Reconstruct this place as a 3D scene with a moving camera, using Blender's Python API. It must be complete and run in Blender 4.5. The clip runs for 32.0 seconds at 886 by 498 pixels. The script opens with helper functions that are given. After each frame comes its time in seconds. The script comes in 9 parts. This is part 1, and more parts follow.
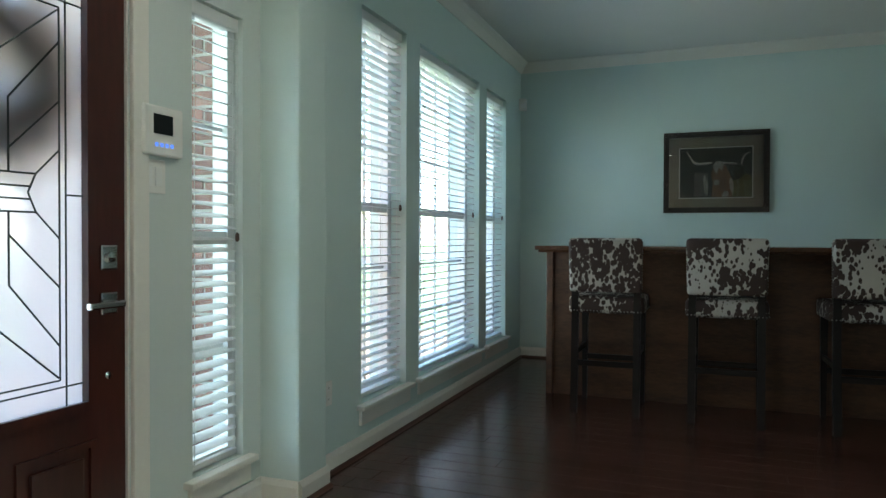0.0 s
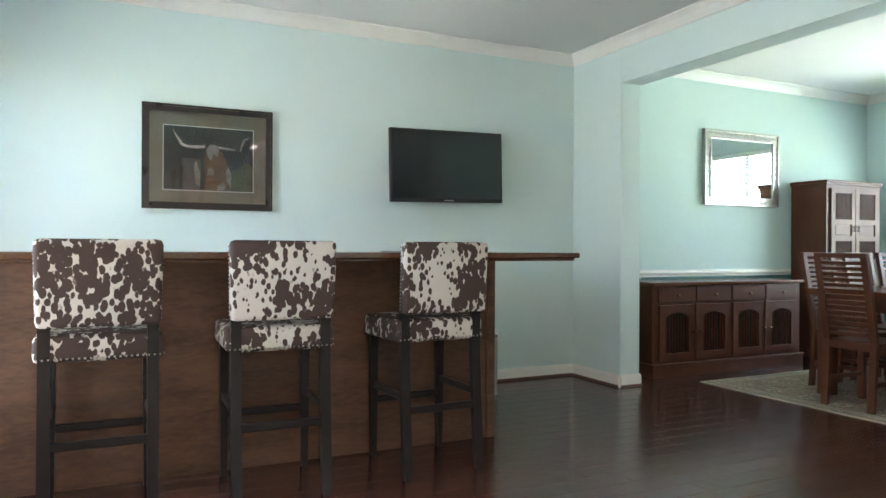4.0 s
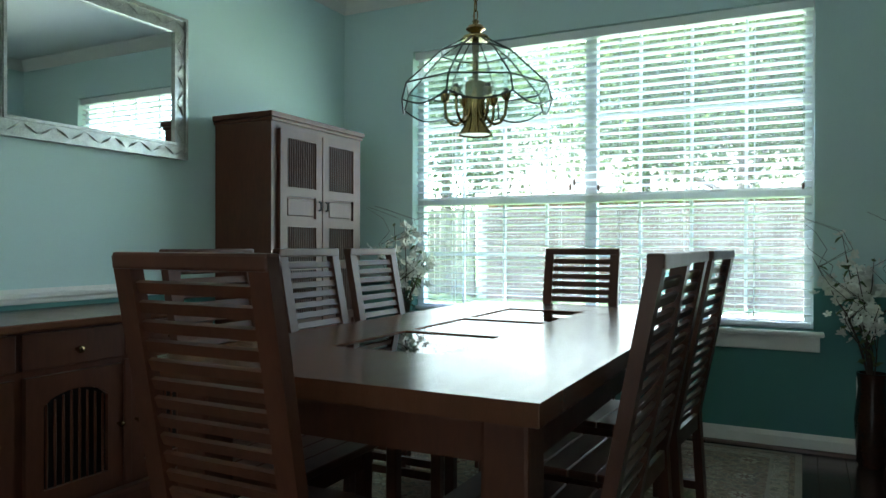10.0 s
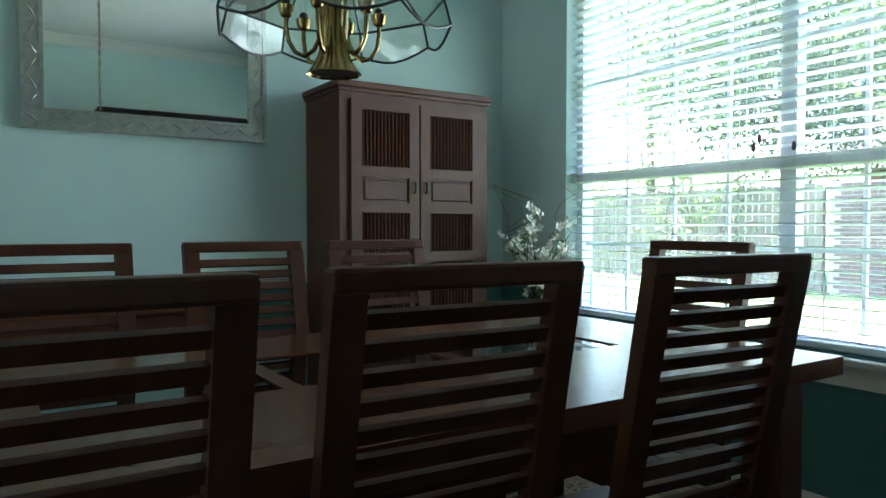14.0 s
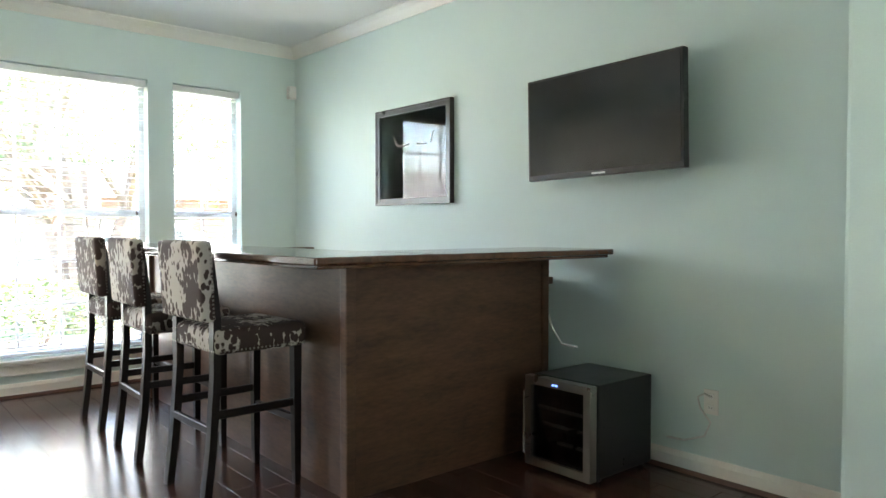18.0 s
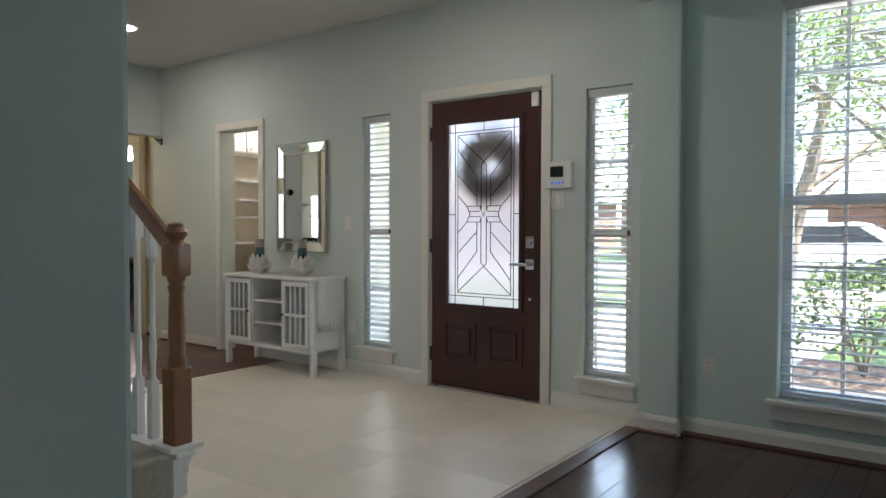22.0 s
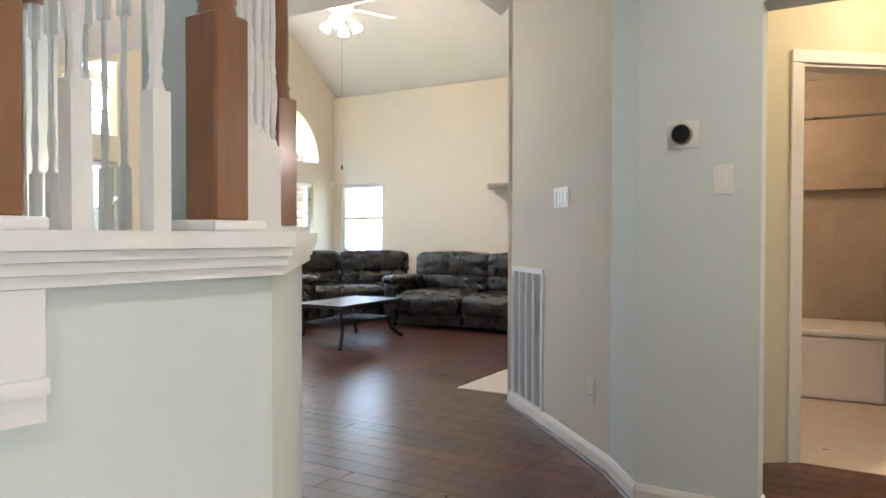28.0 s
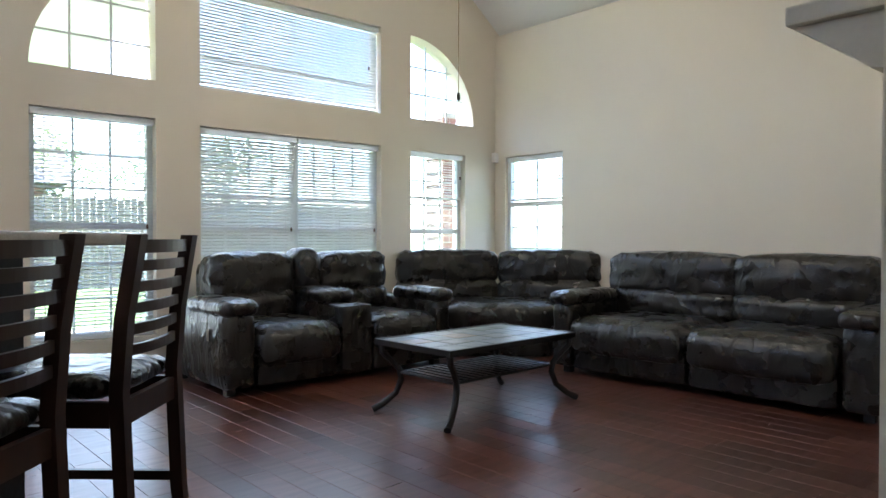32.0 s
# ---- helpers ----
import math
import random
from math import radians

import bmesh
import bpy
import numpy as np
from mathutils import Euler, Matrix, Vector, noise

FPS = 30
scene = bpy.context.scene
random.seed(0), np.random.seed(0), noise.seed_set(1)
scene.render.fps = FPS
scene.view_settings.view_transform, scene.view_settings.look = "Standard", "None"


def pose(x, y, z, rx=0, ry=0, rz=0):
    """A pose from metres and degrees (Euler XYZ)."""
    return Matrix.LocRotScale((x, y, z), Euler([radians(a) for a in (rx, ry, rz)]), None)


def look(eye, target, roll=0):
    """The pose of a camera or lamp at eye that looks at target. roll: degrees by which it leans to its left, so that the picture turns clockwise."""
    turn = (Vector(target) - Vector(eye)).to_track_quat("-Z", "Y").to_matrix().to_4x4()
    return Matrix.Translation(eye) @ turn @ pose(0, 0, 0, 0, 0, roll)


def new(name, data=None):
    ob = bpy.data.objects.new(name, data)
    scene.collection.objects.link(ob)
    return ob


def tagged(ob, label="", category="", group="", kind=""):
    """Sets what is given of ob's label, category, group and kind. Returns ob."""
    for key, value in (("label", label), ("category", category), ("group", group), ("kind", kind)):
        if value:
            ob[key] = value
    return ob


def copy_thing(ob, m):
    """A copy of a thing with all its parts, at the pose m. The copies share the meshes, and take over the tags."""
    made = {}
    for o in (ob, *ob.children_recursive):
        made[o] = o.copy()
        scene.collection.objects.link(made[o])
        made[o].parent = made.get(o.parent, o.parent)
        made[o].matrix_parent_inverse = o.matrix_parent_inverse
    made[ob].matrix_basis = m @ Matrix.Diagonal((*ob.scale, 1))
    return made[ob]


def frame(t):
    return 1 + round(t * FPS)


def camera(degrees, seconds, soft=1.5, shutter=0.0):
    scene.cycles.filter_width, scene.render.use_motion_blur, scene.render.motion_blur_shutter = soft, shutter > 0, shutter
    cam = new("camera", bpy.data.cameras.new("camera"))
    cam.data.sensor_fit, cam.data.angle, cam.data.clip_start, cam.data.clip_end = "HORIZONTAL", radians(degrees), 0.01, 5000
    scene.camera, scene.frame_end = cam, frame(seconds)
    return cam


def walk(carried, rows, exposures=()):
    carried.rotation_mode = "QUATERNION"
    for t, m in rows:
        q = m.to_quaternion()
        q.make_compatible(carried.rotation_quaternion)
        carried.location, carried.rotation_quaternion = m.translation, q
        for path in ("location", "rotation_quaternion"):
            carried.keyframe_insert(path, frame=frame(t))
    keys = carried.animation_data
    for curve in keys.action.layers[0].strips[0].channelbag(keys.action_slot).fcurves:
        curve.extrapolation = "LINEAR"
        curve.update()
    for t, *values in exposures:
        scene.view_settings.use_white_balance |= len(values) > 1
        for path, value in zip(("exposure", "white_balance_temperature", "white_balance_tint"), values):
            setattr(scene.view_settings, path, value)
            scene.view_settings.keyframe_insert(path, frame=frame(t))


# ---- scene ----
cam = camera(64.41, 32.0)
PATH = [
    (0, (-0.8944, -1.7571, 1.1113), (0.9745, -1.0455, 1.0810), 0.20),
    (0.5, (-0.7301, -1.6317, 1.1209), (1.2271, -1.2209, 1.0974), 0.17),
    (1, (-0.5973, -1.4972, 1.1286), (1.3995, -1.3839, 1.1172), 0.14),
    (1.5, (-0.4843, -1.3527, 1.1308), (1.5122, -1.4703, 1.1298), 0.13),
    (2, (-0.3542, -1.2143, 1.1236), (1.6229, -1.5164, 1.1297), 0.14),
    (2.5, (-0.2021, -1.0947, 1.1062), (1.7491, -1.5339, 1.1084), 0.20),
    (4.5, (0.8717, -1.2140, 1.0873), (2.6031, -2.2151, 1.0829), 0.23),
    (5, (1.1649, -1.4442, 1.0898), (2.8145, -2.5750, 1.0826), 0.17),
    (5.5, (1.4652, -1.6978, 1.0902), (2.9812, -3.0023, 1.0822), 0.12),
    (6, (1.7541, -1.9920, 1.0844), (3.1298, -3.4437, 1.0731), 0.10),
    (6.5, (1.9900, -2.3350, 1.0730), (3.1975, -3.9293, 1.0623), 0.13),
    (7, (2.1538, -2.7053, 1.0597), (3.2237, -4.3950, 1.0489), 0.08),
    (7.5, (2.3045, -3.0665, 1.0439), (3.3597, -4.7654, 1.0310), 0.12),
    (8, (2.4506, -3.4384, 1.0370), (3.5074, -5.1363, 1.0226), 0.19),
    (8.5, (2.5748, -3.8012, 1.0475), (3.6284, -5.5012, 1.0377), 0.18),
    (9, (2.6773, -4.1007, 1.0640), (3.7271, -5.8031, 1.0554), 0.18),
    (9.5, (2.7143, -4.3804, 1.0725), (3.7444, -6.0947, 1.0632), 0.17),
    (10, (2.7075, -4.7138, 1.0801), (3.6160, -6.4955, 1.0693), 0.17),
    (10.5, (2.6917, -5.1088, 1.0877), (3.4436, -6.9620, 1.0742), 0.15),
    (11, (2.6217, -5.4702, 1.0893), (3.2116, -7.3812, 1.0735), 0.09),
    (11.5, (2.5534, -5.7844, 1.0888), (3.1063, -7.7063, 1.0687), -0.00),
    (12, (2.4727, -6.0431, 1.0937), (3.1214, -7.9347, 1.0585), -0.05),
    (12.5, (2.3823, -6.1908, 1.1037), (3.3399, -7.9461, 1.0597), -0.12),
    (13, (2.3374, -6.2708, 1.1048), (3.6215, -7.8032, 1.0489), -0.19),
    (13.5, (2.3030, -6.2531, 1.1079), (3.8203, -7.5547, 1.0472), -0.16),
    (15.5, (2.0235, -6.1208, 1.1373), (3.9923, -6.4643, 1.0605), 0.17),
    (16, (2.1195, -6.0124, 1.1434), (4.1171, -5.9493, 1.0690), -0.01),
    (16.5, (2.2405, -5.8848, 1.1486), (4.1666, -5.3511, 1.0761), -0.06),
    (17, (2.3403, -5.7540, 1.1530), (4.1026, -4.8110, 1.0842), -0.03),
    (17.5, (2.4021, -5.6789, 1.1545), (3.9316, -4.3918, 1.0899), -0.04),
    (18, (2.4783, -5.6791, 1.1653), (3.7792, -4.1610, 1.1087), 0.05),
    (18.5, (2.5496, -5.7258, 1.1724), (3.6686, -4.0690, 1.1179), 0.13),
    (19, (2.6132, -5.7391, 1.1693), (3.6036, -4.0024, 1.1141), 0.14),
    (19.5, (2.6882, -5.6233, 1.1596), (3.5123, -3.8019, 1.0980), 0.07),
    (20, (2.7947, -5.3408, 1.1613), (3.3183, -3.4115, 1.1003), 0.07),
    (20.5, (2.9229, -5.0605, 1.1556), (3.0618, -3.0662, 1.0950), 0.09),
    (21, (3.0296, -4.7652, 1.1504), (2.6982, -2.7937, 1.0932), 0.09),
    (21.5, (3.0918, -4.4156, 1.1419), (2.3041, -2.5782, 1.0835), 0.13),
    (22, (3.0995, -4.0087, 1.1317), (1.9082, -2.4032, 1.0754), 0.14),
    (22.5, (3.0425, -3.5747, 1.1211), (1.5273, -2.2705, 1.0635), 0.16),
    (23, (2.9534, -3.1450, 1.1170), (1.2490, -2.1000, 1.0630), 0.21),
    (23.5, (2.8525, -2.7324, 1.1195), (1.0225, -1.9269, 1.0686), 0.21),
    (24, (2.7470, -2.3398, 1.1262), (0.8271, -1.7813, 1.0805), 0.15),
    (24.5, (2.6156, -1.9871, 1.1320), (0.6373, -1.6962, 1.0900), 0.15),
    (25, (2.3457, -1.7062, 1.1342), (0.3474, -1.6310, 1.0979), 0.16),
    (25.5, (1.9779, -1.4934, 1.1251), (-0.0195, -1.5900, 1.0944), 0.18),
    (27.5, (0.0241, -1.0370, 1.1425), (-1.7757, -1.9083, 1.1040), 0.12),
    (28, (-0.4638, -1.0441, 1.1547), (-2.1795, -2.0711, 1.1160), 0.11),
    (28.5, (-0.9347, -1.1365, 1.1692), (-2.5489, -2.3167, 1.1326), 0.15),
    (29, (-1.3809, -1.2795, 1.1735), (-2.8997, -2.5802, 1.1371), 0.20),
    (29.5, (-1.7595, -1.4941, 1.1734), (-3.1973, -2.8838, 1.1373), 0.13),
    (30, (-2.1070, -1.7458, 1.1688), (-3.4985, -3.1819, 1.1314), 0.08),
    (30.5, (-2.4446, -2.0120, 1.1638), (-3.7987, -3.4834, 1.1263), 0.11),
    (31, (-2.7848, -2.2805, 1.1455), (-4.1264, -3.7633, 1.1101), 0.13),
    (31.5, (-3.1170, -2.5180, 1.1055), (-4.4566, -4.0027, 1.0702), 0.08),
    (32, (-3.4249, -2.7261, 1.0523), (-4.7539, -4.2203, 1.0207), 0.07),
]
walk(cam, [(t, look(eye, target, roll)) for t, eye, target, roll in PATH],
     [(0, 3.5, 6200, 0), (1, 4.1, 6300, 6), (2, 5.05, 6400, 7), (5, 5.6, 6900, 20), (6, 5.57, 6950, 18), (7.5, 4.92, 6550, 16), (9, 4.3, 6200, 9), (10.3, 4.1, 6300, 5), (11, 3.9, 6050, 4), (12, 3.9, 5850, 5), (13, 3.5, 5700, 4),
      (16, 5.8, 7400, 22), (17, 5.65, 7400, 24), (18, 5.5, 7150, 16), (20, 4.1, 6500, 10), (22, 3.25, 6500, 14), (23, 3.6, 6500, 17), (24, 3.7, 6700, 20), (25, 4.0, 6750, 18), (28, 4.2, 6700, 18), (29, 3.85, 6500, 16), (30, 3.7, 6350, 14), (32, 3.6, 6050, 14)])
# ---- light and world ----
world = bpy.data.worlds.new("world")
scene.world = world
world.use_nodes = True
wn = world.node_tree
sky = wn.nodes.new("ShaderNodeTexSky")
sky.sky_type = "NISHITA"
sky.sun_disc = False
sky.sun_elevation, sky.sun_rotation = radians(62), radians(100)
wn.links.new(sky.outputs[0], wn.nodes["Background"].inputs[0])
wn.nodes["Background"].inputs[1].default_value = 0.15
sun = new("sun", bpy.data.lights.new("sun", "SUN"))
sun.data.energy, sun.data.angle, sun.data.color = 5.0, radians(0.6), (1.0, 0.95, 0.88)
SUN_DIR = Vector((math.cos(radians(62)) * math.sin(radians(100)), math.cos(radians(62)) * math.cos(radians(100)), math.sin(radians(62))))
sun.matrix_world = look(SUN_DIR * 50, (0, 0, 0))


def window_light(name, x, y, z, inward, width, height, watts, up=0.05, colour=(0.84, 0.96, 1.0)):
    """The sky's light of a window, thrown into the room from its opening."""
    ob = new(name, bpy.data.lights.new(name, "AREA"))
    ob.data.shape, ob.data.size, ob.data.size_y = "RECTANGLE", width, height
    ob.data.energy, ob.data.color = watts, colour
    ob.data.spread = radians(125 if up < 0.4 else 112)
    ob.matrix_world = look((x, y, z), (x + inward[0], y + inward[1], z + up))
    return ob


DAY = 0.42                      # watts for each square metre of window
for wx, wy, wz, inward, width, height in (
        (2.617, -0.066, 1.285, (0, -1), 0.5, 1.95), (3.695, -0.066, 1.285, (0, -1), 1.1, 1.95), (4.763, -0.066, 1.285, (0, -1), 0.5, 1.95),
        (-0.535, 0.135, 1.11, (0, -1), 0.25, 1.7), (1.35, 0.135, 1.11, (0, -1), 0.25, 1.7), (0.435, 0.02, 1.23, (0, -1), 0.5, 1.15),
        (3.855, -8.96, 1.535, (0, 1), 2.3, 1.62),
        (-4.95, -8.245, 1.13, (0, 1), 0.8, 1.6), (-6.63, -8.245, 1.13, (0, 1), 1.7, 1.6), (-8.28, -8.245, 1.13, (0, 1), 0.7, 1.6), (-6.63, -8.245, 2.7, (0, 1), 1.7, 0.8),
        (-9.115, -7.69, 1.42, (1, 0), 0.7, 1.0), (-8.79, 1.26, 1.5, (1, 0), 1.1, 1.05)):
    window_light("window_daylight", wx, wy, wz, inward, width, height, DAY * width * height * (0.70 if wx > 2 and wy > -1 else 1.15 if wx > 2 else 1.7 if wy > 0.1 and wx > -2 else 0.6 if wx < -8.7 and wy > 0 else 0.8 if wx < -4 else 1.0), 0.05 if wx < 2 else 0.28 if wy > -1 else 0.42)


def bulb(name, x, y, z, watts, colour=(1.0, 0.80, 0.55), radius=0.05):
    ob = new(name, bpy.data.lights.new(name, "POINT"))
    ob.data.energy, ob.data.color, ob.data.shadow_soft_size = watts, colour, radius
    ob.location = (x, y, z)
    return ob


bulb("floor_lamp_bulb", 2.13, -4.05, 1.62, 0.5, (1.0, 0.72, 0.49), 0.03)
bulb("hall_bulb", -4.25, -0.75, 2.30, 0.8, (1.0, 0.82, 0.58))
bulb("bath_bulb", -5.9, -1.9, 2.25, 1.7, (1.0, 0.74, 0.48))
bulb("bedroom_fan_bulb", -6.2, 1.2, 1.99, 4.5, (1.0, 0.95, 0.88), 0.08)
bulb("closet_bulb", -2.4, 0.9, 2.3, 1.9, (1.0, 0.94, 0.84))
bulb("fan_bulbs", -6.19, -5.70, 3.28, 0.8, (1.0, 0.86, 0.66), 0.12)
for x, y in ((-2.32, -0.97), (0.6, -1.2)):
    ob = new("downlight_bulb", bpy.data.lights.new("downlight_bulb", "AREA"))
    ob.data.shape, ob.data.size, ob.data.energy, ob.data.color = "DISK", 0.13, 0.7, (1.0, 0.92, 0.80)
    ob.location = (x, y, 2.728)
bulb("undercabinet_bulb", -3.2, -8.05, 1.36, 0.15, (1.0, 0.85, 0.5), 0.03)


# ---- materials ----
def material(name, base, rough=0.5, metal=0.0, var=0.12, scale=6.0, fine=90.0, bump=0.05, stretch=(1, 1, 1), spec=0.5, second=None, coat=0.0, random_tint=0.0):
    """A surface with a broad stain pattern, fine grain, relief and slightly uneven gloss."""
    m = bpy.data.materials.new(name)
    m.use_nodes = True
    nt = m.node_tree
    b = nt.nodes["Principled BSDF"]
    N, Lk = nt.nodes.new, nt.links.new
    tc = N("ShaderNodeTexCoord")
    mp = N("ShaderNodeMapping")
    mp.inputs["Scale"].default_value = stretch
    if random_tint:
        shift, place = N("ShaderNodeVectorMath"), N("ShaderNodeObjectInfo")
        Lk(tc.outputs["Object"], shift.inputs[0])
        Lk(place.outputs["Location"], shift.inputs[1])
        Lk(shift.outputs[0], mp.inputs["Vector"])
    else:
        Lk(tc.outputs["Object"], mp.inputs["Vector"])
    big, small = N("ShaderNodeTexNoise"), N("ShaderNodeTexNoise")
    big.inputs["Scale"].default_value, big.inputs["Detail"].default_value = scale, 5
    small.inputs["Scale"].default_value, small.inputs["Detail"].default_value = fine, 4
    Lk(mp.outputs[0], big.inputs["Vector"])
    Lk(mp.outputs[0], small.inputs["Vector"])
    mix = N("ShaderNodeMix")
    mix.data_type = "RGBA"
    other = second or tuple(c * (1 - 2.2 * var) for c in base)
    mix.inputs["A"].default_value = (*base, 1)
    mix.inputs["B"].default_value = (*other, 1)
    add = N("ShaderNodeMath")
    add.operation = "MULTIPLY_ADD"
    add.inputs[1].default_value = 0.45
    Lk(small.outputs["Fac"], add.inputs[0])
    half = N("ShaderNodeMath")
    half.operation = "MULTIPLY"
    half.inputs[1].default_value = 0.55
    Lk(big.outputs["Fac"], half.inputs[0])
    Lk(half.outputs[0], add.inputs[2])
    ramp = N("ShaderNodeMapRange")
    ramp.inputs["From Min"].default_value, ramp.inputs["From Max"].default_value = 0.3, 0.7
    Lk(add.outputs[0], ramp.inputs["Value"])
    Lk(ramp.outputs[0], mix.inputs["Factor"])
    colour = mix.outputs["Result"]
    if random_tint:
        info = N("ShaderNodeObjectInfo")
        vr = N("ShaderNodeMapRange")
        vr.inputs["To Min"].default_value, vr.inputs["To Max"].default_value = 1 - random_tint, 1 + random_tint
        Lk(info.outputs["Random"], vr.inputs["Value"])
        hsv = N("ShaderNodeHueSaturation")
        Lk(vr.outputs[0], hsv.inputs["Value"])
        Lk(colour, hsv.inputs["Color"])
        colour = hsv.outputs[0]
    Lk(colour, b.inputs["Base Color"])
    rr = N("ShaderNodeMapRange")
    rr.inputs["To Min"].default_value, rr.inputs["To Max"].default_value = max(0.02, rough - 0.08), min(1, rough + 0.1)
    Lk(big.outputs["Fac"], rr.inputs["Value"])
    Lk(rr.outputs[0], b.inputs["Roughness"])
    b.inputs["Metallic"].default_value = metal
    b.inputs["Specular IOR Level"].default_value = spec
    b.inputs["Coat Weight"].default_value = coat
    b.inputs["Coat Roughness"].default_value = 0.15
    if bump:
        bp = N("ShaderNodeBump")
        bp.inputs["Strength"].default_value, bp.inputs["Distance"].default_value = bump, 0.004
        Lk(small.outputs["Fac"], bp.inputs["Height"])
        Lk(bp.outputs[0], b.inputs["Normal"])
    return m


def glass(name, tint=(0.95, 0.98, 0.97), rough=0.0, sheen=None):
    m = bpy.data.materials.new(name)
    m.use_nodes = True
    nt = m.node_tree
    nt.nodes.remove(nt.nodes["Principled BSDF"])
    out = nt.nodes["Material Output"]
    tr, gl, fr, mx = (nt.nodes.new(k) for k in ("ShaderNodeBsdfTransparent", "ShaderNodeBsdfGlossy", "ShaderNodeFresnel", "ShaderNodeMixShader"))
    tr.inputs[0].default_value = (*tint, 1)
    gl.inputs["Roughness"].default_value = rough
    fr.inputs[0].default_value = 1.45
    if sheen is None:
        nt.links.new(fr.outputs[0], mx.inputs[0])
    else:
        mx.inputs[0].default_value = sheen
    nt.links.new(tr.outputs[0], mx.inputs[1])
    nt.links.new(gl.outputs[0], mx.inputs[2])
    nt.links.new(mx.outputs[0], out.inputs[0])
    return m


def glow(name, colour, strength):
    m = bpy.data.materials.new(name)
    m.use_nodes = True
    b = m.node_tree.nodes["Principled BSDF"]
    b.inputs["Base Color"].default_value = (*[0.8 * c for c in colour], 1)
    b.inputs["Emission Color"].default_value = (*colour, 1)
    b.inputs["Emission Strength"].default_value = strength
    return m


M_AQUA = material("paint_aqua", (0.615, 0.725, 0.70), 0.75, var=0.02, scale=1.5, fine=140, bump=0.12)
M_FOYER = material("paint_pale_grey_green", (0.62, 0.68, 0.66), 0.75, var=0.02, scale=1.5, fine=140, bump=0.12)
M_DINE = material("paint_sea_green", (0.57, 0.715, 0.69), 0.75, var=0.02, scale=1.5, fine=140, bump=0.12)
M_TEAL = material("paint_deep_teal", (0.075, 0.225, 0.21), 0.6, var=0.05, scale=2, fine=140, bump=0.12)
M_CREAM = material("paint_cream", (0.70, 0.64, 0.54), 0.75, var=0.02, scale=1.5, fine=140, bump=0.12)
M_HALL = material("paint_warm_hall", (0.68, 0.62, 0.46), 0.75, var=0.02, scale=1.5, fine=140, bump=0.12)
M_BLUE = material("paint_slate_blue", (0.42, 0.51, 0.57), 0.75, var=0.02, scale=1.5, fine=140, bump=0.12)
M_CEIL = material("ceiling_paint", (0.74, 0.74, 0.71), 0.85, var=0.02, scale=2, fine=160, bump=0.25)
M_TRIM = material("white_trim_paint", (0.78, 0.76, 0.71), 0.35, var=0.03, scale=4, fine=60, bump=0.03)
M_WHITE = material("white_enamel", (0.80, 0.80, 0.79), 0.35, var=0.02, scale=6, fine=80, bump=0.02)
M_SHOE = material("dark_shoe_moulding", (0.10, 0.045, 0.03), 0.35, var=0.15, scale=8, bump=0.05)
M_FLOOR = material("dark_floor_boards", (0.075, 0.030, 0.022), 0.20, var=0.22, scale=3, fine=60, bump=0.008, stretch=(1, 9, 1), random_tint=0.35)
M_REDFLOOR = material("reddish_floor_boards", (0.105, 0.036, 0.024), 0.30, var=0.25, scale=3, fine=60, bump=0.02, stretch=(1, 9, 1), random_tint=0.45)
M_TILE = material("cream_marble_tile", (0.70, 0.635, 0.55), 0.36, var=0.012, scale=3, fine=16, bump=0.0, random_tint=0.07)
M_GLASS = glass("window_glass", sheen=0.07)


def add_haze(m, amount):
    """Glare haze put into a pane: a pale translucent share that veils the view outside."""
    nt = m.node_tree
    out = nt.nodes["Material Output"]
    clean = out.inputs[0].links[0].from_socket
    veil, mx = nt.nodes.new("ShaderNodeBsdfTranslucent"), nt.nodes.new("ShaderNodeMixShader")
    veil.inputs["Color"].default_value = (0.9, 0.93, 0.92, 1)
    mx.inputs[0].default_value = amount
    nt.links.new(clean, mx.inputs[1])
    nt.links.new(veil.outputs[0], mx.inputs[2])
    nt.links.new(mx.outputs[0], out.inputs[0])


# painted haze: faint on most panes, stronger on dining and lower family windows
add_haze(M_GLASS, 0.022)
M_HAZEGLASS = glass("hazy_window_glass", sheen=0.07)
add_haze(M_HAZEGLASS, 0.045)
M_SLAT = material("blind_slat_white", (0.76, 0.78, 0.78), 0.45, var=0.02, bump=0.02)
M_VINYL = material("white_vinyl", (0.75, 0.77, 0.77), 0.4, var=0.02, bump=0.01)
M_DARKWOOD = material("reddish_dark_wood", (0.112, 0.039, 0.021), 0.38, var=0.18, scale=7, fine=60, bump=0.08, stretch=(1, 1, 0.25), spec=0.3)
M_GRASS = material("grass", (0.09, 0.16, 0.04), 0.9, var=0.3, scale=0.8, fine=25, bump=0.6)


# ---- mesh helpers ----
def slab(bm, x0, x1, y0, y1, z0, z1):
    """Adds a box to bm and returns its vertices."""
    vs = [bm.verts.new((x, y, z)) for x in (x0, x1) for y in (y0, y1) for z in (z0, z1)]
    for q in ((0, 1, 3, 2), (4, 6, 7, 5), (0, 4, 5, 1), (2, 3, 7, 6), (0, 2, 6, 4), (1, 5, 7, 3)):
        bm.faces.new([vs[i] for i in q])
    return vs


def soft_slab(bm, x0, x1, y0, y1, z0, z1, r=0.01, seg=2):
    """A box with rounded edges."""
    t = bmesh.new()
    slab(t, x0, x1, y0, y1, z0, z1)
    r = min(r, 0.49 * min(abs(x1 - x0), abs(y1 - y0), abs(z1 - z0)))
    bmesh.ops.bevel(t, geom=t.edges[:], offset=r, segments=seg, affect="EDGES", profile=0.6)
    join(bm, t)


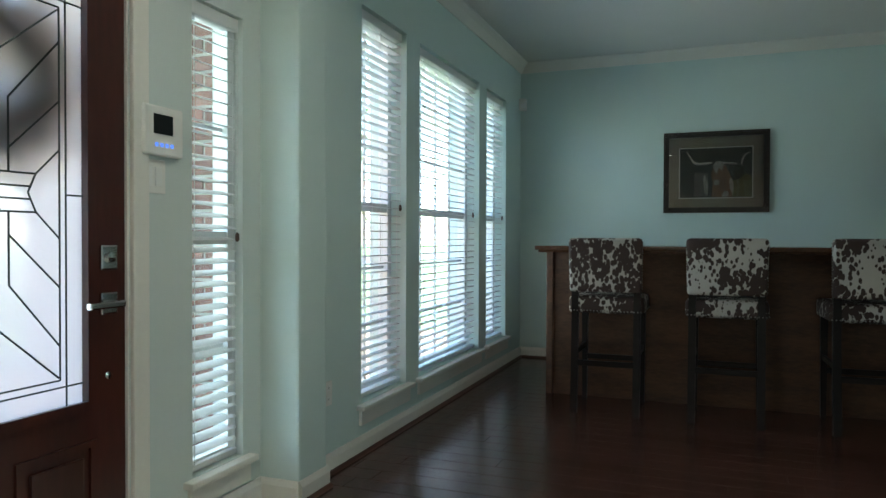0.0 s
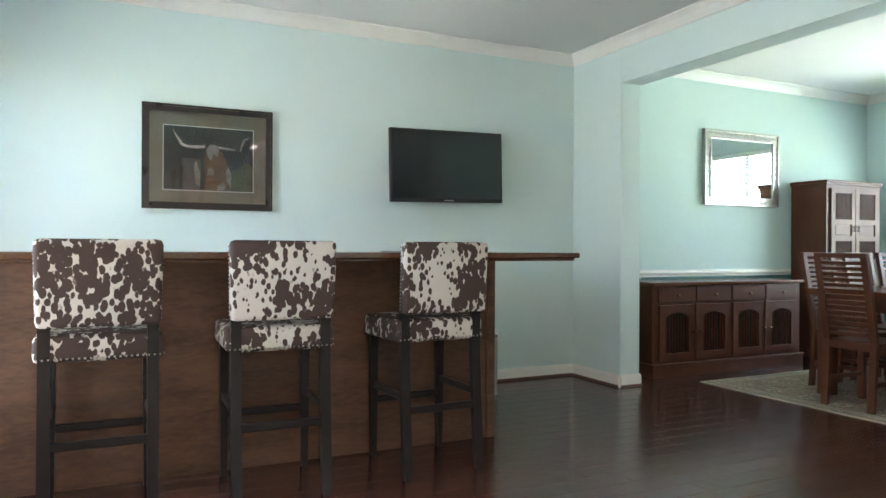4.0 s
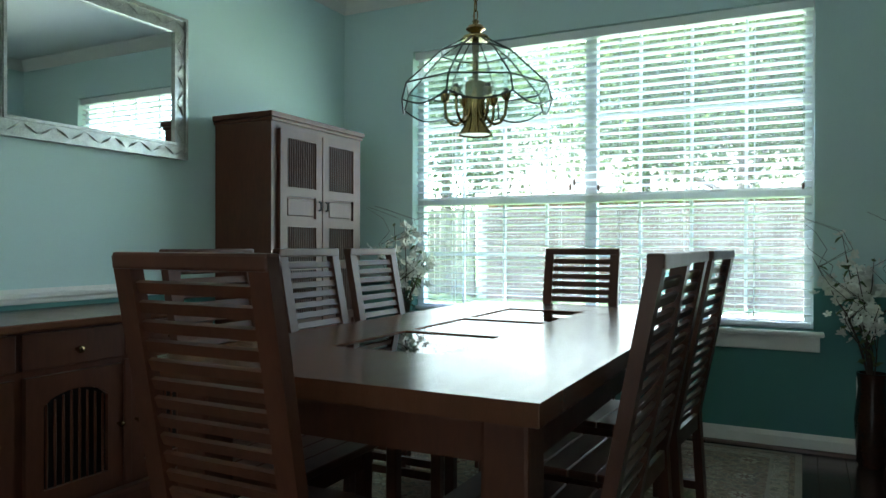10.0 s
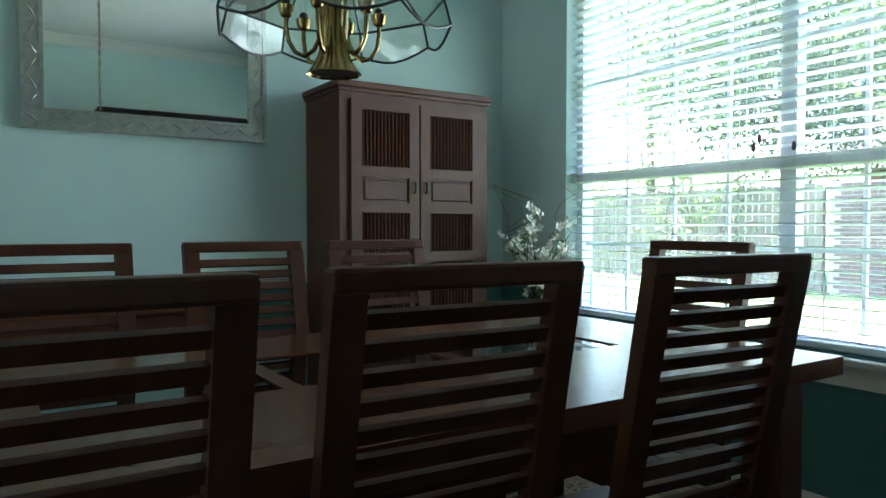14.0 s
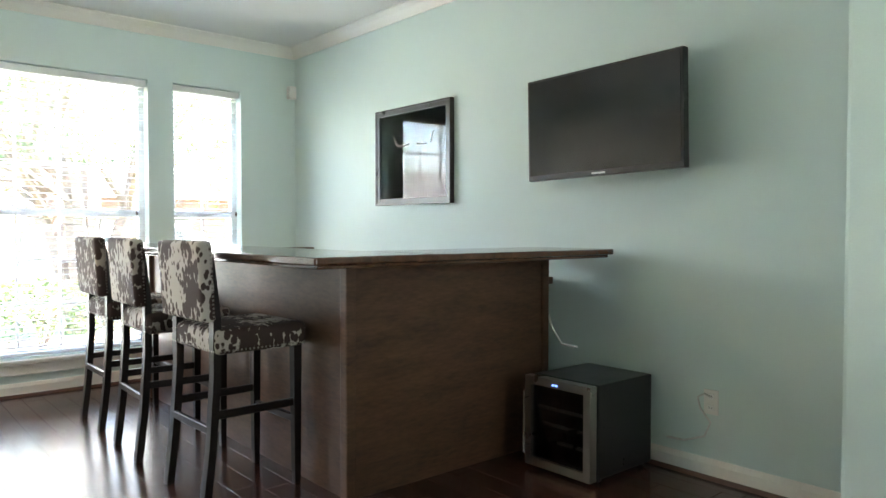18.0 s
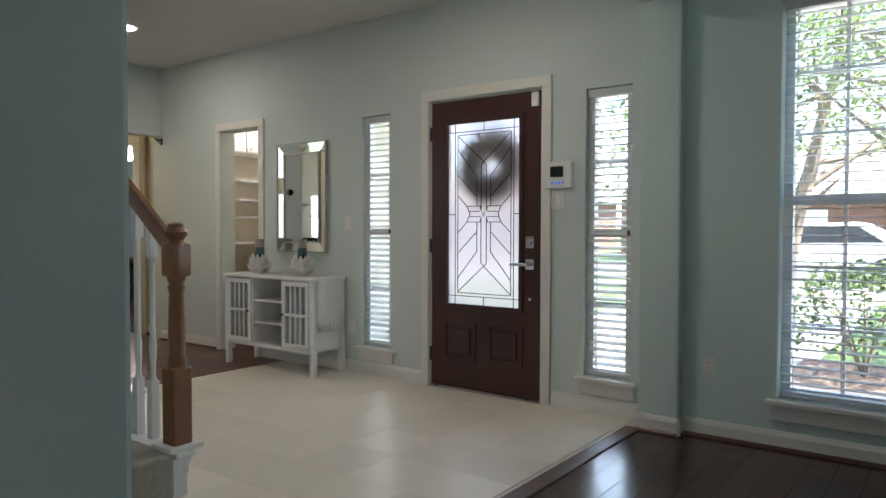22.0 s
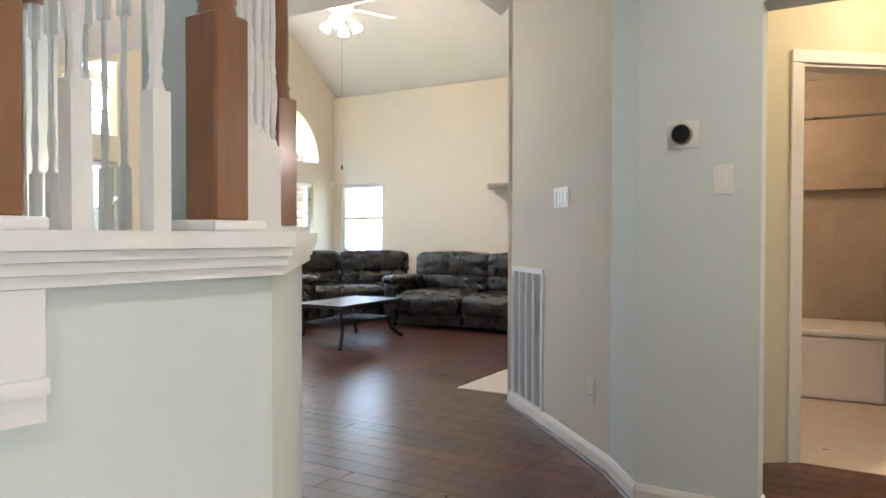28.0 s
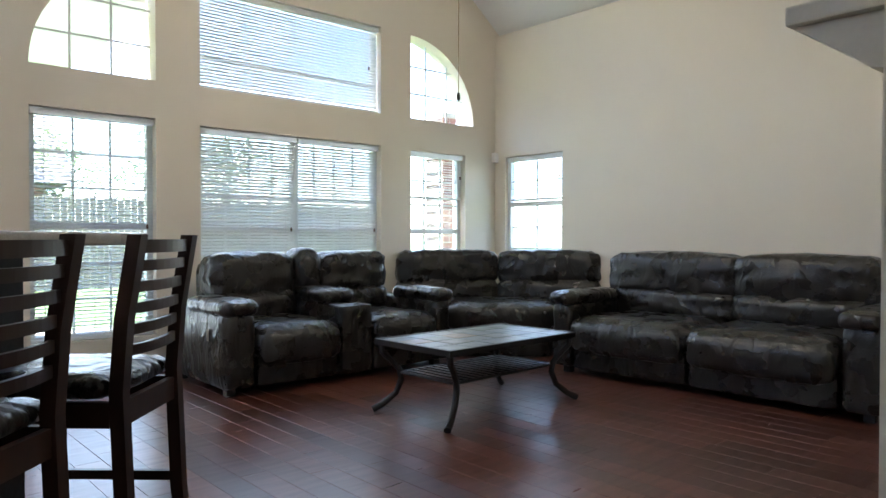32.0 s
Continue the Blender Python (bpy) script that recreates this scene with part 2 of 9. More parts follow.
def join(bm, other, m=None):
    """Adds the mesh of another bmesh, and frees that."""
    if m is not None:
        other.transform(m)
    me = bpy.data.meshes.new("t")
    other.to_mesh(me)
    bm.from_mesh(me)
    bpy.data.meshes.remove(me)
    other.free()


def prism(bm, outline, a0, a1, axis="y"):
    """Extrudes an outline of (u, v) between a0 and a1 along an axis."""
    def place(u, v, a):
        return {"y": (u, a, v), "x": (a, u, v), "z": (u, v, a)}[axis]
    lo = [bm.verts.new(place(u, v, a0)) for u, v in outline]
    hi = [bm.verts.new(place(u, v, a1)) for u, v in outline]
    n = len(outline)
    bm.faces.new(lo)
    bm.faces.new(hi[::-1])
    for i in range(n):
        bm.faces.new((lo[i], hi[i], hi[(i + 1) % n], lo[(i + 1) % n]))


def lathe(bm, profile, seg=12, centre=(0, 0), cap=True):
    """Turns a profile of (radius, z) round the vertical."""
    rings = []
    for r, z in profile:
        rings.append([bm.verts.new((centre[0] + r * math.cos(2 * math.pi * k / seg), centre[1] + r * math.sin(2 * math.pi * k / seg), z)) for k in range(seg)])
    for a, b in zip(rings, rings[1:]):
        for k in range(seg):
            bm.faces.new((a[k], a[(k + 1) % seg], b[(k + 1) % seg], b[k]))
    if cap:
        bm.faces.new(rings[0][::-1])
        bm.faces.new(rings[-1])


def tube(bm, points, radius, seg=8, taper=None):
    """A round bar along a line of points."""
    pts = [Vector(p) for p in points]
    rings = []
    for i, p in enumerate(pts):
        d = (pts[min(i + 1, len(pts) - 1)] - pts[max(i - 1, 0)]).normalized()
        side = d.orthogonal().normalized() if i == 0 else (side - d * side.dot(d)).normalized()
        up = d.cross(side)
        r = radius if taper is None else radius * taper[i]
        rings.append([bm.verts.new(p + (side * math.cos(2 * math.pi * k / seg) + up * math.sin(2 * math.pi * k / seg)) * r) for k in range(seg)])
    for a, b in zip(rings, rings[1:]):
        for k in range(seg):
            bm.faces.new((a[k], a[(k + 1) % seg], b[(k + 1) % seg], b[k]))
    bm.faces.new(rings[0][::-1])
    bm.faces.new(rings[-1])


def finish(name, bm, mat, smooth=False):
    bmesh.ops.recalc_face_normals(bm, faces=bm.faces[:])
    me = bpy.data.meshes.new(name)
    bm.to_mesh(me)
    bm.free()
    me.materials.append(mat)
    if smooth:
        me.polygons.foreach_set("use_smooth", [True] * len(me.polygons))
        me.set_sharp_from_angle(angle=radians(40))
    return me


def part(name, bm, mat, parent, label="", smooth=False):
    """Links a bmesh as one mesh under a thing or a part."""
    ob = new(name, finish(name, bm, mat, smooth))
    ob.parent = parent
    return tagged(ob, label) if label else ob


def piece(name, me, parent, x=0, y=0, z=0, rx=0, ry=0, rz=0):
    """One more object on a shared mesh."""
    ob = new(name, me)
    ob.parent = parent
    ob.matrix_basis = pose(x, y, z, rx, ry, rz)
    return ob


def thing(name, m, label, category, group="", kind=""):
    ob = new(name)
    ob.empty_display_size = 0.1
    ob.matrix_basis = m
    return tagged(ob, label, category, group, kind)


def solid(name, bm, mat, label="", category="", group="", kind="", m=None, smooth=False):
    ob = new(name, finish(name, bm, mat, smooth))
    if m is not None:
        ob.matrix_basis = m
    return tagged(ob, label, category, group, kind)


def box(name, x0, x1, y0, y1, z0, z1, mat, label="", category="", group="", kind="", r=0.0):
    bm = bmesh.new()
    if r:
        soft_slab(bm, x0, x1, y0, y1, z0, z1, r)
    else:
        slab(bm, x0, x1, y0, y1, z0, z1)
    return solid(name, bm, mat, label, category, group, kind)


def wall_bm(length, z0, z1, thick, openings, arches=()):
    """A wall in its own frame: x along it, y from the inner face outward. Openings are (x0, x1, z0, z1)."""
    bm = bmesh.new()
    xs = sorted({0, length, *[o[0] for o in openings], *[o[1] for o in openings]})
    zs = sorted({z0, z1, *[o[2] for o in openings], *[o[3] for o in openings]})
    for a, b in zip(xs, xs[1:]):
        run = None
        for c, d in zip(zs, zs[1:]):
            free = any(o[0] <= a + 1e-6 and o[1] >= b - 1e-6 and o[2] <= c + 1e-6 and o[3] >= d - 1e-6 for o in openings)
            if not free:
                run = (run[0], d) if run else (c, d)
            if (free or d == zs[-1]) and run:
                slab(bm, a, b, 0, thick, *run)
                run = None
    for cx, cz, rx, rz, a0, a1 in arches:
        # the spandrel between an elliptical arch and the corner of its opening
        n = 14
        arc = [(cx + rx * math.cos(radians(a0 + (a1 - a0) * k / n)), cz + rz * math.sin(radians(a0 + (a1 - a0) * k / n))) for k in range(n + 1)]
        sx = 1 if math.cos(radians((a0 + a1) / 2)) > 0 else -1
        corner = (cx + sx * rx, cz + rz)
        for p, q in zip(arc, arc[1:]):
            prism(bm, [p, q, corner], 0, thick, "y")
    bmesh.ops.remove_doubles(bm, verts=bm.verts[:], dist=1e-5)
    return bm


def wall(name, m, length, z0, z1, thick, openings, mat, arches=()):
    return solid(name, wall_bm(length, z0, z1, thick, openings, arches), mat, kind="structure", m=m)


# ---- structure ----
H = 2.74
HD = 2.80
T = 0.14
# openings as (x0, x1, z0, z1) along each wall
wall("wall_front_bar", pose(1.85, -0.08, 0), 3.84, 0, H, 0.24,
     [(0.483, 1.05, 0.26, 2.31), (1.25, 2.44, 0.26, 2.31), (2.63, 3.195, 0.26, 2.31)], M_AQUA)
wall("wall_front_foyer", pose(-3.60, 0.03, 0), 5.22, 0, H, 0.15,
     [(1.13, 1.68, 0, 2.03), (2.92, 3.21, 0.22, 2.0), (3.585, 4.50, 0, 2.05), (4.80, 5.10, 0.22, 2.0)], M_FOYER)
box("column_front", 1.62, 1.85, -0.16, 0.16, 0, H, M_AQUA, kind="structure", r=0.015)
box("wall_picture", 5.55, 5.69, -4.8, -0.08, 0, H, M_AQUA, kind="structure")
box("wall_dining_stub", 4.93, 5.69, -4.994, -4.8, 0, HD, M_AQUA, kind="structure", r=0.015)
box("beam_dining", 2.38, 4.93, -5.0, -4.8, 2.39, HD, M_AQUA, kind="structure")
box("wall_dining_jamb", 1.85, 2.38, -4.994, -4.8, 0, HD, M_AQUA, kind="structure", r=0.015)
box("wall_between_foyer_and_bar", 1.62, 1.85, -5.0, -3.3, 0, H, M_AQUA, kind="structure", r=0.015)
box("beam_foyer", 1.62, 1.85, -3.3, -0.16, 2.40, H, M_AQUA, kind="structure")
for x0, x1 in ((4.936, 5.62), (1.87, 2.374)):
    box("wall_dining_north", x0, x1, -5.0, -4.9945, 0.86, HD, M_DINE, kind="structure")
    box("wall_dining_north_lower", x0, x1, -5.0, -4.9945, 0, 0.86, M_TEAL, kind="structure")
box("wall_dining_mirror", 5.62, 5.76, -8.87, -5.0, 0.86, HD, M_DINE, kind="structure")
box("wall_dining_mirror_lower", 5.62, 5.76, -8.87, -5.0, 0, 0.86, M_TEAL, kind="structure")
wall("wall_dining_window", pose(5.76, -8.87, 0, 0, 0, 180), 4.03, 0.86, HD, 0.2, [(0.70, 3.11, 0.86, 2.39)], M_DINE)
wall("wall_dining_window_lower", pose(5.76, -8.87, 0, 0, 0, 180), 4.03, 0, 0.86, 0.2, [(0.70, 3.11, 0.637, 0.86)], M_TEAL)
box("wall_dining_west", 1.73, 1.87, -8.87, -5.0, 0.86, HD, M_DINE, kind="structure")
box("wall_dining_west_lower", 1.73, 1.87, -8.87, -5.0, 0, 0.86, M_TEAL, kind="structure")
box("ceiling_bar", 1.62, 5.69, -5.0, 0.16, H, H + 0.1, M_CEIL, kind="structure")
box("ceiling_dining", 1.73, 5.76, -9.07, -5.0, HD, HD + 0.1, M_CEIL, kind="structure")

# foyer, hall and stairwell
box("wall_thermostat", -3.60, -3.46, -1.87, -1.39, 0, H, M_FOYER, kind="structure")
box("wall_hall_header", -3.60, -3.46, -1.39, 0.18, 2.065, H, M_FOYER, kind="structure")
bm = bmesh.new()
prism(bm, [(1.62, 0.2), (-3.6, 0.2), (-3.6, -1.80), (-2.48, -3.10), (-2.3, -3.3), (1.62, -3.3)], H, H + 0.1, "z")
solid("ceiling_foyer", bm, M_CEIL, kind="structure")


def diagonal(name, p, q, z0, z1, thick, mat, openings=()):
    """A wall from p to q, thickened to the left of that line."""
    d = Vector((q[0] - p[0], q[1] - p[1]))
    return wall(name, pose(p[0], p[1], 0, 0, 0, math.degrees(math.atan2(d.y, d.x))), d.length, z0, z1, thick, list(openings), mat)


diagonal("wall_thermostat_corner", (-3.76, -2.08), (-3.46, -1.87), 0, H, 0.14, M_FOYER)
diagonal("wall_vent", (-4.87, -3.143), (-3.76, -2.08), 0, 5.2, 0.14, M_CREAM)
diagonal("wall_header_to_family", (-2.43, -3.04), (-3.46, -1.87), 2.4, 5.2, 0.14, M_FOYER)
box("wall_family_fire", -9.24, -4.84, -3.143, -3.0, 0, 5.2, M_CREAM, kind="structure")
box("wall_stair_pier", -2.51, -2.16, -3.38, -3.02, 0, 5.2, M_FOYER, kind="structure")
box("wall_stair_back", -2.30, 1.62, -4.55, -4.42, 0, 5.2, M_FOYER, kind="structure")
box("wall_stair_upper", -2.3, 1.62, -3.36, -3.24, H, 5.2, M_FOYER, kind="structure")
box("wall_stair_end", 1.5, 1.62, -4.42, -3.3, 0, 5.2, M_FOYER, kind="structure")
box("ceiling_stairwell", -2.4, 1.7, -4.6, -3.1, 5.2, 5.3, M_CEIL, kind="structure")

# hall with the bathroom and bedroom doors
diagonal("wall_bath_door", (-5.08, -0.76), (-4.40, -1.60), 0, H, 0.12, M_HALL, [(0.17, 0.82, 0, 2.03)])
diagonal("wall_bedroom_door", (-4.0, 0.20), (-5.08, -0.76), 0, H, 0.12, M_HALL, [(0.10, 1.22, 0, 2.03)])
box("wall_hall_left", -4.45, -3.60, -1.75, -1.60, 0, H, M_HALL, kind="structure")
box("wall_hall_right", -4.05, -3.60, 0.18, 0.3, 0, H, M_HALL, kind="structure")
box("ceiling_hall", -5.5, -3.60, -1.8, 0.3, 2.70, 2.735, M_CEIL, kind="structure")

# family room
wall("wall_family_windows", pose(-4.30, -8.25, 0, 0, 0, 180), 4.94, 0, 5.3, 0.2,
     [(0.22, 1.08, 0.30, 1.97), (1.43, 3.23, 0.30, 1.95), (3.60, 4.36, 0.30, 1.94),
      (0.22, 1.08, 2.26, 3.09), (1.43, 3.23, 2.26, 3.10), (3.60, 4.48, 2.26, 3.09), (1.43, 3.23, 3.43, 4.33)], M_CREAM,
     [(1.08, 2.26, 0.86, 0.83, 180, 90), (3.60, 2.26, 0.88, 0.83, 0, 90), (2.33, 3.43, 0.90, 0.90, 0, 90), (2.33, 3.43, 0.90, 0.90, 180, 90)])
wall("wall_family_side", pose(-9.12, -8.45, 0, 0, 0, 90), 5.35, 0, 3.3, 0.14, [(0.36, 1.16, 0.90, 1.94)], M_CREAM)
bm = bmesh.new()
prism(bm, [(-9.3, 3.24), (-6.9, 5.0), (-4.2, 2.76), (-4.2, 2.86), (-6.9, 5.12), (-9.3, 3.36)], -8.3, -3.1, "y")
solid("ceiling_family", bm, M_CEIL, kind="structure")
bm = bmesh.new()
prism(bm, [(-3.44, -1.78), (-5.12, -3.34), (-2.38, -3.2)], 2.76, 2.84, "z")
solid("ceiling_passage", bm, M_CEIL, kind="structure")
box("ceiling_kitchen", -4.35, -2.3, -8.45, -3.1, H + 0.02, H + 0.1, M_CEIL, kind="structure")
box("wall_kitchen_back", -4.30, -1.6, -8.39, -8.25, 0, H, M_CREAM, kind="structure")
box("wall_kitchen_pantry", -3.15, -1.7, -5.72, -5.6, 0, H, M_FOYER, kind="structure")
box("wall_kitchen_side", -1.7, -1.6, -8.25, -4.5, 0, H, M_CREAM, kind="structure")
diagonal("ceiling_fill", (-4.90, -3.05), (-2.2, -3.12), 2.8, 5.2, 0.1, M_CREAM)

# floors
box("floor_wood_bar", 1.62, 5.69, -5.0, 0.1, -0.06, -0.004, M_FLOOR, kind="structure")
box("floor_wood_dining", 1.73, 5.76, -9.0, -5.0, -0.06, -0.004, M_FLOOR, kind="structure")
box("floor_wood_family", -9.24, -1.6, -8.4, 0.2, -0.06, -0.004, M_FLOOR, kind="structure")
box("floor_tile_foyer", -1.6, 1.62, -4.5, 0.1, -0.06, -0.004, M_TILE, kind="structure")
g = box("ground", -150, 150, -150, 150, -0.6, -0.12, M_GRASS, kind="structure")


# ---- windows ----
def window(m, width, z0, z1, depth, label, cols=2, rows_=(2, 2), sashes=1, sill=True, name="window", pane=None, rail_z=None):
    """A vinyl window set in its opening: x along the wall, y outward, with panes, muntins, stool and apron."""
    w = thing(name, m, label, "window")
    gy = depth - 0.05
    bm = bmesh.new()
    f = 0.045
    slab(bm, 0, f, gy - 0.03, gy + 0.03, z0, z1)
    slab(bm, width - f, width, gy - 0.03, gy + 0.03, z0, z1)
    slab(bm, f, width - f, gy - 0.03, gy + 0.03, z0, z0 + f)
    slab(bm, f, width - f, gy - 0.03, gy + 0.03, z1 - f, z1)
    part("window_frame", bm, M_VINYL, w)
    mid = rail_z or (z0 + z1) / 2
    sw = (width - 2 * f) / sashes
    for k in range(sashes):
        a = f + k * sw
        bm = bmesh.new()
        slab(bm, a, a + sw, gy - 0.025, gy + 0.025, mid - 0.025, mid + 0.025)
        if k:
            slab(bm, a - 0.035, a + 0.035, gy - 0.028, gy + 0.028, z0 + f, z1 - f)
        part("meeting_rail", bm, M_VINYL, w)
        bm = bmesh.new()
        for lo, hi, n in ((z0 + f, mid - 0.025, rows_[0]), (mid + 0.025, z1 - f, rows_[1])):
            for i in range(1, cols):
                x = a + sw * i / cols
                slab(bm, x - 0.008, x + 0.008, gy - 0.006, gy + 0.010, lo, hi)
            for j in range(1, n):
                z = lo + (hi - lo) * j / n
                slab(bm, a, a + sw, gy - 0.005, gy + 0.009, z - 0.008, z + 0.008)
        part("muntins", bm, M_VINYL, w)
        for lo, hi in ((z0 + f, mid - 0.025), (mid + 0.025, z1 - f)):
            bm = bmesh.new()
            bm.faces.new([bm.verts.new(p) for p in ((a, gy, lo), (a + sw, gy, lo), (a + sw, gy, hi), (a, gy, hi))])
            part("pane", bm, pane or M_GLASS, w).visible_shadow = False
    if sill:
        bm = bmesh.new()
        soft_slab(bm, -0.05, width + 0.05, -0.045, gy - 0.03, z0 - 0.03, z0 - 0.003, 0.008)
        part("window_sill", bm, M_TRIM, w)
        bm = bmesh.new()
        soft_slab(bm, -0.03, width + 0.03, -0.02, -0.001, z0 - 0.11, z0 - 0.03, 0.006)
        part("apron", bm, M_TRIM, w)
    return w


def blinds(m, width, z0, z1, y, label, tilt=19, pitch=0.045, slat=0.05, ladders=3, cords=(), name="window_blind"):
    """A horizontal blind hanging in a window: headrail, every slat, bottom rail, ladder cords."""
    b = thing(name, m, label, "blind", "window blinds")
    bm = bmesh.new()
    soft_slab(bm, 0.006, width - 0.006, y - 0.03, y + 0.03, z1 - 0.055, z1 - 0.004, 0.004, 1)
    part("headrail", bm, M_SLAT, b)
    bm = bmesh.new()
    soft_slab(bm, 0.01, width - 0.01, y - slat / 2, y + slat / 2, z0 + 0.006, z0 + 0.03, 0.004, 1)
    part("bottom_rail", bm, M_SLAT, b)
    bm = bmesh.new()
    h = slat / 2
    prism(bm, [(-h, 0), (-h * 0.4, 0.0022), (h * 0.4, 0.0022), (h, 0), (h, -0.0026), (-h, -0.0026)], 0.012, width - 0.012, "x")
    me = finish("slat", bm, M_SLAT)
    z = z0 + 0.03 + pitch
    while z < z1 - 0.06:
        piece("slat", me, b, 0, y, z, tilt)
        z += pitch
    for i in range(ladders):
        x = width * (0.12 + 0.76 * i / max(1, ladders - 1))
        for s in (-1, 1):
            bm = bmesh.new()
            slab(bm, x - 0.0012, x + 0.0012, y + s * h * 0.97 - 0.001, y + s * h * 0.97 + 0.001, z0 + 0.02, z1 - 0.05)
            part("ladder_cord", bm, M_SLAT, b)
    for x, z in cords or [(width * 0.93, (z0 + z1) / 2 + 0.02)]:
        bm = bmesh.new()
        tube(bm, [(x, y - 0.034, z1 - 0.05), (x, y - 0.034, z)], 0.0015, 5)
        part("pull_cord", bm, M_SLAT, b)
        bm = bmesh.new()
        lathe(bm, [(0.003, 0), (0.008, -0.008), (0.009, -0.03), (0.004, -0.038)], 8, (x, y - 0.034))
        bm.transform(Matrix.Translation((0, 0, z)))
        part("cord_tassel", bm, M_SHOE, b, "dark cord tassel")
    return b


for i, (x0, x1) in enumerate(((2.333, 2.90), (3.10, 4.29), (4.48, 5.045))):
    window(pose(x0, -0.08, 0), x1 - x0, 0.26, 2.31, 0.18, "tall white window with grid panes looking onto the front garden", 2 if i != 1 else 4, (3, 3), sashes=1, name="window_%d" % (i + 1))
    blinds(pose(x0, -0.08, 0), x1 - x0, 0.265, 2.31, 0.055, "white wooden horizontal blind with open slats in a front window", tilt=2)
for i, (x0, x1) in enumerate(((-0.68, -0.39), (1.20, 1.50))):
    window(pose(x0, 0.03, 0), x1 - x0, 0.22, 2.0, 0.12, "narrow white sidelight window beside the front door", 1, (2, 2), name="window_%d" % (i + 4))
    blinds(pose(x0, 0.03, 0), x1 - x0, 0.225, 2.0, 0.045, "narrow white horizontal blind in a sidelight", tilt=20, ladders=2)
TASSELS = ((3.966, 1.455), (3.94, 1.487), (3.793, 1.447), (2.702, 1.42))
RAILZ = 1.376
DW = pose(5.06, -8.87, 0, 0, 0, 180)
window(DW, 2.41, 0.637, 2.39, 0.16, "wide white double window looking onto the back garden", 4, (2, 2), sashes=2, name="window_6", pane=M_HAZEGLASS, rail_z=RAILZ)
blinds(DW, 2.41, 0.642, 2.39, 0.05, "wide white horizontal blind with open slats in the dining window", tilt=-9, ladders=6, cords=[(5.06 - x, z) for x, z in TASSELS])
for i, (a, b, z0, z1) in enumerate(((0.22, 1.08, 0.30, 1.97), (1.43, 3.23, 0.30, 1.95), (3.60, 4.36, 0.30, 1.94))):
    window(pose(-4.30 - a, -8.25, 0, 0, 0, 180), b - a, z0, z1, 0.16, "white family room window with grid panes", 4 if i == 1 else 3, (3, 3), sashes=2 if i == 1 else 1, sill=False, pane=M_HAZEGLASS, name="window_%d" % (i + 7))
window(pose(-9.12, -8.09, 0, 0, 0, 90), 0.80, 0.90, 1.94, 0.12, "small white side window with grid panes", 2, (2, 2), sill=False, name="window_10")


# ---- more materials ----
def cowhide(name):
    m = material(name, (0.44, 0.405, 0.365), 0.8, var=0.06, scale=8, fine=200, bump=0.25)
    nt = m.node_tree
    b = nt.nodes["Principled BSDF"]
    old = b.inputs["Base Color"].links[0].from_socket
    tc, info, vec = nt.nodes.new("ShaderNodeTexCoord"), nt.nodes.new("ShaderNodeObjectInfo"), nt.nodes.new("ShaderNodeVectorMath")
    vec.operation = "ADD"
    spots, patch, wob = nt.nodes.new("ShaderNodeTexVoronoi"), nt.nodes.new("ShaderNodeTexNoise"), nt.nodes.new("ShaderNodeTexNoise")
    spots.inputs["Scale"].default_value = 40.0
    patch.inputs["Scale"].default_value, patch.inputs["Detail"].default_value = 6.5, 1.0
    wob.inputs["Scale"].default_value, wob.inputs["Detail"].default_value = 45.0, 2.0
    nt.links.new(tc.outputs["Object"], vec.inputs[0])
    nt.links.new(info.outputs["Location"], vec.inputs[1])
    mp = nt.nodes.new("ShaderNodeMapping")
    mp.inputs["Scale"].default_value = (1.15, 1, 0.72)
    mp.inputs["Rotation"].default_value = (0, radians(28), 0)
    nt.links.new(vec.outputs[0], mp.inputs[0])
    for n in (spots, patch, wob):
        nt.links.new(mp.outputs[0], n.inputs["Vector"])
    reach = nt.nodes.new("ShaderNodeMapRange")
    reach.clamp = False
    reach.inputs["From Min"].default_value, reach.inputs["From Max"].default_value = 0.32, 0.60
    reach.inputs["To Min"].default_value, reach.inputs["To Max"].default_value = 0.30, 0.80
    nt.links.new(patch.outputs["Fac"], reach.inputs["Value"])
    ragged = nt.nodes.new("ShaderNodeMath")
    ragged.operation = "MULTIPLY_ADD"
    ragged.inputs[1].default_value = 0.55
    nt.links.new(wob.outputs["Fac"], ragged.inputs[0])
    nt.links.new(spots.outputs["Distance"], ragged.inputs[2])
    s = nt.nodes.new("ShaderNodeMath")
    s.operation = "SUBTRACT"
    nt.links.new(reach.outputs[0], s.inputs[0])
    nt.links.new(ragged.outputs[0], s.inputs[1])
    r = nt.nodes.new("ShaderNodeMapRange")
    r.inputs["From Min"].default_value, r.inputs["From Max"].default_value = -0.335, -0.255
    nt.links.new(s.outputs[0], r.inputs["Value"])
    mx = nt.nodes.new("ShaderNodeMix")
    mx.data_type = "RGBA"
    mx.inputs["B"].default_value = (0.034, 0.017, 0.013, 1)
    nt.links.new(r.outputs[0], mx.inputs["Factor"])
    nt.links.new(old, mx.inputs["A"])
    nt.links.new(mx.outputs["Result"], b.inputs["Base Color"])
    return m


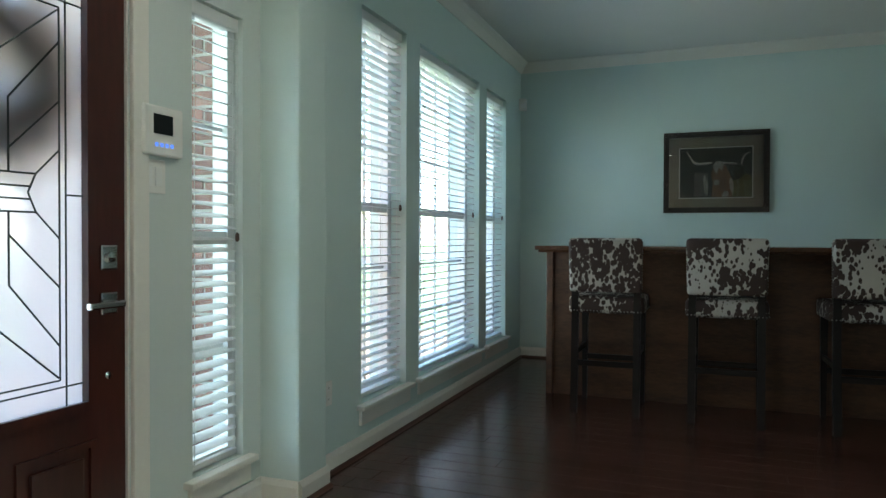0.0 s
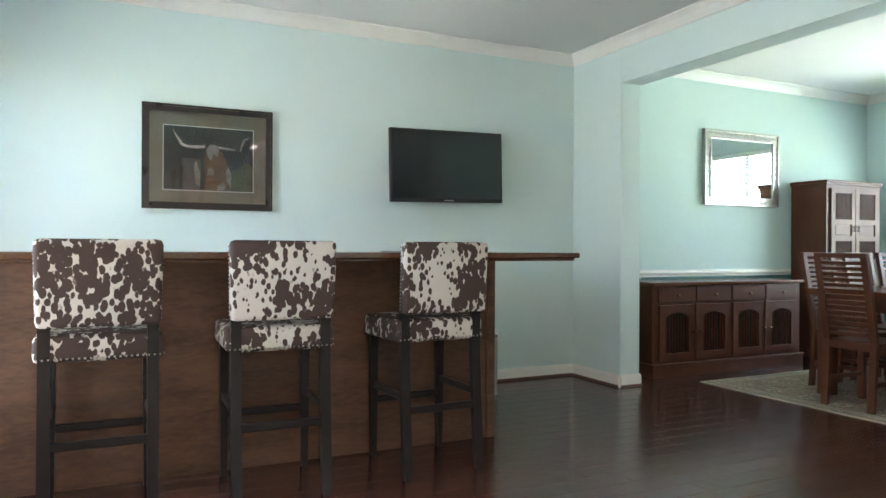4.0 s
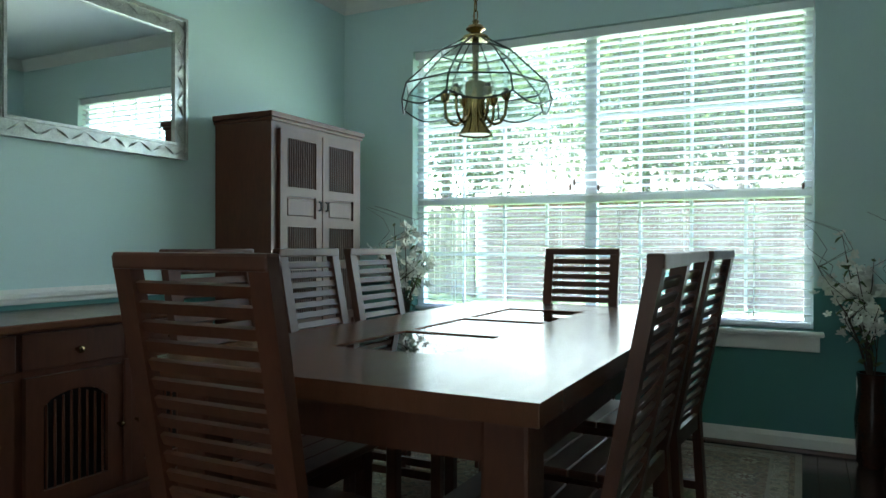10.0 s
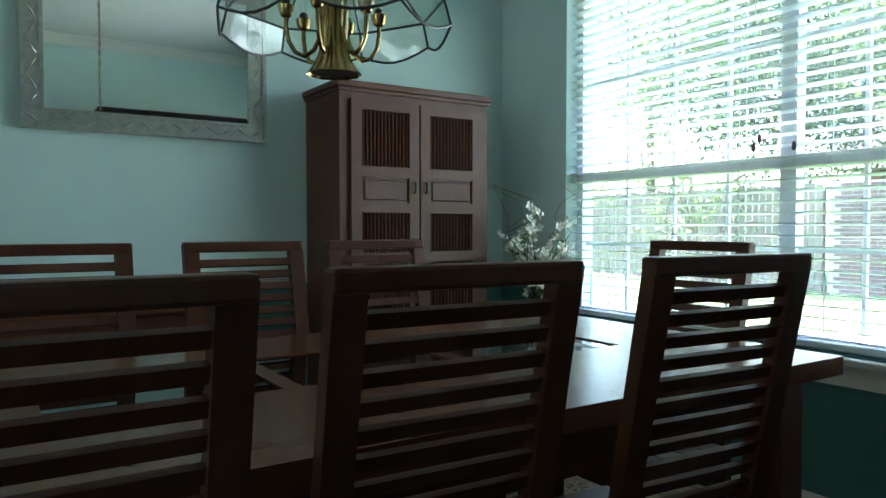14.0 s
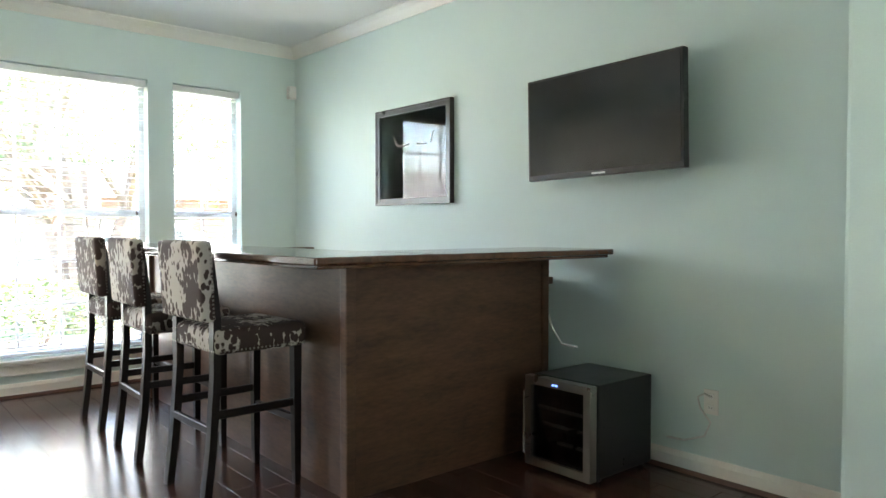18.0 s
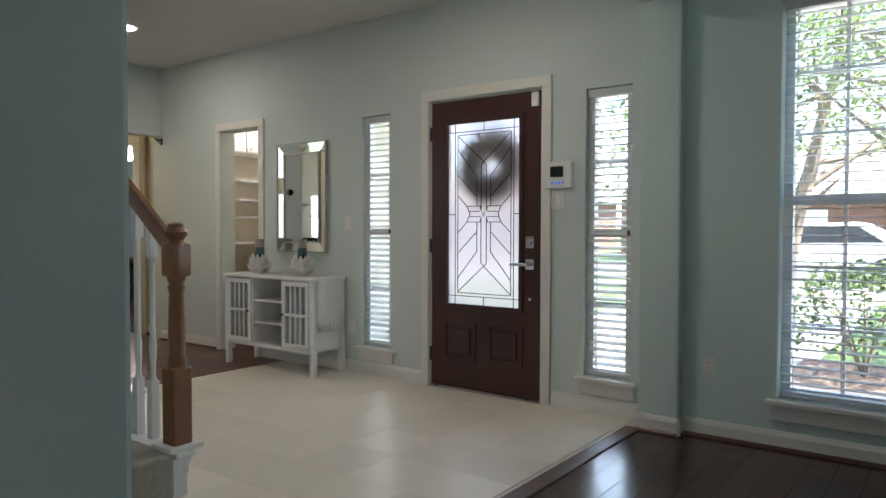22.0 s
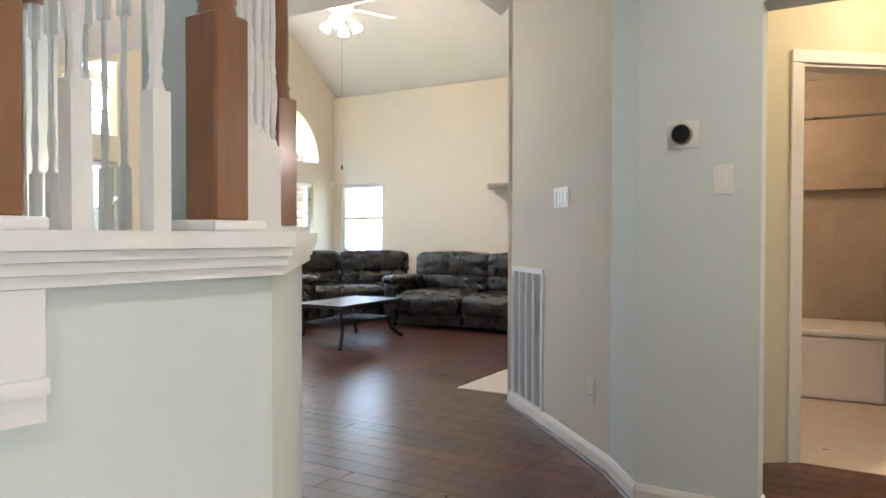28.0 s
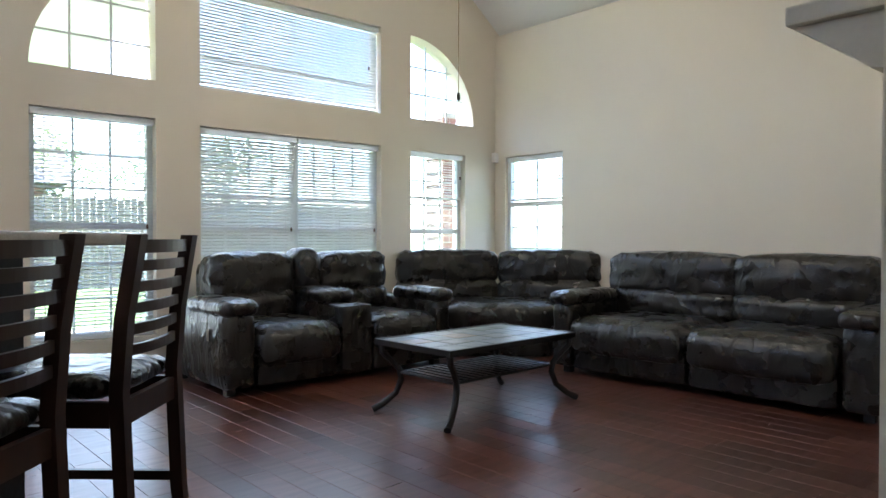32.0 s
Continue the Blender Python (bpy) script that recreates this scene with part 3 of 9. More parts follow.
def rug_pile(name, tones, scale=11.0, base=(0.34, 0.32, 0.28)):
    """Woven pile with small irregular motifs in five tones."""
    m = material(name, base, 0.95, var=0.1, scale=12, fine=300, bump=0.5)
    nt = m.node_tree
    b = nt.nodes["Principled BSDF"]
    old = b.inputs["Base Color"].links[0].from_socket
    tc = nt.nodes.new("ShaderNodeTexCoord")
    v1, v2 = nt.nodes.new("ShaderNodeTexVoronoi"), nt.nodes.new("ShaderNodeTexNoise")
    v1.inputs["Scale"].default_value = scale
    v2.inputs["Scale"].default_value, v2.inputs["Detail"].default_value, v2.inputs["Distortion"].default_value = scale * 2.2, 2.0, 2.5
    for v in (v1, v2):
        nt.links.new(tc.outputs["Object"], v.inputs["Vector"])
    s = nt.nodes.new("ShaderNodeMath")
    s.operation = "MULTIPLY"
    nt.links.new(v1.outputs["Distance"], s.inputs[0])
    nt.links.new(v2.outputs["Fac"], s.inputs[1])
    ramp = nt.nodes.new("ShaderNodeValToRGB")
    ramp.color_ramp.interpolation = "CONSTANT"
    e = ramp.color_ramp.elements
    e[0].position, e[0].color = 0.0, (*tones[0], 1)
    e[1].position, e[1].color = 0.12, (*tones[1], 1)
    for p, c in ((0.2, tones[2]), (0.235, tones[3]), (0.32, tones[4])):
        k = e.new(p)
        k.color = (*c, 1)
    nt.links.new(s.outputs[0], ramp.inputs[0])
    mx = nt.nodes.new("ShaderNodeMix")
    mx.data_type = "RGBA"
    mx.inputs["Factor"].default_value = 0.7
    nt.links.new(old, mx.inputs["A"])
    nt.links.new(ramp.outputs[0], mx.inputs["B"])
    nt.links.new(mx.outputs["Result"], b.inputs["Base Color"])
    return m


M_COW = cowhide("cowhide_print")
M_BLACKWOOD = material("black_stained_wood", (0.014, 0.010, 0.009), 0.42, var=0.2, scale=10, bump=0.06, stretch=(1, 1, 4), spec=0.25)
M_NAIL = material("pewter_nailhead", (0.30, 0.28, 0.26), 0.35, 1.0, var=0.1)
M_BARWOOD = material("stained_plywood", (0.125, 0.062, 0.035), 0.42, var=0.3, scale=3.5, fine=26, bump=0.05, stretch=(0.8, 0.8, 3.2), spec=0.35)
M_BARTOP = material("varnished_bar_top", (0.12, 0.05, 0.025), 0.16, var=0.3, scale=5, fine=50, bump=0.04, stretch=(5, 1, 1), coat=0.6)
M_TABLE = material("polished_table_wood", (0.135, 0.054, 0.030), 0.22, var=0.10, scale=6, fine=50, bump=0.0, stretch=(5, 1, 1), spec=0.25)
M_BLACK = material("black_plastic", (0.012, 0.012, 0.013), 0.3, var=0.1, bump=0.01)
M_SCREEN = material("dark_screen", (0.008, 0.008, 0.009), 0.12, var=0.05, bump=0.0, spec=0.6)
M_STEEL = material("brushed_steel", (0.45, 0.44, 0.42), 0.28, 1.0, var=0.08, scale=8, fine=150, bump=0.03)
M_CHROME = material("polished_chrome", (0.72, 0.72, 0.72), 0.12, 1.0, var=0.04, bump=0.0)
M_BRASS = material("antique_brass", (0.42, 0.30, 0.13), 0.22, 1.0, var=0.15, scale=20, bump=0.03)
M_SILVER = material("silver_leaf_frame", (0.52, 0.52, 0.48), 0.32, 0.75, var=0.2, scale=30, fine=160, bump=0.15)
M_MIRROR = material("mirror_silver", (0.86, 0.89, 0.88), 0.0, 1.0, var=0.0, bump=0.0)
M_MIRROR.node_tree.nodes["Principled BSDF"].inputs["Roughness"].links[0].from_node.inputs["To Max"].default_value = 0.012
M_RUGEDGE = rug_pile("rug_border", ((0.13, 0.11, 0.09), (0.33, 0.28, 0.22), (0.25, 0.13, 0.10), (0.46, 0.40, 0.32), (0.20, 0.175, 0.15)), 17.0, (0.33, 0.29, 0.235))
M_RUGDARK = rug_pile("rug_dark_ground", ((0.15, 0.105, 0.08), (0.24, 0.18, 0.14), (0.25, 0.12, 0.085), (0.36, 0.29, 0.22), (0.15, 0.125, 0.11)), 20.0, (0.22, 0.17, 0.135))
M_RUGPALE = material("rug_pale_wool", (0.46, 0.40, 0.32), 0.95, var=0.2, scale=30, fine=260, bump=0.5)
M_RUGRUST = material("rug_rust_wool", (0.17, 0.06, 0.045), 0.95, var=0.2, scale=30, fine=260, bump=0.5)
M_RUGTAUPE = material("rug_taupe_wool", (0.30, 0.26, 0.21), 0.95, var=0.2, scale=30, fine=260, bump=0.5)
M_RUGHEM = material("rug_hem", (0.36, 0.31, 0.25), 0.95, var=0.12, scale=26, fine=260, bump=0.5)
M_MAT = material("picture_mount", (0.27, 0.24, 0.19), 0.8, var=0.08, scale=20, bump=0.03)
M_PFRAME = material("dark_picture_frame", (0.022, 0.014, 0.011), 0.28, var=0.2, bump=0.04)
M_CORD = material("white_cord", (0.7, 0.7, 0.68), 0.5, bump=0.0)
M_BURLAP = material("burlap_shade", (0.62, 0.44, 0.31), 0.9, var=0.24, scale=9, fine=60, bump=0.5, stretch=(1, 1, 9))
M_TAUPE = material("grey_brown_tape", (0.20, 0.16, 0.125), 0.9, var=0.12, scale=30, fine=200, bump=0.3)
def let_light_through(m, amount):
    """Mixes a translucent share into a surface."""
    nt = m.node_tree
    b = nt.nodes["Principled BSDF"]
    tr, mx = nt.nodes.new("ShaderNodeBsdfTranslucent"), nt.nodes.new("ShaderNodeMixShader")
    nt.links.new(b.inputs["Base Color"].links[0].from_socket, tr.inputs["Color"])
    mx.inputs[0].default_value = amount
    nt.links.new(b.outputs[0], mx.inputs[1])
    nt.links.new(tr.outputs[0], mx.inputs[2])
    nt.links.new(mx.outputs[0], nt.nodes["Material Output"].inputs[0])


let_light_through(M_BURLAP, 0.5)
let_light_through(M_SLAT, 0.25)
M_PLATE = material("white_switch_plate", (0.78, 0.77, 0.74), 0.4, var=0.02, bump=0.0)
M_LEAD = material("lead_came", (0.045, 0.05, 0.05), 0.4, 0.6, var=0.1, bump=0.0)
M_CLEAR = glass("clear_bevelled_glass", (0.90, 0.97, 0.95), 0.12, 0.20)
M_CABGLASS = glass("cabinet_door_glass", (0.80, 0.84, 0.84), 0.0)
M_DARKGLASS = glass("smoked_glass", (0.62, 0.62, 0.64), 0.02)
M_TABLEGLASS = glass("dark_green_glass_inset", (0.05, 0.09, 0.08), 0.01)
M_PETAL = material("white_petals", (0.75, 0.75, 0.68), 0.7, var=0.08, bump=0.05)
M_STEM = material("brown_stems", (0.06, 0.04, 0.025), 0.8, var=0.2)
M_LEAFG = material("small_green_leaves", (0.10, 0.16, 0.05), 0.7, var=0.2)
M_VASE = material("dark_glazed_vase", (0.05, 0.02, 0.012), 0.2, var=0.3)
M_BLUELED = glow("blue_led", (0.12, 0.25, 1.0), 0.10)
M_ART = [material("art_" + n, c, 0.5, var=0.35, scale=14, bump=0.02) for n, c in
         (("dark_backdrop", (0.035, 0.042, 0.038)), ("grass", (0.16, 0.17, 0.08)), ("pale", (0.50, 0.46, 0.42)), ("rust", (0.26, 0.13, 0.07)), ("shadow", (0.03, 0.026, 0.026)), ("grey_boards", (0.14, 0.125, 0.115)))]

# ---- trim ----
SKIRT = [(0, 0), (0.016, 0), (0.016, 0.07), (0.010, 0.085), (0.006, 0.095), (0, 0.095)]
CROWN = [(0, 0), (0.012, 0), (0.02, 0.012), (0.05, 0.05), (0.075, 0.07), (0.085, 0.075), (0.085, 0.085), (0, 0.085)]
RAIL = [(0, 0), (0.012, 0.004), (0.014, 0.02), (0.026, 0.03), (0.026, 0.042), (0.014, 0.05), (0.01, 0.066), (0, 0.066)]


def run(name, p, q, profile, z, mat, inward=True):
    """A moulding along the foot of a wall from p to q, its profile standing off to the left of that line."""
    d = Vector((q[0] - p[0], q[1] - p[1], 0))
    bm = bmesh.new()
    prism(bm, [(u, v) for u, v in profile], 0, d.length, "x")
    ob = solid(name, bm, mat, kind="structure", m=pose(p[0], p[1], z, 0, 0, math.degrees(math.atan2(d.y, d.x))))
    return ob


def skirting(p, q, shoe=True):
    run("baseboard", p, q, SKIRT, 0, M_TRIM)
    if shoe:
        run("shoe_moulding", p, q, [(0.0165, 0), (0.032, 0), (0.030, 0.010), (0.024, 0.017), (0.0165, 0.019)], 0, M_SHOE)


for p, q in (((5.55, -0.08), (1.85, -0.08)), ((5.55, -4.8), (5.55, -0.08)), ((4.93, -4.8), (5.55, -4.8)), ((4.93, -5.0), (4.93, -4.8)), ((1.85, -0.08), (1.85, -0.16)),
             ((5.62, -5.0), (4.93, -5.0)), ((5.62, -8.87), (5.62, -5.0)), ((1.87, -8.87), (5.62, -8.87)), ((1.87, -5.0), (1.87, -8.87)), ((1.85, -4.8), (2.38, -4.8)), ((1.85, -3.3), (1.85, -4.8)), ((2.38, -4.8), (2.38, -5.0)), ((1.85, -0.16), (1.62, -0.16))):
    skirting(p, q)
for p, q in (((1.62, -0.16), (1.62, 0.03)), ((1.62, 0.03), (0.98, 0.03)), ((-0.09, 0.03), (-1.85, 0.03)), ((-2.54, 0.03), (-3.46, 0.03)), ((1.62, -3.3), (1.85, -3.3)),
             ((-3.46, -1.39), (-3.46, -1.87)), ((-3.46, -1.87), (-3.76, -2.08)), ((-3.76, -2.08), (-4.87, -3.143)), ((-3.60, -1.39), (-3.46, -1.39)),
             ((-4.30, -8.25), (-9.12, -8.25)), ((-9.12, -8.25), (-9.12, -3.143)), ((-4.87, -3.143), (-9.12, -3.143)), ((-4.40, -1.60), (-3.60, -1.60)), ((-3.60, 0.18), (-4.0, 0.18))):
    tiled = p[1] == 0.03 and p[0] > -1.0 or q == (1.62, 0.03)
    skirting(q, p) if q[0] < -9 and p[1] == -8.25 else skirting(p, q, shoe=not tiled)
for p, q in (((5.55, -0.08), (1.85, -0.08)), ((5.55, -4.8), (5.55, -0.08)), ((1.85, -4.8), (5.55, -4.8)), ((1.85, -0.08), (1.85, -4.8)),
             ((5.62, -5.0), (1.87, -5.0)), ((5.62, -8.87), (5.62, -5.0)), ((1.87, -8.87), (5.62, -8.87)), ((1.87, -5.0), (1.87, -8.87))):
    run("crown_trim", p, q, CROWN, (HD if p[1] <= -5.0 else H) - 0.086, M_TRIM)
for p, q in (((5.62, -5.0), (4.95, -5.0)), ((5.62, -8.87), (5.62, -5.0)), ((1.87, -8.87), (2.60, -8.87)), ((5.12, -8.87), (5.62, -8.87)), ((1.87, -5.0), (1.87, -8.87))):
    run("chair_rail_trim", p, q, RAIL, 0.825, M_TRIM)


# ---- bar room ----
def frame_ring(bm, w, h, wide, d0, d1, z0=0.0, lip=0.0):
    """A mitred rectangular ring: x across, y from d0 (front) to d1, z up from z0."""
    for pts in ([(0, z0), (w, z0), (w - wide, z0 + wide), (wide, z0 + wide)], [(0, z0 + h), (wide, z0 + h - wide), (w - wide, z0 + h - wide), (w, z0 + h)],
                [(0, z0), (wide, z0 + wide), (wide, z0 + h - wide), (0, z0 + h)], [(w, z0), (w, z0 + h), (w - wide, z0 + h - wide), (w - wide, z0 + wide)]):
        prism(bm, pts, d0, d1, "y")


def ellipse(bm, cx, cz, rx, rz, y0, y1, n=20):
    prism(bm, [(cx + rx * math.cos(2 * math.pi * k / n), cz + rz * math.sin(2 * math.pi * k / n)) for k in range(n)], y0, y1, "y")


pic = thing("framed_picture", pose(5.515, -1.368, 1.338, 0, 0, -90), "dark-framed picture of a pale horned shape with a wide taupe mount", "picture")
bm = bmesh.new()
frame_ring(bm, 0.84, 0.69, 0.045, 0.0, 0.034)
frame_ring(bm, 0.84, 0.69, 0.014, -0.006, 0.0)
part("frame", bm, M_PFRAME, pic)
bm = bmesh.new()
slab(bm, 0.045, 0.795, 0.02, 0.03, 0.045, 0.645)
part("mount", bm, M_MAT, pic)
bm = bmesh.new()
frame_ring(bm, 0.588, 0.434, 0.006, 0.0165, 0.0198)
bm.transform(Matrix.Translation((0.127, 0, 0.123)))
part("mount_edge", bm, M_TRIM, pic, "thin pale inner edge of the mount")
bm = bmesh.new()
slab(bm, 0.133, 0.709, 0.0168, 0.0196, 0.129, 0.551)
part("print", bm, M_ART[0], pic, "dark green-black print")
for mat_, shapes, y_ in (
        (M_ART[1], [[(0.52, 0.13), (0.708, 0.13), (0.708, 0.30), (0.66, 0.33), (0.60, 0.28), (0.54, 0.27)]], 0.0160),
        (M_ART[5], [[(0.25, 0.13), (0.36, 0.13), (0.365, 0.335), (0.25, 0.345)]], 0.0160),
        (M_ART[4], [[(0.195, 0.13), (0.25, 0.13), (0.255, 0.40), (0.20, 0.385)], [(0.25, 0.345), (0.385, 0.34), (0.385, 0.365), (0.25, 0.37)], [(0.365, 0.13), (0.40, 0.13), (0.40, 0.34), (0.37, 0.34)], [(0.672, 0.33), (0.706, 0.32), (0.706, 0.38), (0.69, 0.36)]], 0.0152),
        (M_ART[3], [[(0.39, 0.13), (0.55, 0.13), (0.565, 0.25), (0.53, 0.335), (0.50, 0.40), (0.41, 0.41), (0.385, 0.33), (0.40, 0.25)]], 0.0145),
        (M_ART[2], [[(0.395, 0.40), (0.43, 0.44), (0.47, 0.435), (0.485, 0.40), (0.47, 0.355), (0.45, 0.385), (0.43, 0.33), (0.41, 0.36)], [(0.335, 0.17), (0.36, 0.15), (0.365, 0.24), (0.335, 0.33), (0.32, 0.28)], [(0.47, 0.135), (0.52, 0.135), (0.53, 0.165), (0.505, 0.19), (0.48, 0.165)], [(0.535, 0.20), (0.56, 0.16), (0.565, 0.25), (0.545, 0.30), (0.53, 0.27)], [(0.41, 0.235), (0.445, 0.235), (0.455, 0.265), (0.43, 0.285), (0.408, 0.27)]], 0.0137)):
    bm = bmesh.new()
    for pts in shapes:
        prism(bm, pts, y_, y_ + 0.0006, "y")
    part("print_shape", bm, mat_, pic)
bm = bmesh.new()
tube(bm, [(0.19, 0.0128, 0.525), (0.215, 0.0128, 0.48), (0.245, 0.0128, 0.43), (0.29, 0.0128, 0.416), (0.35, 0.0128, 0.419), (0.39, 0.0128, 0.425)], 0.010, 6, [0.3, 0.7, 1, 1, 1, 0.9])
tube(bm, [(0.48, 0.0128, 0.42), (0.53, 0.0128, 0.415), (0.588, 0.0128, 0.412)], 0.009, 6, [1, 1, 0.7])
tube(bm, [(0.624, 0.0128, 0.405), (0.63, 0.0128, 0.44), (0.65, 0.0128, 0.485), (0.686, 0.0128, 0.503)], 0.008, 6, [0.6, 1, 0.9, 0.3])
part("print_shape", bm, M_ART[2], pic, "pale curved shape")
bm = bmesh.new()
slab(bm, 0.045, 0.795, 0.006, 0.008, 0.045, 0.645)
part("glazing", bm, glass("picture_glass", (0.97, 0.97, 0.97)), pic)

tv = thing("wall_television", pose(5.36, -3.04, 1.425, 0, -1.2, -90), "black flat television on a tilted wall bracket", "television")
bm = bmesh.new()
soft_slab(bm, 0, 0.94, 0, 0.045, 0, 0.545, 0.006)
part("casing", bm, M_BLACK, tv)
bm = bmesh.new()
slab(bm, 0.014, 0.926, -0.003, -0.0005, 0.028, 0.531)
part("screen", bm, M_SCREEN, tv, "glossy dark screen")
bm = bmesh.new()
slab(bm, 0.43, 0.51, -0.004, -0.0006, 0.008, 0.017)
part("badge", bm, M_STEEL, tv)
bm = bmesh.new()
slab(bm, 0.3, 0.64, 0.045, 0.07, 0.15, 0.42)
slab(bm, 0.44, 0.50, 0.07, 0.19, 0.2, 0.36)
part("wall_bracket", bm, M_BLACK, tv)

sensor = thing("motion_sensor", pose(5.49, -0.125, 2.30), "small white motion sensor high in the room corner", "sensor", "motion sensors")
bm = bmesh.new()
soft_slab(bm, -0.025, 0.044, -0.02, 0.044, 0, 0.11, 0.012, 3)
part("casing", bm, M_PLATE, sensor)
bm = bmesh.new()
soft_slab(bm, -0.031, -0.024, -0.026, 0.02, 0.02, 0.06, 0.004)
part("lens", bm, M_WHITE, sensor)

bar = thing("home_bar", pose(0, 0, 0), "brown stained plywood home bar with an overhanging varnished top", "bar counter")
bm = bmesh.new()
slab(bm, 4.11, 4.16, -3.155, -0.68, 0, 1.02)
part("front_panel", bm, M_BARWOOD, bar)
bm = bmesh.new()
slab(bm, 4.16, 5.36, -3.155, -3.105, 0, 1.02)
part("end_panel", bm, M_BARWOOD, bar)
bm = bmesh.new()
slab(bm, 4.16, 5.36, -0.73, -0.68, 0, 1.02)
part("end_panel", bm, M_BARWOOD, bar)
for x, y in ((4.085, -3.18), (4.085, -0.705), (5.335, -3.17)):
    bm = bmesh.new()
    soft_slab(bm, x, x + 0.05, y, y + 0.05, 0, 1.02, 0.006)
    part("corner_post", bm, M_BARWOOD, bar)
bm = bmesh.new()
for z, r in ((1.02, 0.0), (1.035, 0.02)):
    o = 0.0 if r else 0.02
    soft_slab(bm, 3.74 + o, 4.30, -3.52 + o, -0.65 - o, z, z + (0.03 if r else 0.0149), 0.009, 3)
    soft_slab(bm, 4.3005, 5.48 - o, -3.52 + o, -3.00, z, z + (0.03 if r else 0.0149), 0.009, 3)
part("bar_top", bm, M_BARTOP, bar, "glossy varnished overhanging top")
bm = bmesh.new()
soft_slab(bm, 4.17, 5.5, -3.10, -0.74, 0.86, 0.90, 0.006)
part("work_shelf", bm, M_BARWOOD, bar)


def cow_stool():
    s = thing("bar_stool", pose(3.84, -1.136, 0, 0, 0, -90) @ Matrix.Diagonal((1.045, 1, 1, 1)), "bar stool with cowhide-print upholstery, nailhead trim and black legs", "bar stool", "bar stools at the home bar")
    for sx in (-1, 1):
        bm = bmesh.new()
        pts = [(sx * 0.185, -0.235, 0.0), (sx * 0.185, -0.205, 0.25), (sx * 0.185, -0.185, 0.55), (sx * 0.185, -0.185, 0.80), (sx * 0.185, -0.215, 1.06)]
        for a, b in zip(pts, pts[1:]):
            w = 0.021
            vs = [bm.verts.new((p[0] + i * w, p[1] + j * 0.017, p[2])) for p in (a, b) for i, j in ((-1, -1), (1, -1), (1, 1), (-1, 1))]
            for k in range(4):
                bm.faces.new((vs[k], vs[(k + 1) % 4], vs[4 + (k + 1) % 4], vs[4 + k]))
        bm.faces.new([v for v in bm.verts if v.co.z < 0.001])
        bmesh.ops.remove_doubles(bm, verts=bm.verts[:], dist=1e-4)
        part("back_leg", bm, M_BLACKWOOD, s)
        bm = bmesh.new()
        t = bmesh.new()
        slab(t, -0.02, 0.02, -0.02, 0.02, 0, 0.64)
        for v in t.verts:
            k = 0.72 if v.co.z < 0.1 else 1.0
            v.co.x, v.co.y = v.co.x * k + sx * 0.185, v.co.y * k + 0.20
        join(bm, t)
        part("front_leg", bm, M_BLACKWOOD, s)
        bm = bmesh.new()
        soft_slab(bm, sx * 0.185 - 0.011, sx * 0.185 + 0.011, -0.20, 0.185, 0.36, 0.395, 0.004, 1)
        part("side_stretcher", bm, M_BLACKWOOD, s)
    for y, z in ((-0.208, 0.30), (0.20, 0.28)):
        bm = bmesh.new()
        soft_slab(bm, -0.17, 0.17, y - 0.011, y + 0.011, z, z + 0.035, 0.004, 1)
        part("stretcher", bm, M_BLACKWOOD, s)
    bm = bmesh.new()
    soft_slab(bm, -0.225, 0.225, -0.20, 0.24, 0.635, 0.745, 0.035, 4)
    for v in bm.verts:
        if v.co.z > 0.70:
            v.co.z += 0.018 * (1 - (v.co.x / 0.225) ** 2) * (1 - ((v.co.y - 0.02) / 0.22) ** 2)
    part("seat", bm, M_COW, s, smooth=True)
    bm = bmesh.new()
    soft_slab(bm, -0.212, 0.212, -0.25, -0.185, 0.775, 1.115, 0.026, 4)
    for v in bm.verts:
        k = (v.co.z - 0.775) / 0.34
        v.co.y -= 0.02 * k
        v.co.x *= 1 + 0.03 * k
        if v.co.z > 1.09:
            v.co.z += 0.012 * (1 - (v.co.x / 0.21) ** 2)
    part("backrest", bm, M_COW, s, smooth=True)
    bm = bmesh.new()
    for k in range(18):
        z = 0.80 + 0.29 * k / 17
        for sx in (-1, 1):
            lathe(bm, [(0.001, 0), (0.005, 0), (0.004, 0.003), (0.001, 0.004)], 6)
            vs = list(bm.verts)[-24:]
            kk = (z - 0.775) / 0.34
            for v in vs:
                v.co = Vector((sx * (0.212 * (1 + 0.03 * kk) + v.co.z - 0.0005), -0.20 - 0.02 * kk + v.co.x, z + v.co.y))
    for k in range(22):
        x = -0.21 + 0.42 * k / 21
        lathe(bm, [(0.001, 0), (0.005, 0), (0.004, 0.003), (0.001, 0.004)], 6)
        for v in list(bm.verts)[-24:]:
            v.co = Vector((x + v.co.x, -0.2005 - v.co.z, 0.652 + v.co.y))
        lathe(bm, [(0.001, 0), (0.005, 0), (0.004, 0.003), (0.001, 0.004)], 6)
        for sx in (1,):
            for v in list(bm.verts)[-24:]:
                v.co = Vector((0.225 + v.co.z - 0.0005, -0.18 + 0.40 * k / 21 + v.co.x, 0.652 + v.co.y))
    tagged(part("nailheads", bm, M_NAIL, s, "row of small pewter nailheads"), kind="stuff")
    return s


stool = cow_stool()
copy_thing(stool, pose(3.83, -1.853, 0, 0, 0, -91.5))
copy_thing(stool, pose(3.845, -2.62, 0, 0, 0, -88))

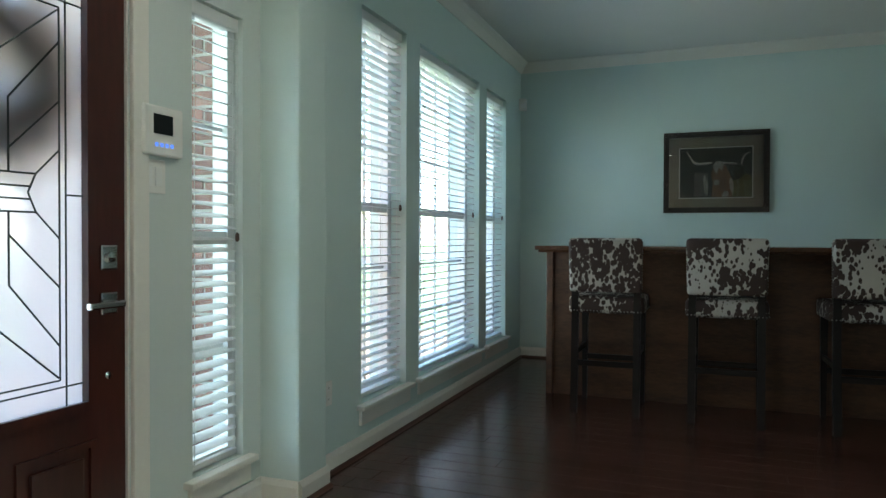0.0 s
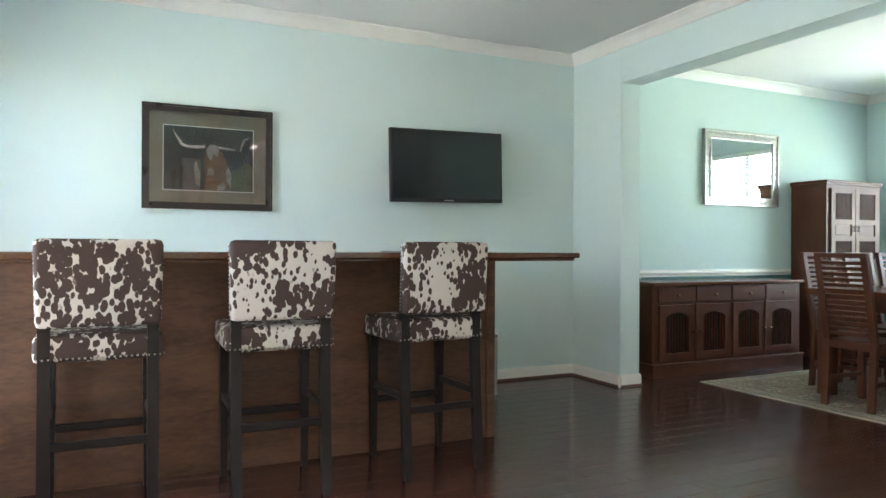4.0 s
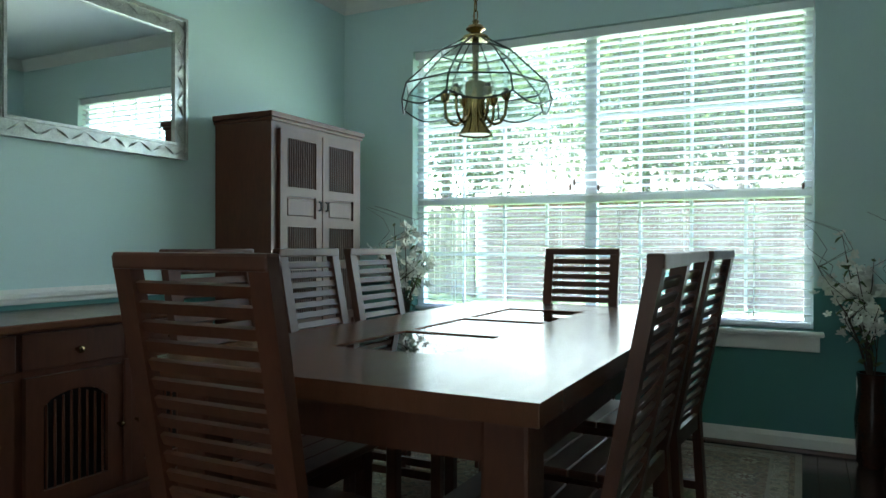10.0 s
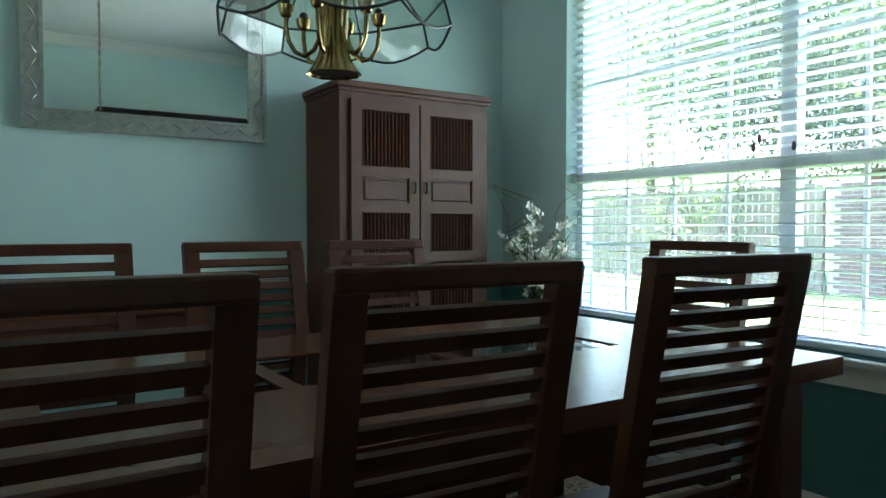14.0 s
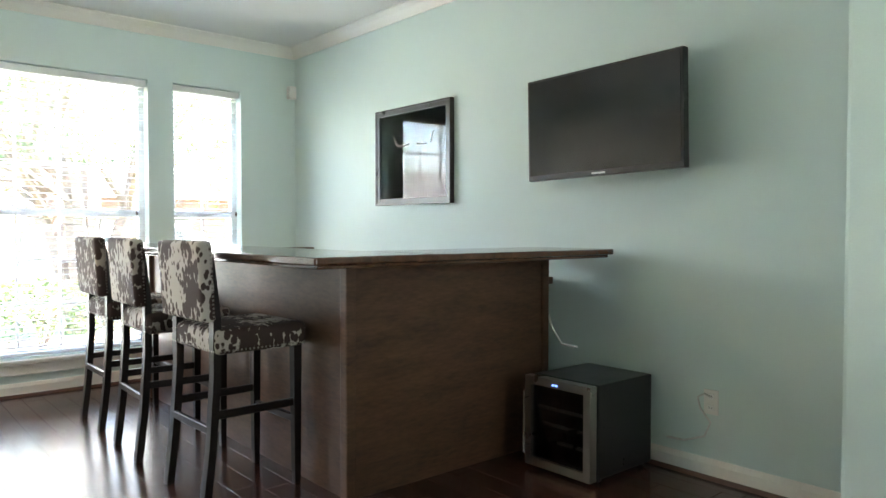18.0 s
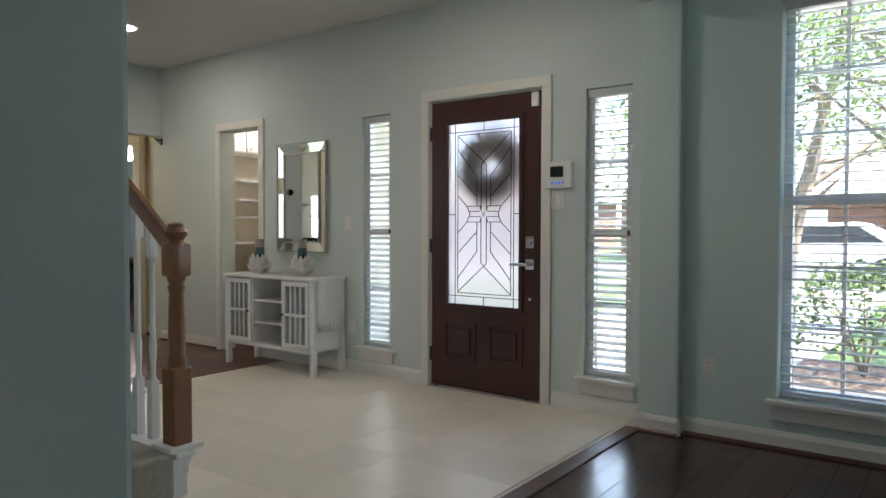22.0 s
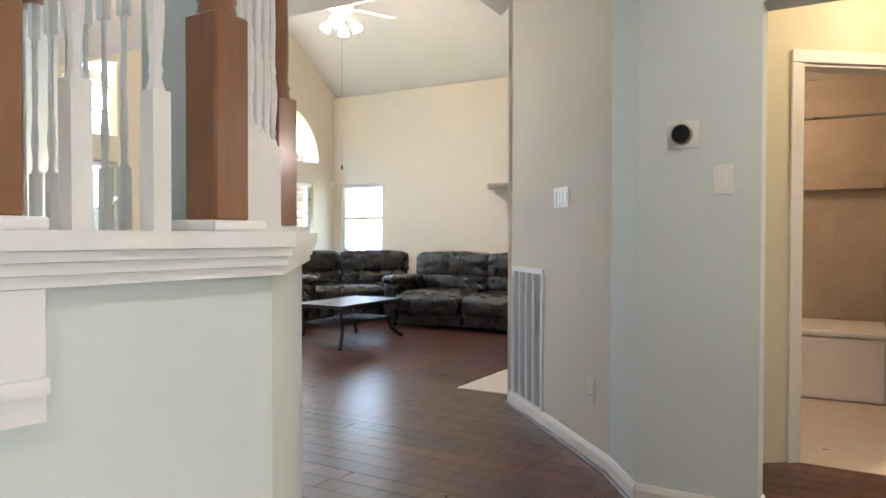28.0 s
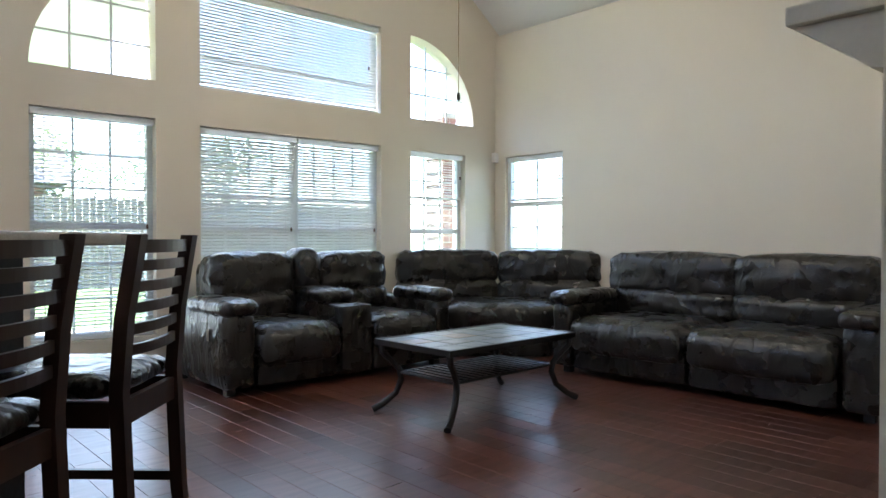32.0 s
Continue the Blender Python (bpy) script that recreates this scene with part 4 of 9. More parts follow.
wc = thing("wine_cooler", pose(5.01, -3.345, 0, 0, 0, -90) @ Matrix.Diagonal((0.85, 1.06, 0.86, 1)), "small black wine cooler with a steel-framed glass door", "wine cooler")
bm = bmesh.new()
soft_slab(bm, 0, 0.46, 0.06, 0.46, 0.025, 0.53, 0.01)
part("body", bm, M_BLACK, wc)
bm = bmesh.new()
slab(bm, 0.03, 0.43, 0.05, 0.06, 0.09, 0.47)
part("interior", bm, M_BLACK, wc)
door = None
bm = bmesh.new()
frame_ring(bm, 0.46, 0.505, 0.045, 0.0, 0.045, 0.025)
door = part("door", bm, M_STEEL, wc, "brushed steel door frame")
bm = bmesh.new()
slab(bm, 0.045, 0.415, 0.015, 0.02, 0.07, 0.485)
part("door_glass", bm, M_DARKGLASS, door)
bm = bmesh.new()
tube(bm, [(0.03, -0.035, 0.10), (0.03, -0.035, 0.45)], 0.007)
for z in (0.14, 0.41):
    tube(bm, [(0.03, -0.035, z), (0.03, 0.002, z)], 0.004)
part("handle", bm, M_CHROME, door)
for z in (0.17, 0.26, 0.35):
    bm = bmesh.new()
    slab(bm, 0.05, 0.41, 0.026, 0.048, z, z + 0.012)
    part("shelf", bm, M_STEEL, wc)
for i, (x, z) in enumerate(((0.13, 0.21), (0.23, 0.21), (0.33, 0.21), (0.18, 0.30), (0.29, 0.30), (0.15, 0.12), (0.26, 0.12), (0.20, 0.39))):
    bm = bmesh.new()
    ellipse(bm, x, z + 0.003, 0.027, 0.027, 0.028, 0.047, 12)
    part("bottle_end", bm, M_VASE, wc)
bm = bmesh.new()
slab(bm, 0.20, 0.215, -0.002, 0.001, 0.497, 0.506)
slab(bm, 0.222, 0.237, -0.002, 0.001, 0.497, 0.506)
part("display", bm, M_BLUELED, wc, "lit blue digits")
for x, y in ((0.04, 0.1), (0.42, 0.1), (0.04, 0.42), (0.42, 0.42)):
    bm = bmesh.new()
    lathe(bm, [(0.015, 0), (0.018, 0.026)], 8, (x, y))
    part("foot", bm, M_BLACK, wc)


def outlet(m, label="white wall outlet near the floor", plug=False):
    o = thing("wall_outlet", m, label, "outlet", "wall outlets")
    bm = bmesh.new()
    soft_slab(bm, -0.036, 0.036, -0.006, 0, -0.058, 0.058, 0.004)
    part("plate", bm, M_PLATE, o)
    for z in (-0.026, 0.026):
        bm = bmesh.new()
        soft_slab(bm, -0.016, 0.016, -0.009, -0.006, z - 0.014, z + 0.014, 0.003)
        part("socket", bm, M_WHITE, o)
        bm = bmesh.new()
        for x in (-0.006, 0.006):
            slab(bm, x - 0.001, x + 0.001, -0.0095, -0.0089, z - 0.004, z + 0.006)
        part("slots", bm, M_BLACK, o)
    return o


def switch(m, gangs=1, rocker=True, label="white wall switch"):
    o = thing("light_switch", m, label, "switch", "light switches")
    w = 0.036 + 0.023 * (gangs - 1)
    bm = bmesh.new()
    soft_slab(bm, -w, w, -0.006, 0, -0.058, 0.058, 0.004)
    part("plate", bm, M_PLATE, o)
    for k in range(gangs):
        x = (k - (gangs - 1) / 2) * 0.046
        bm = bmesh.new()
        soft_slab(bm, x - 0.016, x + 0.016, -0.011, -0.006, -0.033, 0.033, 0.003)
        part("rocker", bm, M_WHITE, o)
    return o


outlet(pose(5.55, -4.02, 0.36, 0, 0, -90), "white wall outlet with a cord plugged in")
bm = bmesh.new()
tube(bm, [(5.541, -4.02, 0.385), (5.52, -4.0, 0.40), (5.515, -3.97, 0.38), (5.52, -3.98, 0.33), (5.525, -4.03, 0.27), (5.525, -4.0, 0.20), (5.52, -3.9, 0.16), (5.48, -3.83, 0.17)], 0.005, 6)
solid("power_cord", bm, M_CORD, "white looped power cord plugged into the wall", "cord", smooth=True)
bm = bmesh.new()
tube(bm, [(5.38, -3.10, 0.86), (5.39, -3.14, 0.75), (5.38, -3.20, 0.63), (5.36, -3.28, 0.56), (5.40, -3.35, 0.548)], 0.006, 6)
solid("power_cord", bm, M_CORD, "white power cord hanging behind the bar", "cord", smooth=True)
outlet(pose(1.99, -0.08, 0.38))

# tripod floor lamp
lamp = thing("floor_lamp", pose(2.13, -4.05, 0), "black tripod floor lamp with a glowing burlap drum shade", "floor lamp")
bm = bmesh.new()
lathe(bm, [(0.215, 1.38), (0.185, 1.86), (0.182, 1.86), (0.212, 1.38)], 40, cap=False)
part("shade", bm, M_BURLAP, lamp, "burlap drum shade glowing orange", smooth=True)
for r, z in ((0.2155, 1.38), (0.1865, 1.852)):
    bm = bmesh.new()
    lathe(bm, [(r - 0.0055, z - 0.007), (r + 0.002, z - 0.007), (r + 0.001, z + 0.011), (r - 0.0055, z + 0.011)], 40, cap=False)
    part("shade_trim", bm, M_TAUPE, lamp, "grey-brown tape round the rim")
for k in range(3):
    a = radians(60 + 120 * k)
    bm = bmesh.new()
    tube(bm, [(0.24 * math.cos(a), 0.24 * math.sin(a), 0.0), (-0.03 * math.cos(a), -0.03 * math.sin(a), 1.28)], 0.013, 8)
    part("leg", bm, M_BLACK, lamp)
bm = bmesh.new()
lathe(bm, [(0.045, 1.24), (0.045, 1.30), (0.012, 1.31), (0.012, 1.50), (0.022, 1.51), (0.022, 1.55)], 14)
part("hub", bm, M_BLACK, lamp)
bm = bmesh.new()
lathe(bm, [(0.012, 1.552), (0.03, 1.60), (0.032, 1.63), (0.02, 1.66), (0.004, 1.67)], 14)
part("bulb", bm, glow("warm_bulb", (1.0, 0.72, 0.42), 7.0), lamp, smooth=True)


# ---- dining room ----
table = thing("dining_table", pose(0, 0, 0), "dark polished rectangular dining table with inset glass panels", "dining table")
TX0, TX1, TY0, TY1, TZ = 3.12, 4.155, -7.97, -5.90, 0.80
bm = bmesh.new()
for x0, x1, y0, y1 in ((TX0, 3.53, TY0, TY1), (3.865, TX1, TY0, TY1), (3.53, 3.865, -6.31, TY1), (3.53, 3.865, TY0, -7.64), (3.53, 3.865, -6.755, -6.715), (3.53, 3.865, -7.20, -7.16)):
    slab(bm, x0, x1, y0, y1, TZ - 0.045, TZ)
bmesh.ops.remove_doubles(bm, verts=bm.verts[:], dist=1e-4)
part("tabletop", bm, M_TABLE, table)
for y0, y1 in ((-6.715, -6.31), (-7.16, -6.755), (-7.64, -7.20)):
    bm = bmesh.new()
    slab(bm, 3.531, 3.864, y0 + 0.001, y1 - 0.001, TZ - 0.012, TZ - 0.004)
    part("glass_panel", bm, M_TABLEGLASS, table, "dark glossy glass inset")
    bm = bmesh.new()
    slab(bm, 3.531, 3.864, y0 + 0.001, y1 - 0.001, TZ - 0.044, TZ - 0.03)
    part("panel_backing", bm, M_BLACKWOOD, table)
for x in (TX0 + 0.05, TX1 - 0.15):
    for y in (TY0 + 0.08, TY1 - 0.18):
        bm = bmesh.new()
        soft_slab(bm, x, x + 0.10, y, y + 0.10, 0.008, TZ - 0.046, 0.008)
        part("leg", bm, M_DARKWOOD, table)
for x0, x1, y0, y1 in ((TX0 + 0.06, TX0 + 0.085, TY0 + 0.18, TY1 - 0.18), (TX1 - 0.085, TX1 - 0.06, TY0 + 0.18, TY1 - 0.18), (TX0 + 0.15, TX1 - 0.15, TY0 + 0.09, TY0 + 0.115), (TX0 + 0.15, TX1 - 0.15, TY1 - 0.115, TY1 - 0.09)):
    bm = bmesh.new()
    slab(bm, x0, x1, y0, y1, TZ - 0.15, TZ - 0.046)
    part("apron", bm, M_DARKWOOD, table)


def dining_chair():
    c = thing("dining_chair", pose(3.262, -6.285, 0.008, 0, 0, -90), "dark reddish wooden dining chair with a tall slatted back", "chair", "chairs round the dining table")

    def lean(z):
        return -0.195 - (0.115 * max(0.0, z - 0.46) / 0.60)
    for sx in (-1, 1):
        bm = bmesh.new()
        zs = [0.0, 0.25, 0.46, 0.70, 0.90, 1.05]
        rows_ = []
        for z in zs:
            y = lean(z) - (0.03 * (1 - z / 0.46) if z < 0.46 else 0)
            rows_.append([bm.verts.new((sx * 0.166 + i * 0.0225, y + j * 0.015, z)) for i, j in ((-1, -1), (1, -1), (1, 1), (-1, 1))])
        for a, b in zip(rows_, rows_[1:]):
            for k in range(4):
                bm.faces.new((a[k], a[(k + 1) % 4], b[(k + 1) % 4], b[k]))
        bm.faces.new(rows_[0])
        bm.faces.new(rows_[-1])
        part("back_post", bm, M_DARKWOOD, c)
        bm = bmesh.new()
        soft_slab(bm, sx * 0.166 - 0.021, sx * 0.166 + 0.021, 0.16, 0.20, 0, 0.435, 0.004, 1)
        part("front_leg", bm, M_DARKWOOD, c)
        bm = bmesh.new()
        slab(bm, sx * 0.166 - 0.01, sx * 0.166 + 0.01, -0.20, 0.16, 0.17, 0.20)
        part("side_stretcher", bm, M_DARKWOOD, c)
        bm = bmesh.new()
        slab(bm, sx * 0.166 - 0.011, sx * 0.166 + 0.011, -0.18, 0.16, 0.375, 0.435)
        part("side_apron", bm, M_DARKWOOD, c)
    bm = bmesh.new()
    soft_slab(bm, -0.1885, 0.1885, lean(1.03) - 0.019, lean(1.03) + 0.017, 1.026, 1.058, 0.006, 2)
    part("top_rail", bm, M_DARKWOOD, c)
    bm = bmesh.new()
    slab(bm, -0.1435, 0.1435, -0.0055, 0.0055, -0.0115, 0.0115)
    me = finish("slat", bm, M_DARKWOOD)
    for k in range(14):
        z = 0.505 + 0.487 * k / 13
        piece("slat", me, c, 0, lean(z), z, 24)
    bm = bmesh.new()
    slab(bm, -0.1435, 0.1435, 0.17, 0.19, 0.375, 0.435)
    part("front_apron", bm, M_DARKWOOD, c)
    bm = bmesh.new()
    slab(bm, -0.1435, 0.1435, -0.205, -0.19, 0.40, 0.455)
    part("back_rail", bm, M_DARKWOOD, c)
    me = None
    for k in range(5):
        y0 = -0.178 + 0.0805 * k
        bm = bmesh.new()
        soft_slab(bm, -0.193, 0.193, y0, y0 + 0.0785, 0.437, 0.459, 0.003, 1)
        part("seat_board", bm, M_DARKWOOD, c)
    return c


chair = dining_chair()
for x, y, a in ((3.284, -6.772, -92.5), (3.262, -7.318, -95), (4.11, -6.40, 90), (4.12, -6.925, 91), (4.13, -7.39, 90), (3.677, -5.933, 180), (3.686, -7.867, 0)):
    copy_thing(chair, pose(x, y, 0.008, 0, 0, a))

rug = thing("area_rug", pose(0, 0, 0), "worn oriental-pattern rug in beige, grey and rust under the dining table", "rug")
bm = bmesh.new()
slab(bm, 3.02, 4.51, -8.46, -5.86, 0.0, 0.0080)
part("field", bm, M_RUGDARK, rug)


def rug_band(name, x0, x1, y0, y1, wide, z, mat):
    bm = bmesh.new()
    slab(bm, x0, x1, y0, y0 + wide, 0, z)
    slab(bm, x0, x1, y1 - wide, y1, 0, z)
    slab(bm, x0, x0 + wide, y0 + wide, y1 - wide, 0, z)
    slab(bm, x1 - wide, x1, y0 + wide, y1 - wide, 0, z)
    part(name, bm, mat, rug)


rug_band("hem", 2.70, 4.83, -8.78, -5.54, 0.03, 0.0068, M_RUGHEM)
rug_band("border_line", 2.73, 4.80, -8.75, -5.57, 0.025, 0.0071, M_RUGDARK)
rug_band("guard_border", 2.755, 4.775, -8.725, -5.595, 0.075, 0.0073, M_RUGEDGE)
rug_band("border_line", 2.83, 4.70, -8.65, -5.67, 0.014, 0.0075, M_RUGHEM)
rug_band("border", 2.844, 4.686, -8.636, -5.684, 0.19, 0.0077, M_RUGDARK)
rug_band("guard_border", 3.034, 4.496, -8.446, -5.874, 0.06, 0.0079, M_RUGEDGE)


def rosette(bm, x, y, r, z, petals=8):
    """A woven flower lying in the pile: petals round a small heart."""
    for k in range(petals):
        a = 2 * math.pi * k / petals
        vs = []
        for u, v in ((0.30, 0.0), (0.62, 0.20), (0.92, 0.15), (1.0, 0.0), (0.92, -0.15), (0.62, -0.20)):
            vs.append(bm.verts.new((x + r * (u * math.cos(a) - v * math.sin(a)), y + r * (u * math.sin(a) + v * math.cos(a)), z)))
        bm.faces.new(vs)


flowers_big, hearts, leaf_work, dots = bmesh.new(), bmesh.new(), bmesh.new(), bmesh.new()
bx0, bx1, by0, by1 = 2.844 + 0.095, 4.686 - 0.095, -8.636 + 0.095, -5.684 - 0.095
spots = [(bx0 + (bx1 - bx0) * k / 6, y) for k in range(7) for y in (by0, by1)] + [(x, by0 + (by1 - by0) * k / 10) for k in range(1, 10) for x in (bx0, bx1)]
for i, (x, y) in enumerate(spots):
    rosette(flowers_big, x, y, 0.068 if i % 2 else 0.05, 0.0084)
    rosette(hearts, x, y, 0.026, 0.0088, 6)
    along = abs(y - by0) < 0.01 or abs(y - by1) < 0.01
    for sgn in (-1, 1):
        for off in (-0.055, 0.055):
            cx_, cy_ = (x + sgn * 0.115, y + off) if along else (x + off, y + sgn * 0.115)
            rosette(leaf_work, cx_, cy_, 0.028, 0.0083, 5)
for x0_, x1_, y0_, y1_ in ((2.7925, 4.7375, -8.6875, -5.6325), (3.064, 4.466, -8.416, -5.904)):
    nx, ny = int((x1_ - x0_) / 0.075), int((y1_ - y0_) / 0.075)
    for k in range(nx + 1):
        for y in (y0_, y1_):
            rosette(dots, x0_ + (x1_ - x0_) * k / nx, y, 0.022, 0.0085, 4 if k % 2 else 6)
    for k in range(1, ny):
        for x in (x0_, x1_):
            rosette(dots, x, y0_ + (y1_ - y0_) * k / ny, 0.022, 0.0085, 4 if k % 2 else 6)
for i in range(9):
    for j in range(17):
        if (i + j) % 2 == 0:
            rosette(flowers_big if (i * 3 + j) % 4 else hearts, 3.15 + 0.155 * i, -8.32 + 0.148 * j, 0.05, 0.0086, 6)
            rosette(leaf_work, 3.15 + 0.155 * i, -8.32 + 0.148 * j + 0.08, 0.035, 0.0085, 5)
for name_, bm, mat_ in (("flower_pattern", flowers_big, M_RUGPALE), ("heart_pattern", hearts, M_RUGRUST), ("leaf_pattern", leaf_work, M_RUGTAUPE), ("guard_pattern", dots, M_RUGPALE)):
    tagged(part(name_, bm, mat_, rug), kind="stuff")


def knob(parent, x, z, y=0.0, r=0.014, mat=None, name="knob"):
    bm = bmesh.new()
    lathe(bm, [(r * 0.5, 0), (r * 0.4, 0.012), (r, 0.02), (r * 0.9, 0.03), (r * 0.3, 0.034)], 10)
    bm.transform(Matrix.Translation((x, y, z)) @ Matrix.Rotation(radians(90), 4, "X"))
    return part(name, bm, mat or M_BRASS, parent, smooth=True)


sb = thing("sideboard", pose(5.105, -5.30, 0, 0, 0, -90), "long reddish-brown sideboard with four drawers and arched spindle doors", "sideboard")
W = 1.82
bm = bmesh.new()
slab(bm, 0, W, 0.02, 0.50, 0.10, 0.775)
part("body", bm, M_DARKWOOD, sb)
bm = bmesh.new()
soft_slab(bm, -0.02, W + 0.02, -0.03, 0.52, 0.776, 0.805, 0.008, 3)
part("top", bm, M_TABLE, sb)
bm = bmesh.new()
slab(bm, -0.012, W + 0.012, -0.012, 0.50, 0, 0.10)
soft_slab(bm, -0.02, W + 0.02, -0.02, 0.49, 0.09, 0.115, 0.008)
part("plinth", bm, M_DARKWOOD, sb)
for k in range(4):
    x0 = 0.05 + k * (W - 0.10) / 4
    x1 = x0 + (W - 0.10) / 4
    bm = bmesh.new()
    soft_slab(bm, x0 + 0.01, x1 - 0.01, 0.004, 0.02, 0.635, 0.765, 0.004)
    d = part("drawer", bm, M_DARKWOOD, sb)
    knob(d, (x0 + x1) / 2, 0.69, 0.004)
    bm = bmesh.new()
    a, b = x0 + 0.02, x1 - 0.02
    n = 8
    xs = [a + 0.065 + (b - a - 0.13) * i / n for i in range(n + 1)]
    hs = [0.50 + 0.045 * math.sin(math.pi * i / n) ** 0.6 for i in range(n + 1)]
    prism(bm, list(zip(xs, hs)) + [(xs[-1], 0.61), (xs[0], 0.61)], 0, 0.02, "y")
    d = part("door", bm, M_DARKWOOD, sb)
    for u0, u1, z1 in ((a, a + 0.065, 0.61), (b - 0.065, b, 0.61), (a + 0.065, b - 0.065, 0.20)):
        bm = bmesh.new()
        slab(bm, u0, u1, 0, 0.02, 0.14, z1)
        part("rail" if z1 < 0.3 else "stile", bm, M_DARKWOOD, d)
    bm = bmesh.new()
    slab(bm, a + 0.065, b - 0.065, 0.0165, 0.0195, 0.20, 0.552)
    part("door_backing", bm, M_BLACKWOOD, d)
    for i in range(8):
        x = a + 0.065 + (b - a - 0.13) * (i + 0.5) / 8
        bm = bmesh.new()
        tube(bm, [(x, 0.010, 0.20), (x, 0.010, 0.36), (x, 0.010, 0.545 - 0.04 * abs(i - 3.5) / 3.5)], 0.0055, 6, [0.8, 1.1, 0.8])
        part("spindle", bm, M_DARKWOOD, d)
    knob(d, b - 0.022 if k % 2 == 0 else a + 0.022, 0.375, 0.0, 0.011)
    if k % 2 == 0:
        bm = bmesh.new()
        soft_slab(bm, x1 - 0.018, x1 + 0.018, -0.012, 0.001, 0.14, 0.625, 0.006)
        part("centre_stile", bm, M_DARKWOOD, sb)

hu = thing("tall_cupboard", pose(5.175, -7.58, 0, 0, 0, -90) @ Matrix.Diagonal((1.01, 1, 0.989, 1)), "tall reddish-brown cupboard with slatted spindle doors", "cupboard")
W = 0.87
bm = bmesh.new()
slab(bm, 0.02, W - 0.02, 0.02, 0.415, 0.06, 1.77)
part("body", bm, M_DARKWOOD, hu)
bm = bmesh.new()
soft_slab(bm, 0, W, 0, 0.42, 1.775, 1.805, 0.006)
soft_slab(bm, 0.01, W - 0.01, 0.008, 0.42, 1.755, 1.775, 0.006)
part("cornice", bm, M_DARKWOOD, hu)
bm = bmesh.new()
slab(bm, 0.01, W - 0.01, 0.008, 0.415, 0, 0.075)
part("plinth", bm, M_DARKWOOD, hu)
for k in range(2):
    x0 = 0.07 if k == 0 else W / 2 + 0.004
    x1 = W / 2 - 0.004 if k == 0 else W - 0.07
    bm = bmesh.new()
    st = 0.055
    slab(bm, x0, x0 + st, 0, 0.02, 0.10, 1.72)
    slab(bm, x1 - st, x1, 0, 0.02, 0.10, 1.72)
    HUTCH = ((0.16, 0.46, False), (0.51, 0.64, True), (0.69, 0.95, False), (1.00, 1.19, False), (1.24, 1.36, True), (1.41, 1.675, False))
    bands = ((0.10, 0.16), (0.46, 0.51), (0.64, 0.69), (0.95, 1.00), (1.19, 1.24), (1.36, 1.41), (1.675, 1.72))
    for z0, z1 in bands:
        slab(bm, x0 + st, x1 - st, 0, 0.02, z0, z1)
    d = part("door", bm, M_DARKWOOD, hu)
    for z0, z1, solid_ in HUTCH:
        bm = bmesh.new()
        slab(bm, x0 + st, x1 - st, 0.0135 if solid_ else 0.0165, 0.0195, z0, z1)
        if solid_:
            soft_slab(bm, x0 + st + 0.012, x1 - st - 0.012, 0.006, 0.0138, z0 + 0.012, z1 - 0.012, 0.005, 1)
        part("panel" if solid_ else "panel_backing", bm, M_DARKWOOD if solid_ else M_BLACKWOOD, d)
        if not solid_:
            bm = bmesh.new()
            tube(bm, [(0, 0, 0), (0, 0, (z1 - z0) / 2), (0, 0, z1 - z0)], 0.0052, 6, [0.8, 1.0, 0.8])
            me = finish("spindle", bm, M_DARKWOOD)
            for i in range(13):
                piece("spindle", me, d, x0 + st + (x1 - x0 - 2 * st) * (i + 0.5) / 13, 0.009, z0)
    bm = bmesh.new()
    hx = x1 - 0.028 if k == 0 else x0 + 0.028
    tube(bm, [(hx, 0.0, 1.34), (hx, -0.016, 1.335), (hx, -0.016, 1.295), (hx, 0.0, 1.29)], 0.006, 6)
    part("handle", bm, M_BLACK, d)

mir = thing("wall_mirror", pose(5.575, -6.365, 1.52, 0, 0, -90), "rectangular wall mirror in a carved silver-leaf frame", "mirror")
MW, MH = 1.025, 0.735
bm = bmesh.new()
fw = 0.085
frame_ring(bm, MW, MH, fw, 0.008, 0.042)
frame_ring(bm, MW, MH, 0.016, -0.004, 0.008)
t = bmesh.new()
frame_ring(t, MW - 2 * (fw - 0.014), MH - 2 * (fw - 0.014), 0.014, -0.001, 0.008)
join(bm, t, Matrix.Translation((fw - 0.014, 0, fw - 0.014)))
for k in range(44):
    s = k / 44
    per = 2 * (MW + MH - 2 * fw)
    u = s * per
    w1, h1 = MW - fw, MH - fw
    if u < w1:
        cx, cz, a = fw / 2 + u, fw / 2, 1
    elif u < w1 + h1:
        cx, cz, a = MW - fw / 2, fw / 2 + u - w1, 0
    elif u < 2 * w1 + h1:
        cx, cz, a = MW - fw / 2 - (u - w1 - h1), MH - fw / 2, 1
    else:
        cx, cz, a = fw / 2, MH - fw / 2 - (u - 2 * w1 - h1), 0
    sg = 1 if k % 2 else -1
    d = Vector((0.026, 0.017 * sg)) if a else Vector((0.017 * sg, 0.026))
    tube(bm, [(cx - d.x, 0.008, cz - d.y), (cx, 0.001, cz), (cx + d.x, 0.008, cz + d.y)], 0.005, 5, [0.4, 1.0, 0.4])
part("frame", bm, M_SILVER, mir)
bm = bmesh.new()
slab(bm, fw - 0.004, MW - fw + 0.004, 0.012, 0.016, fw - 0.004, MH - fw + 0.004)
part("mirror_glass", bm, M_MIRROR, mir, "clear mirror glass")

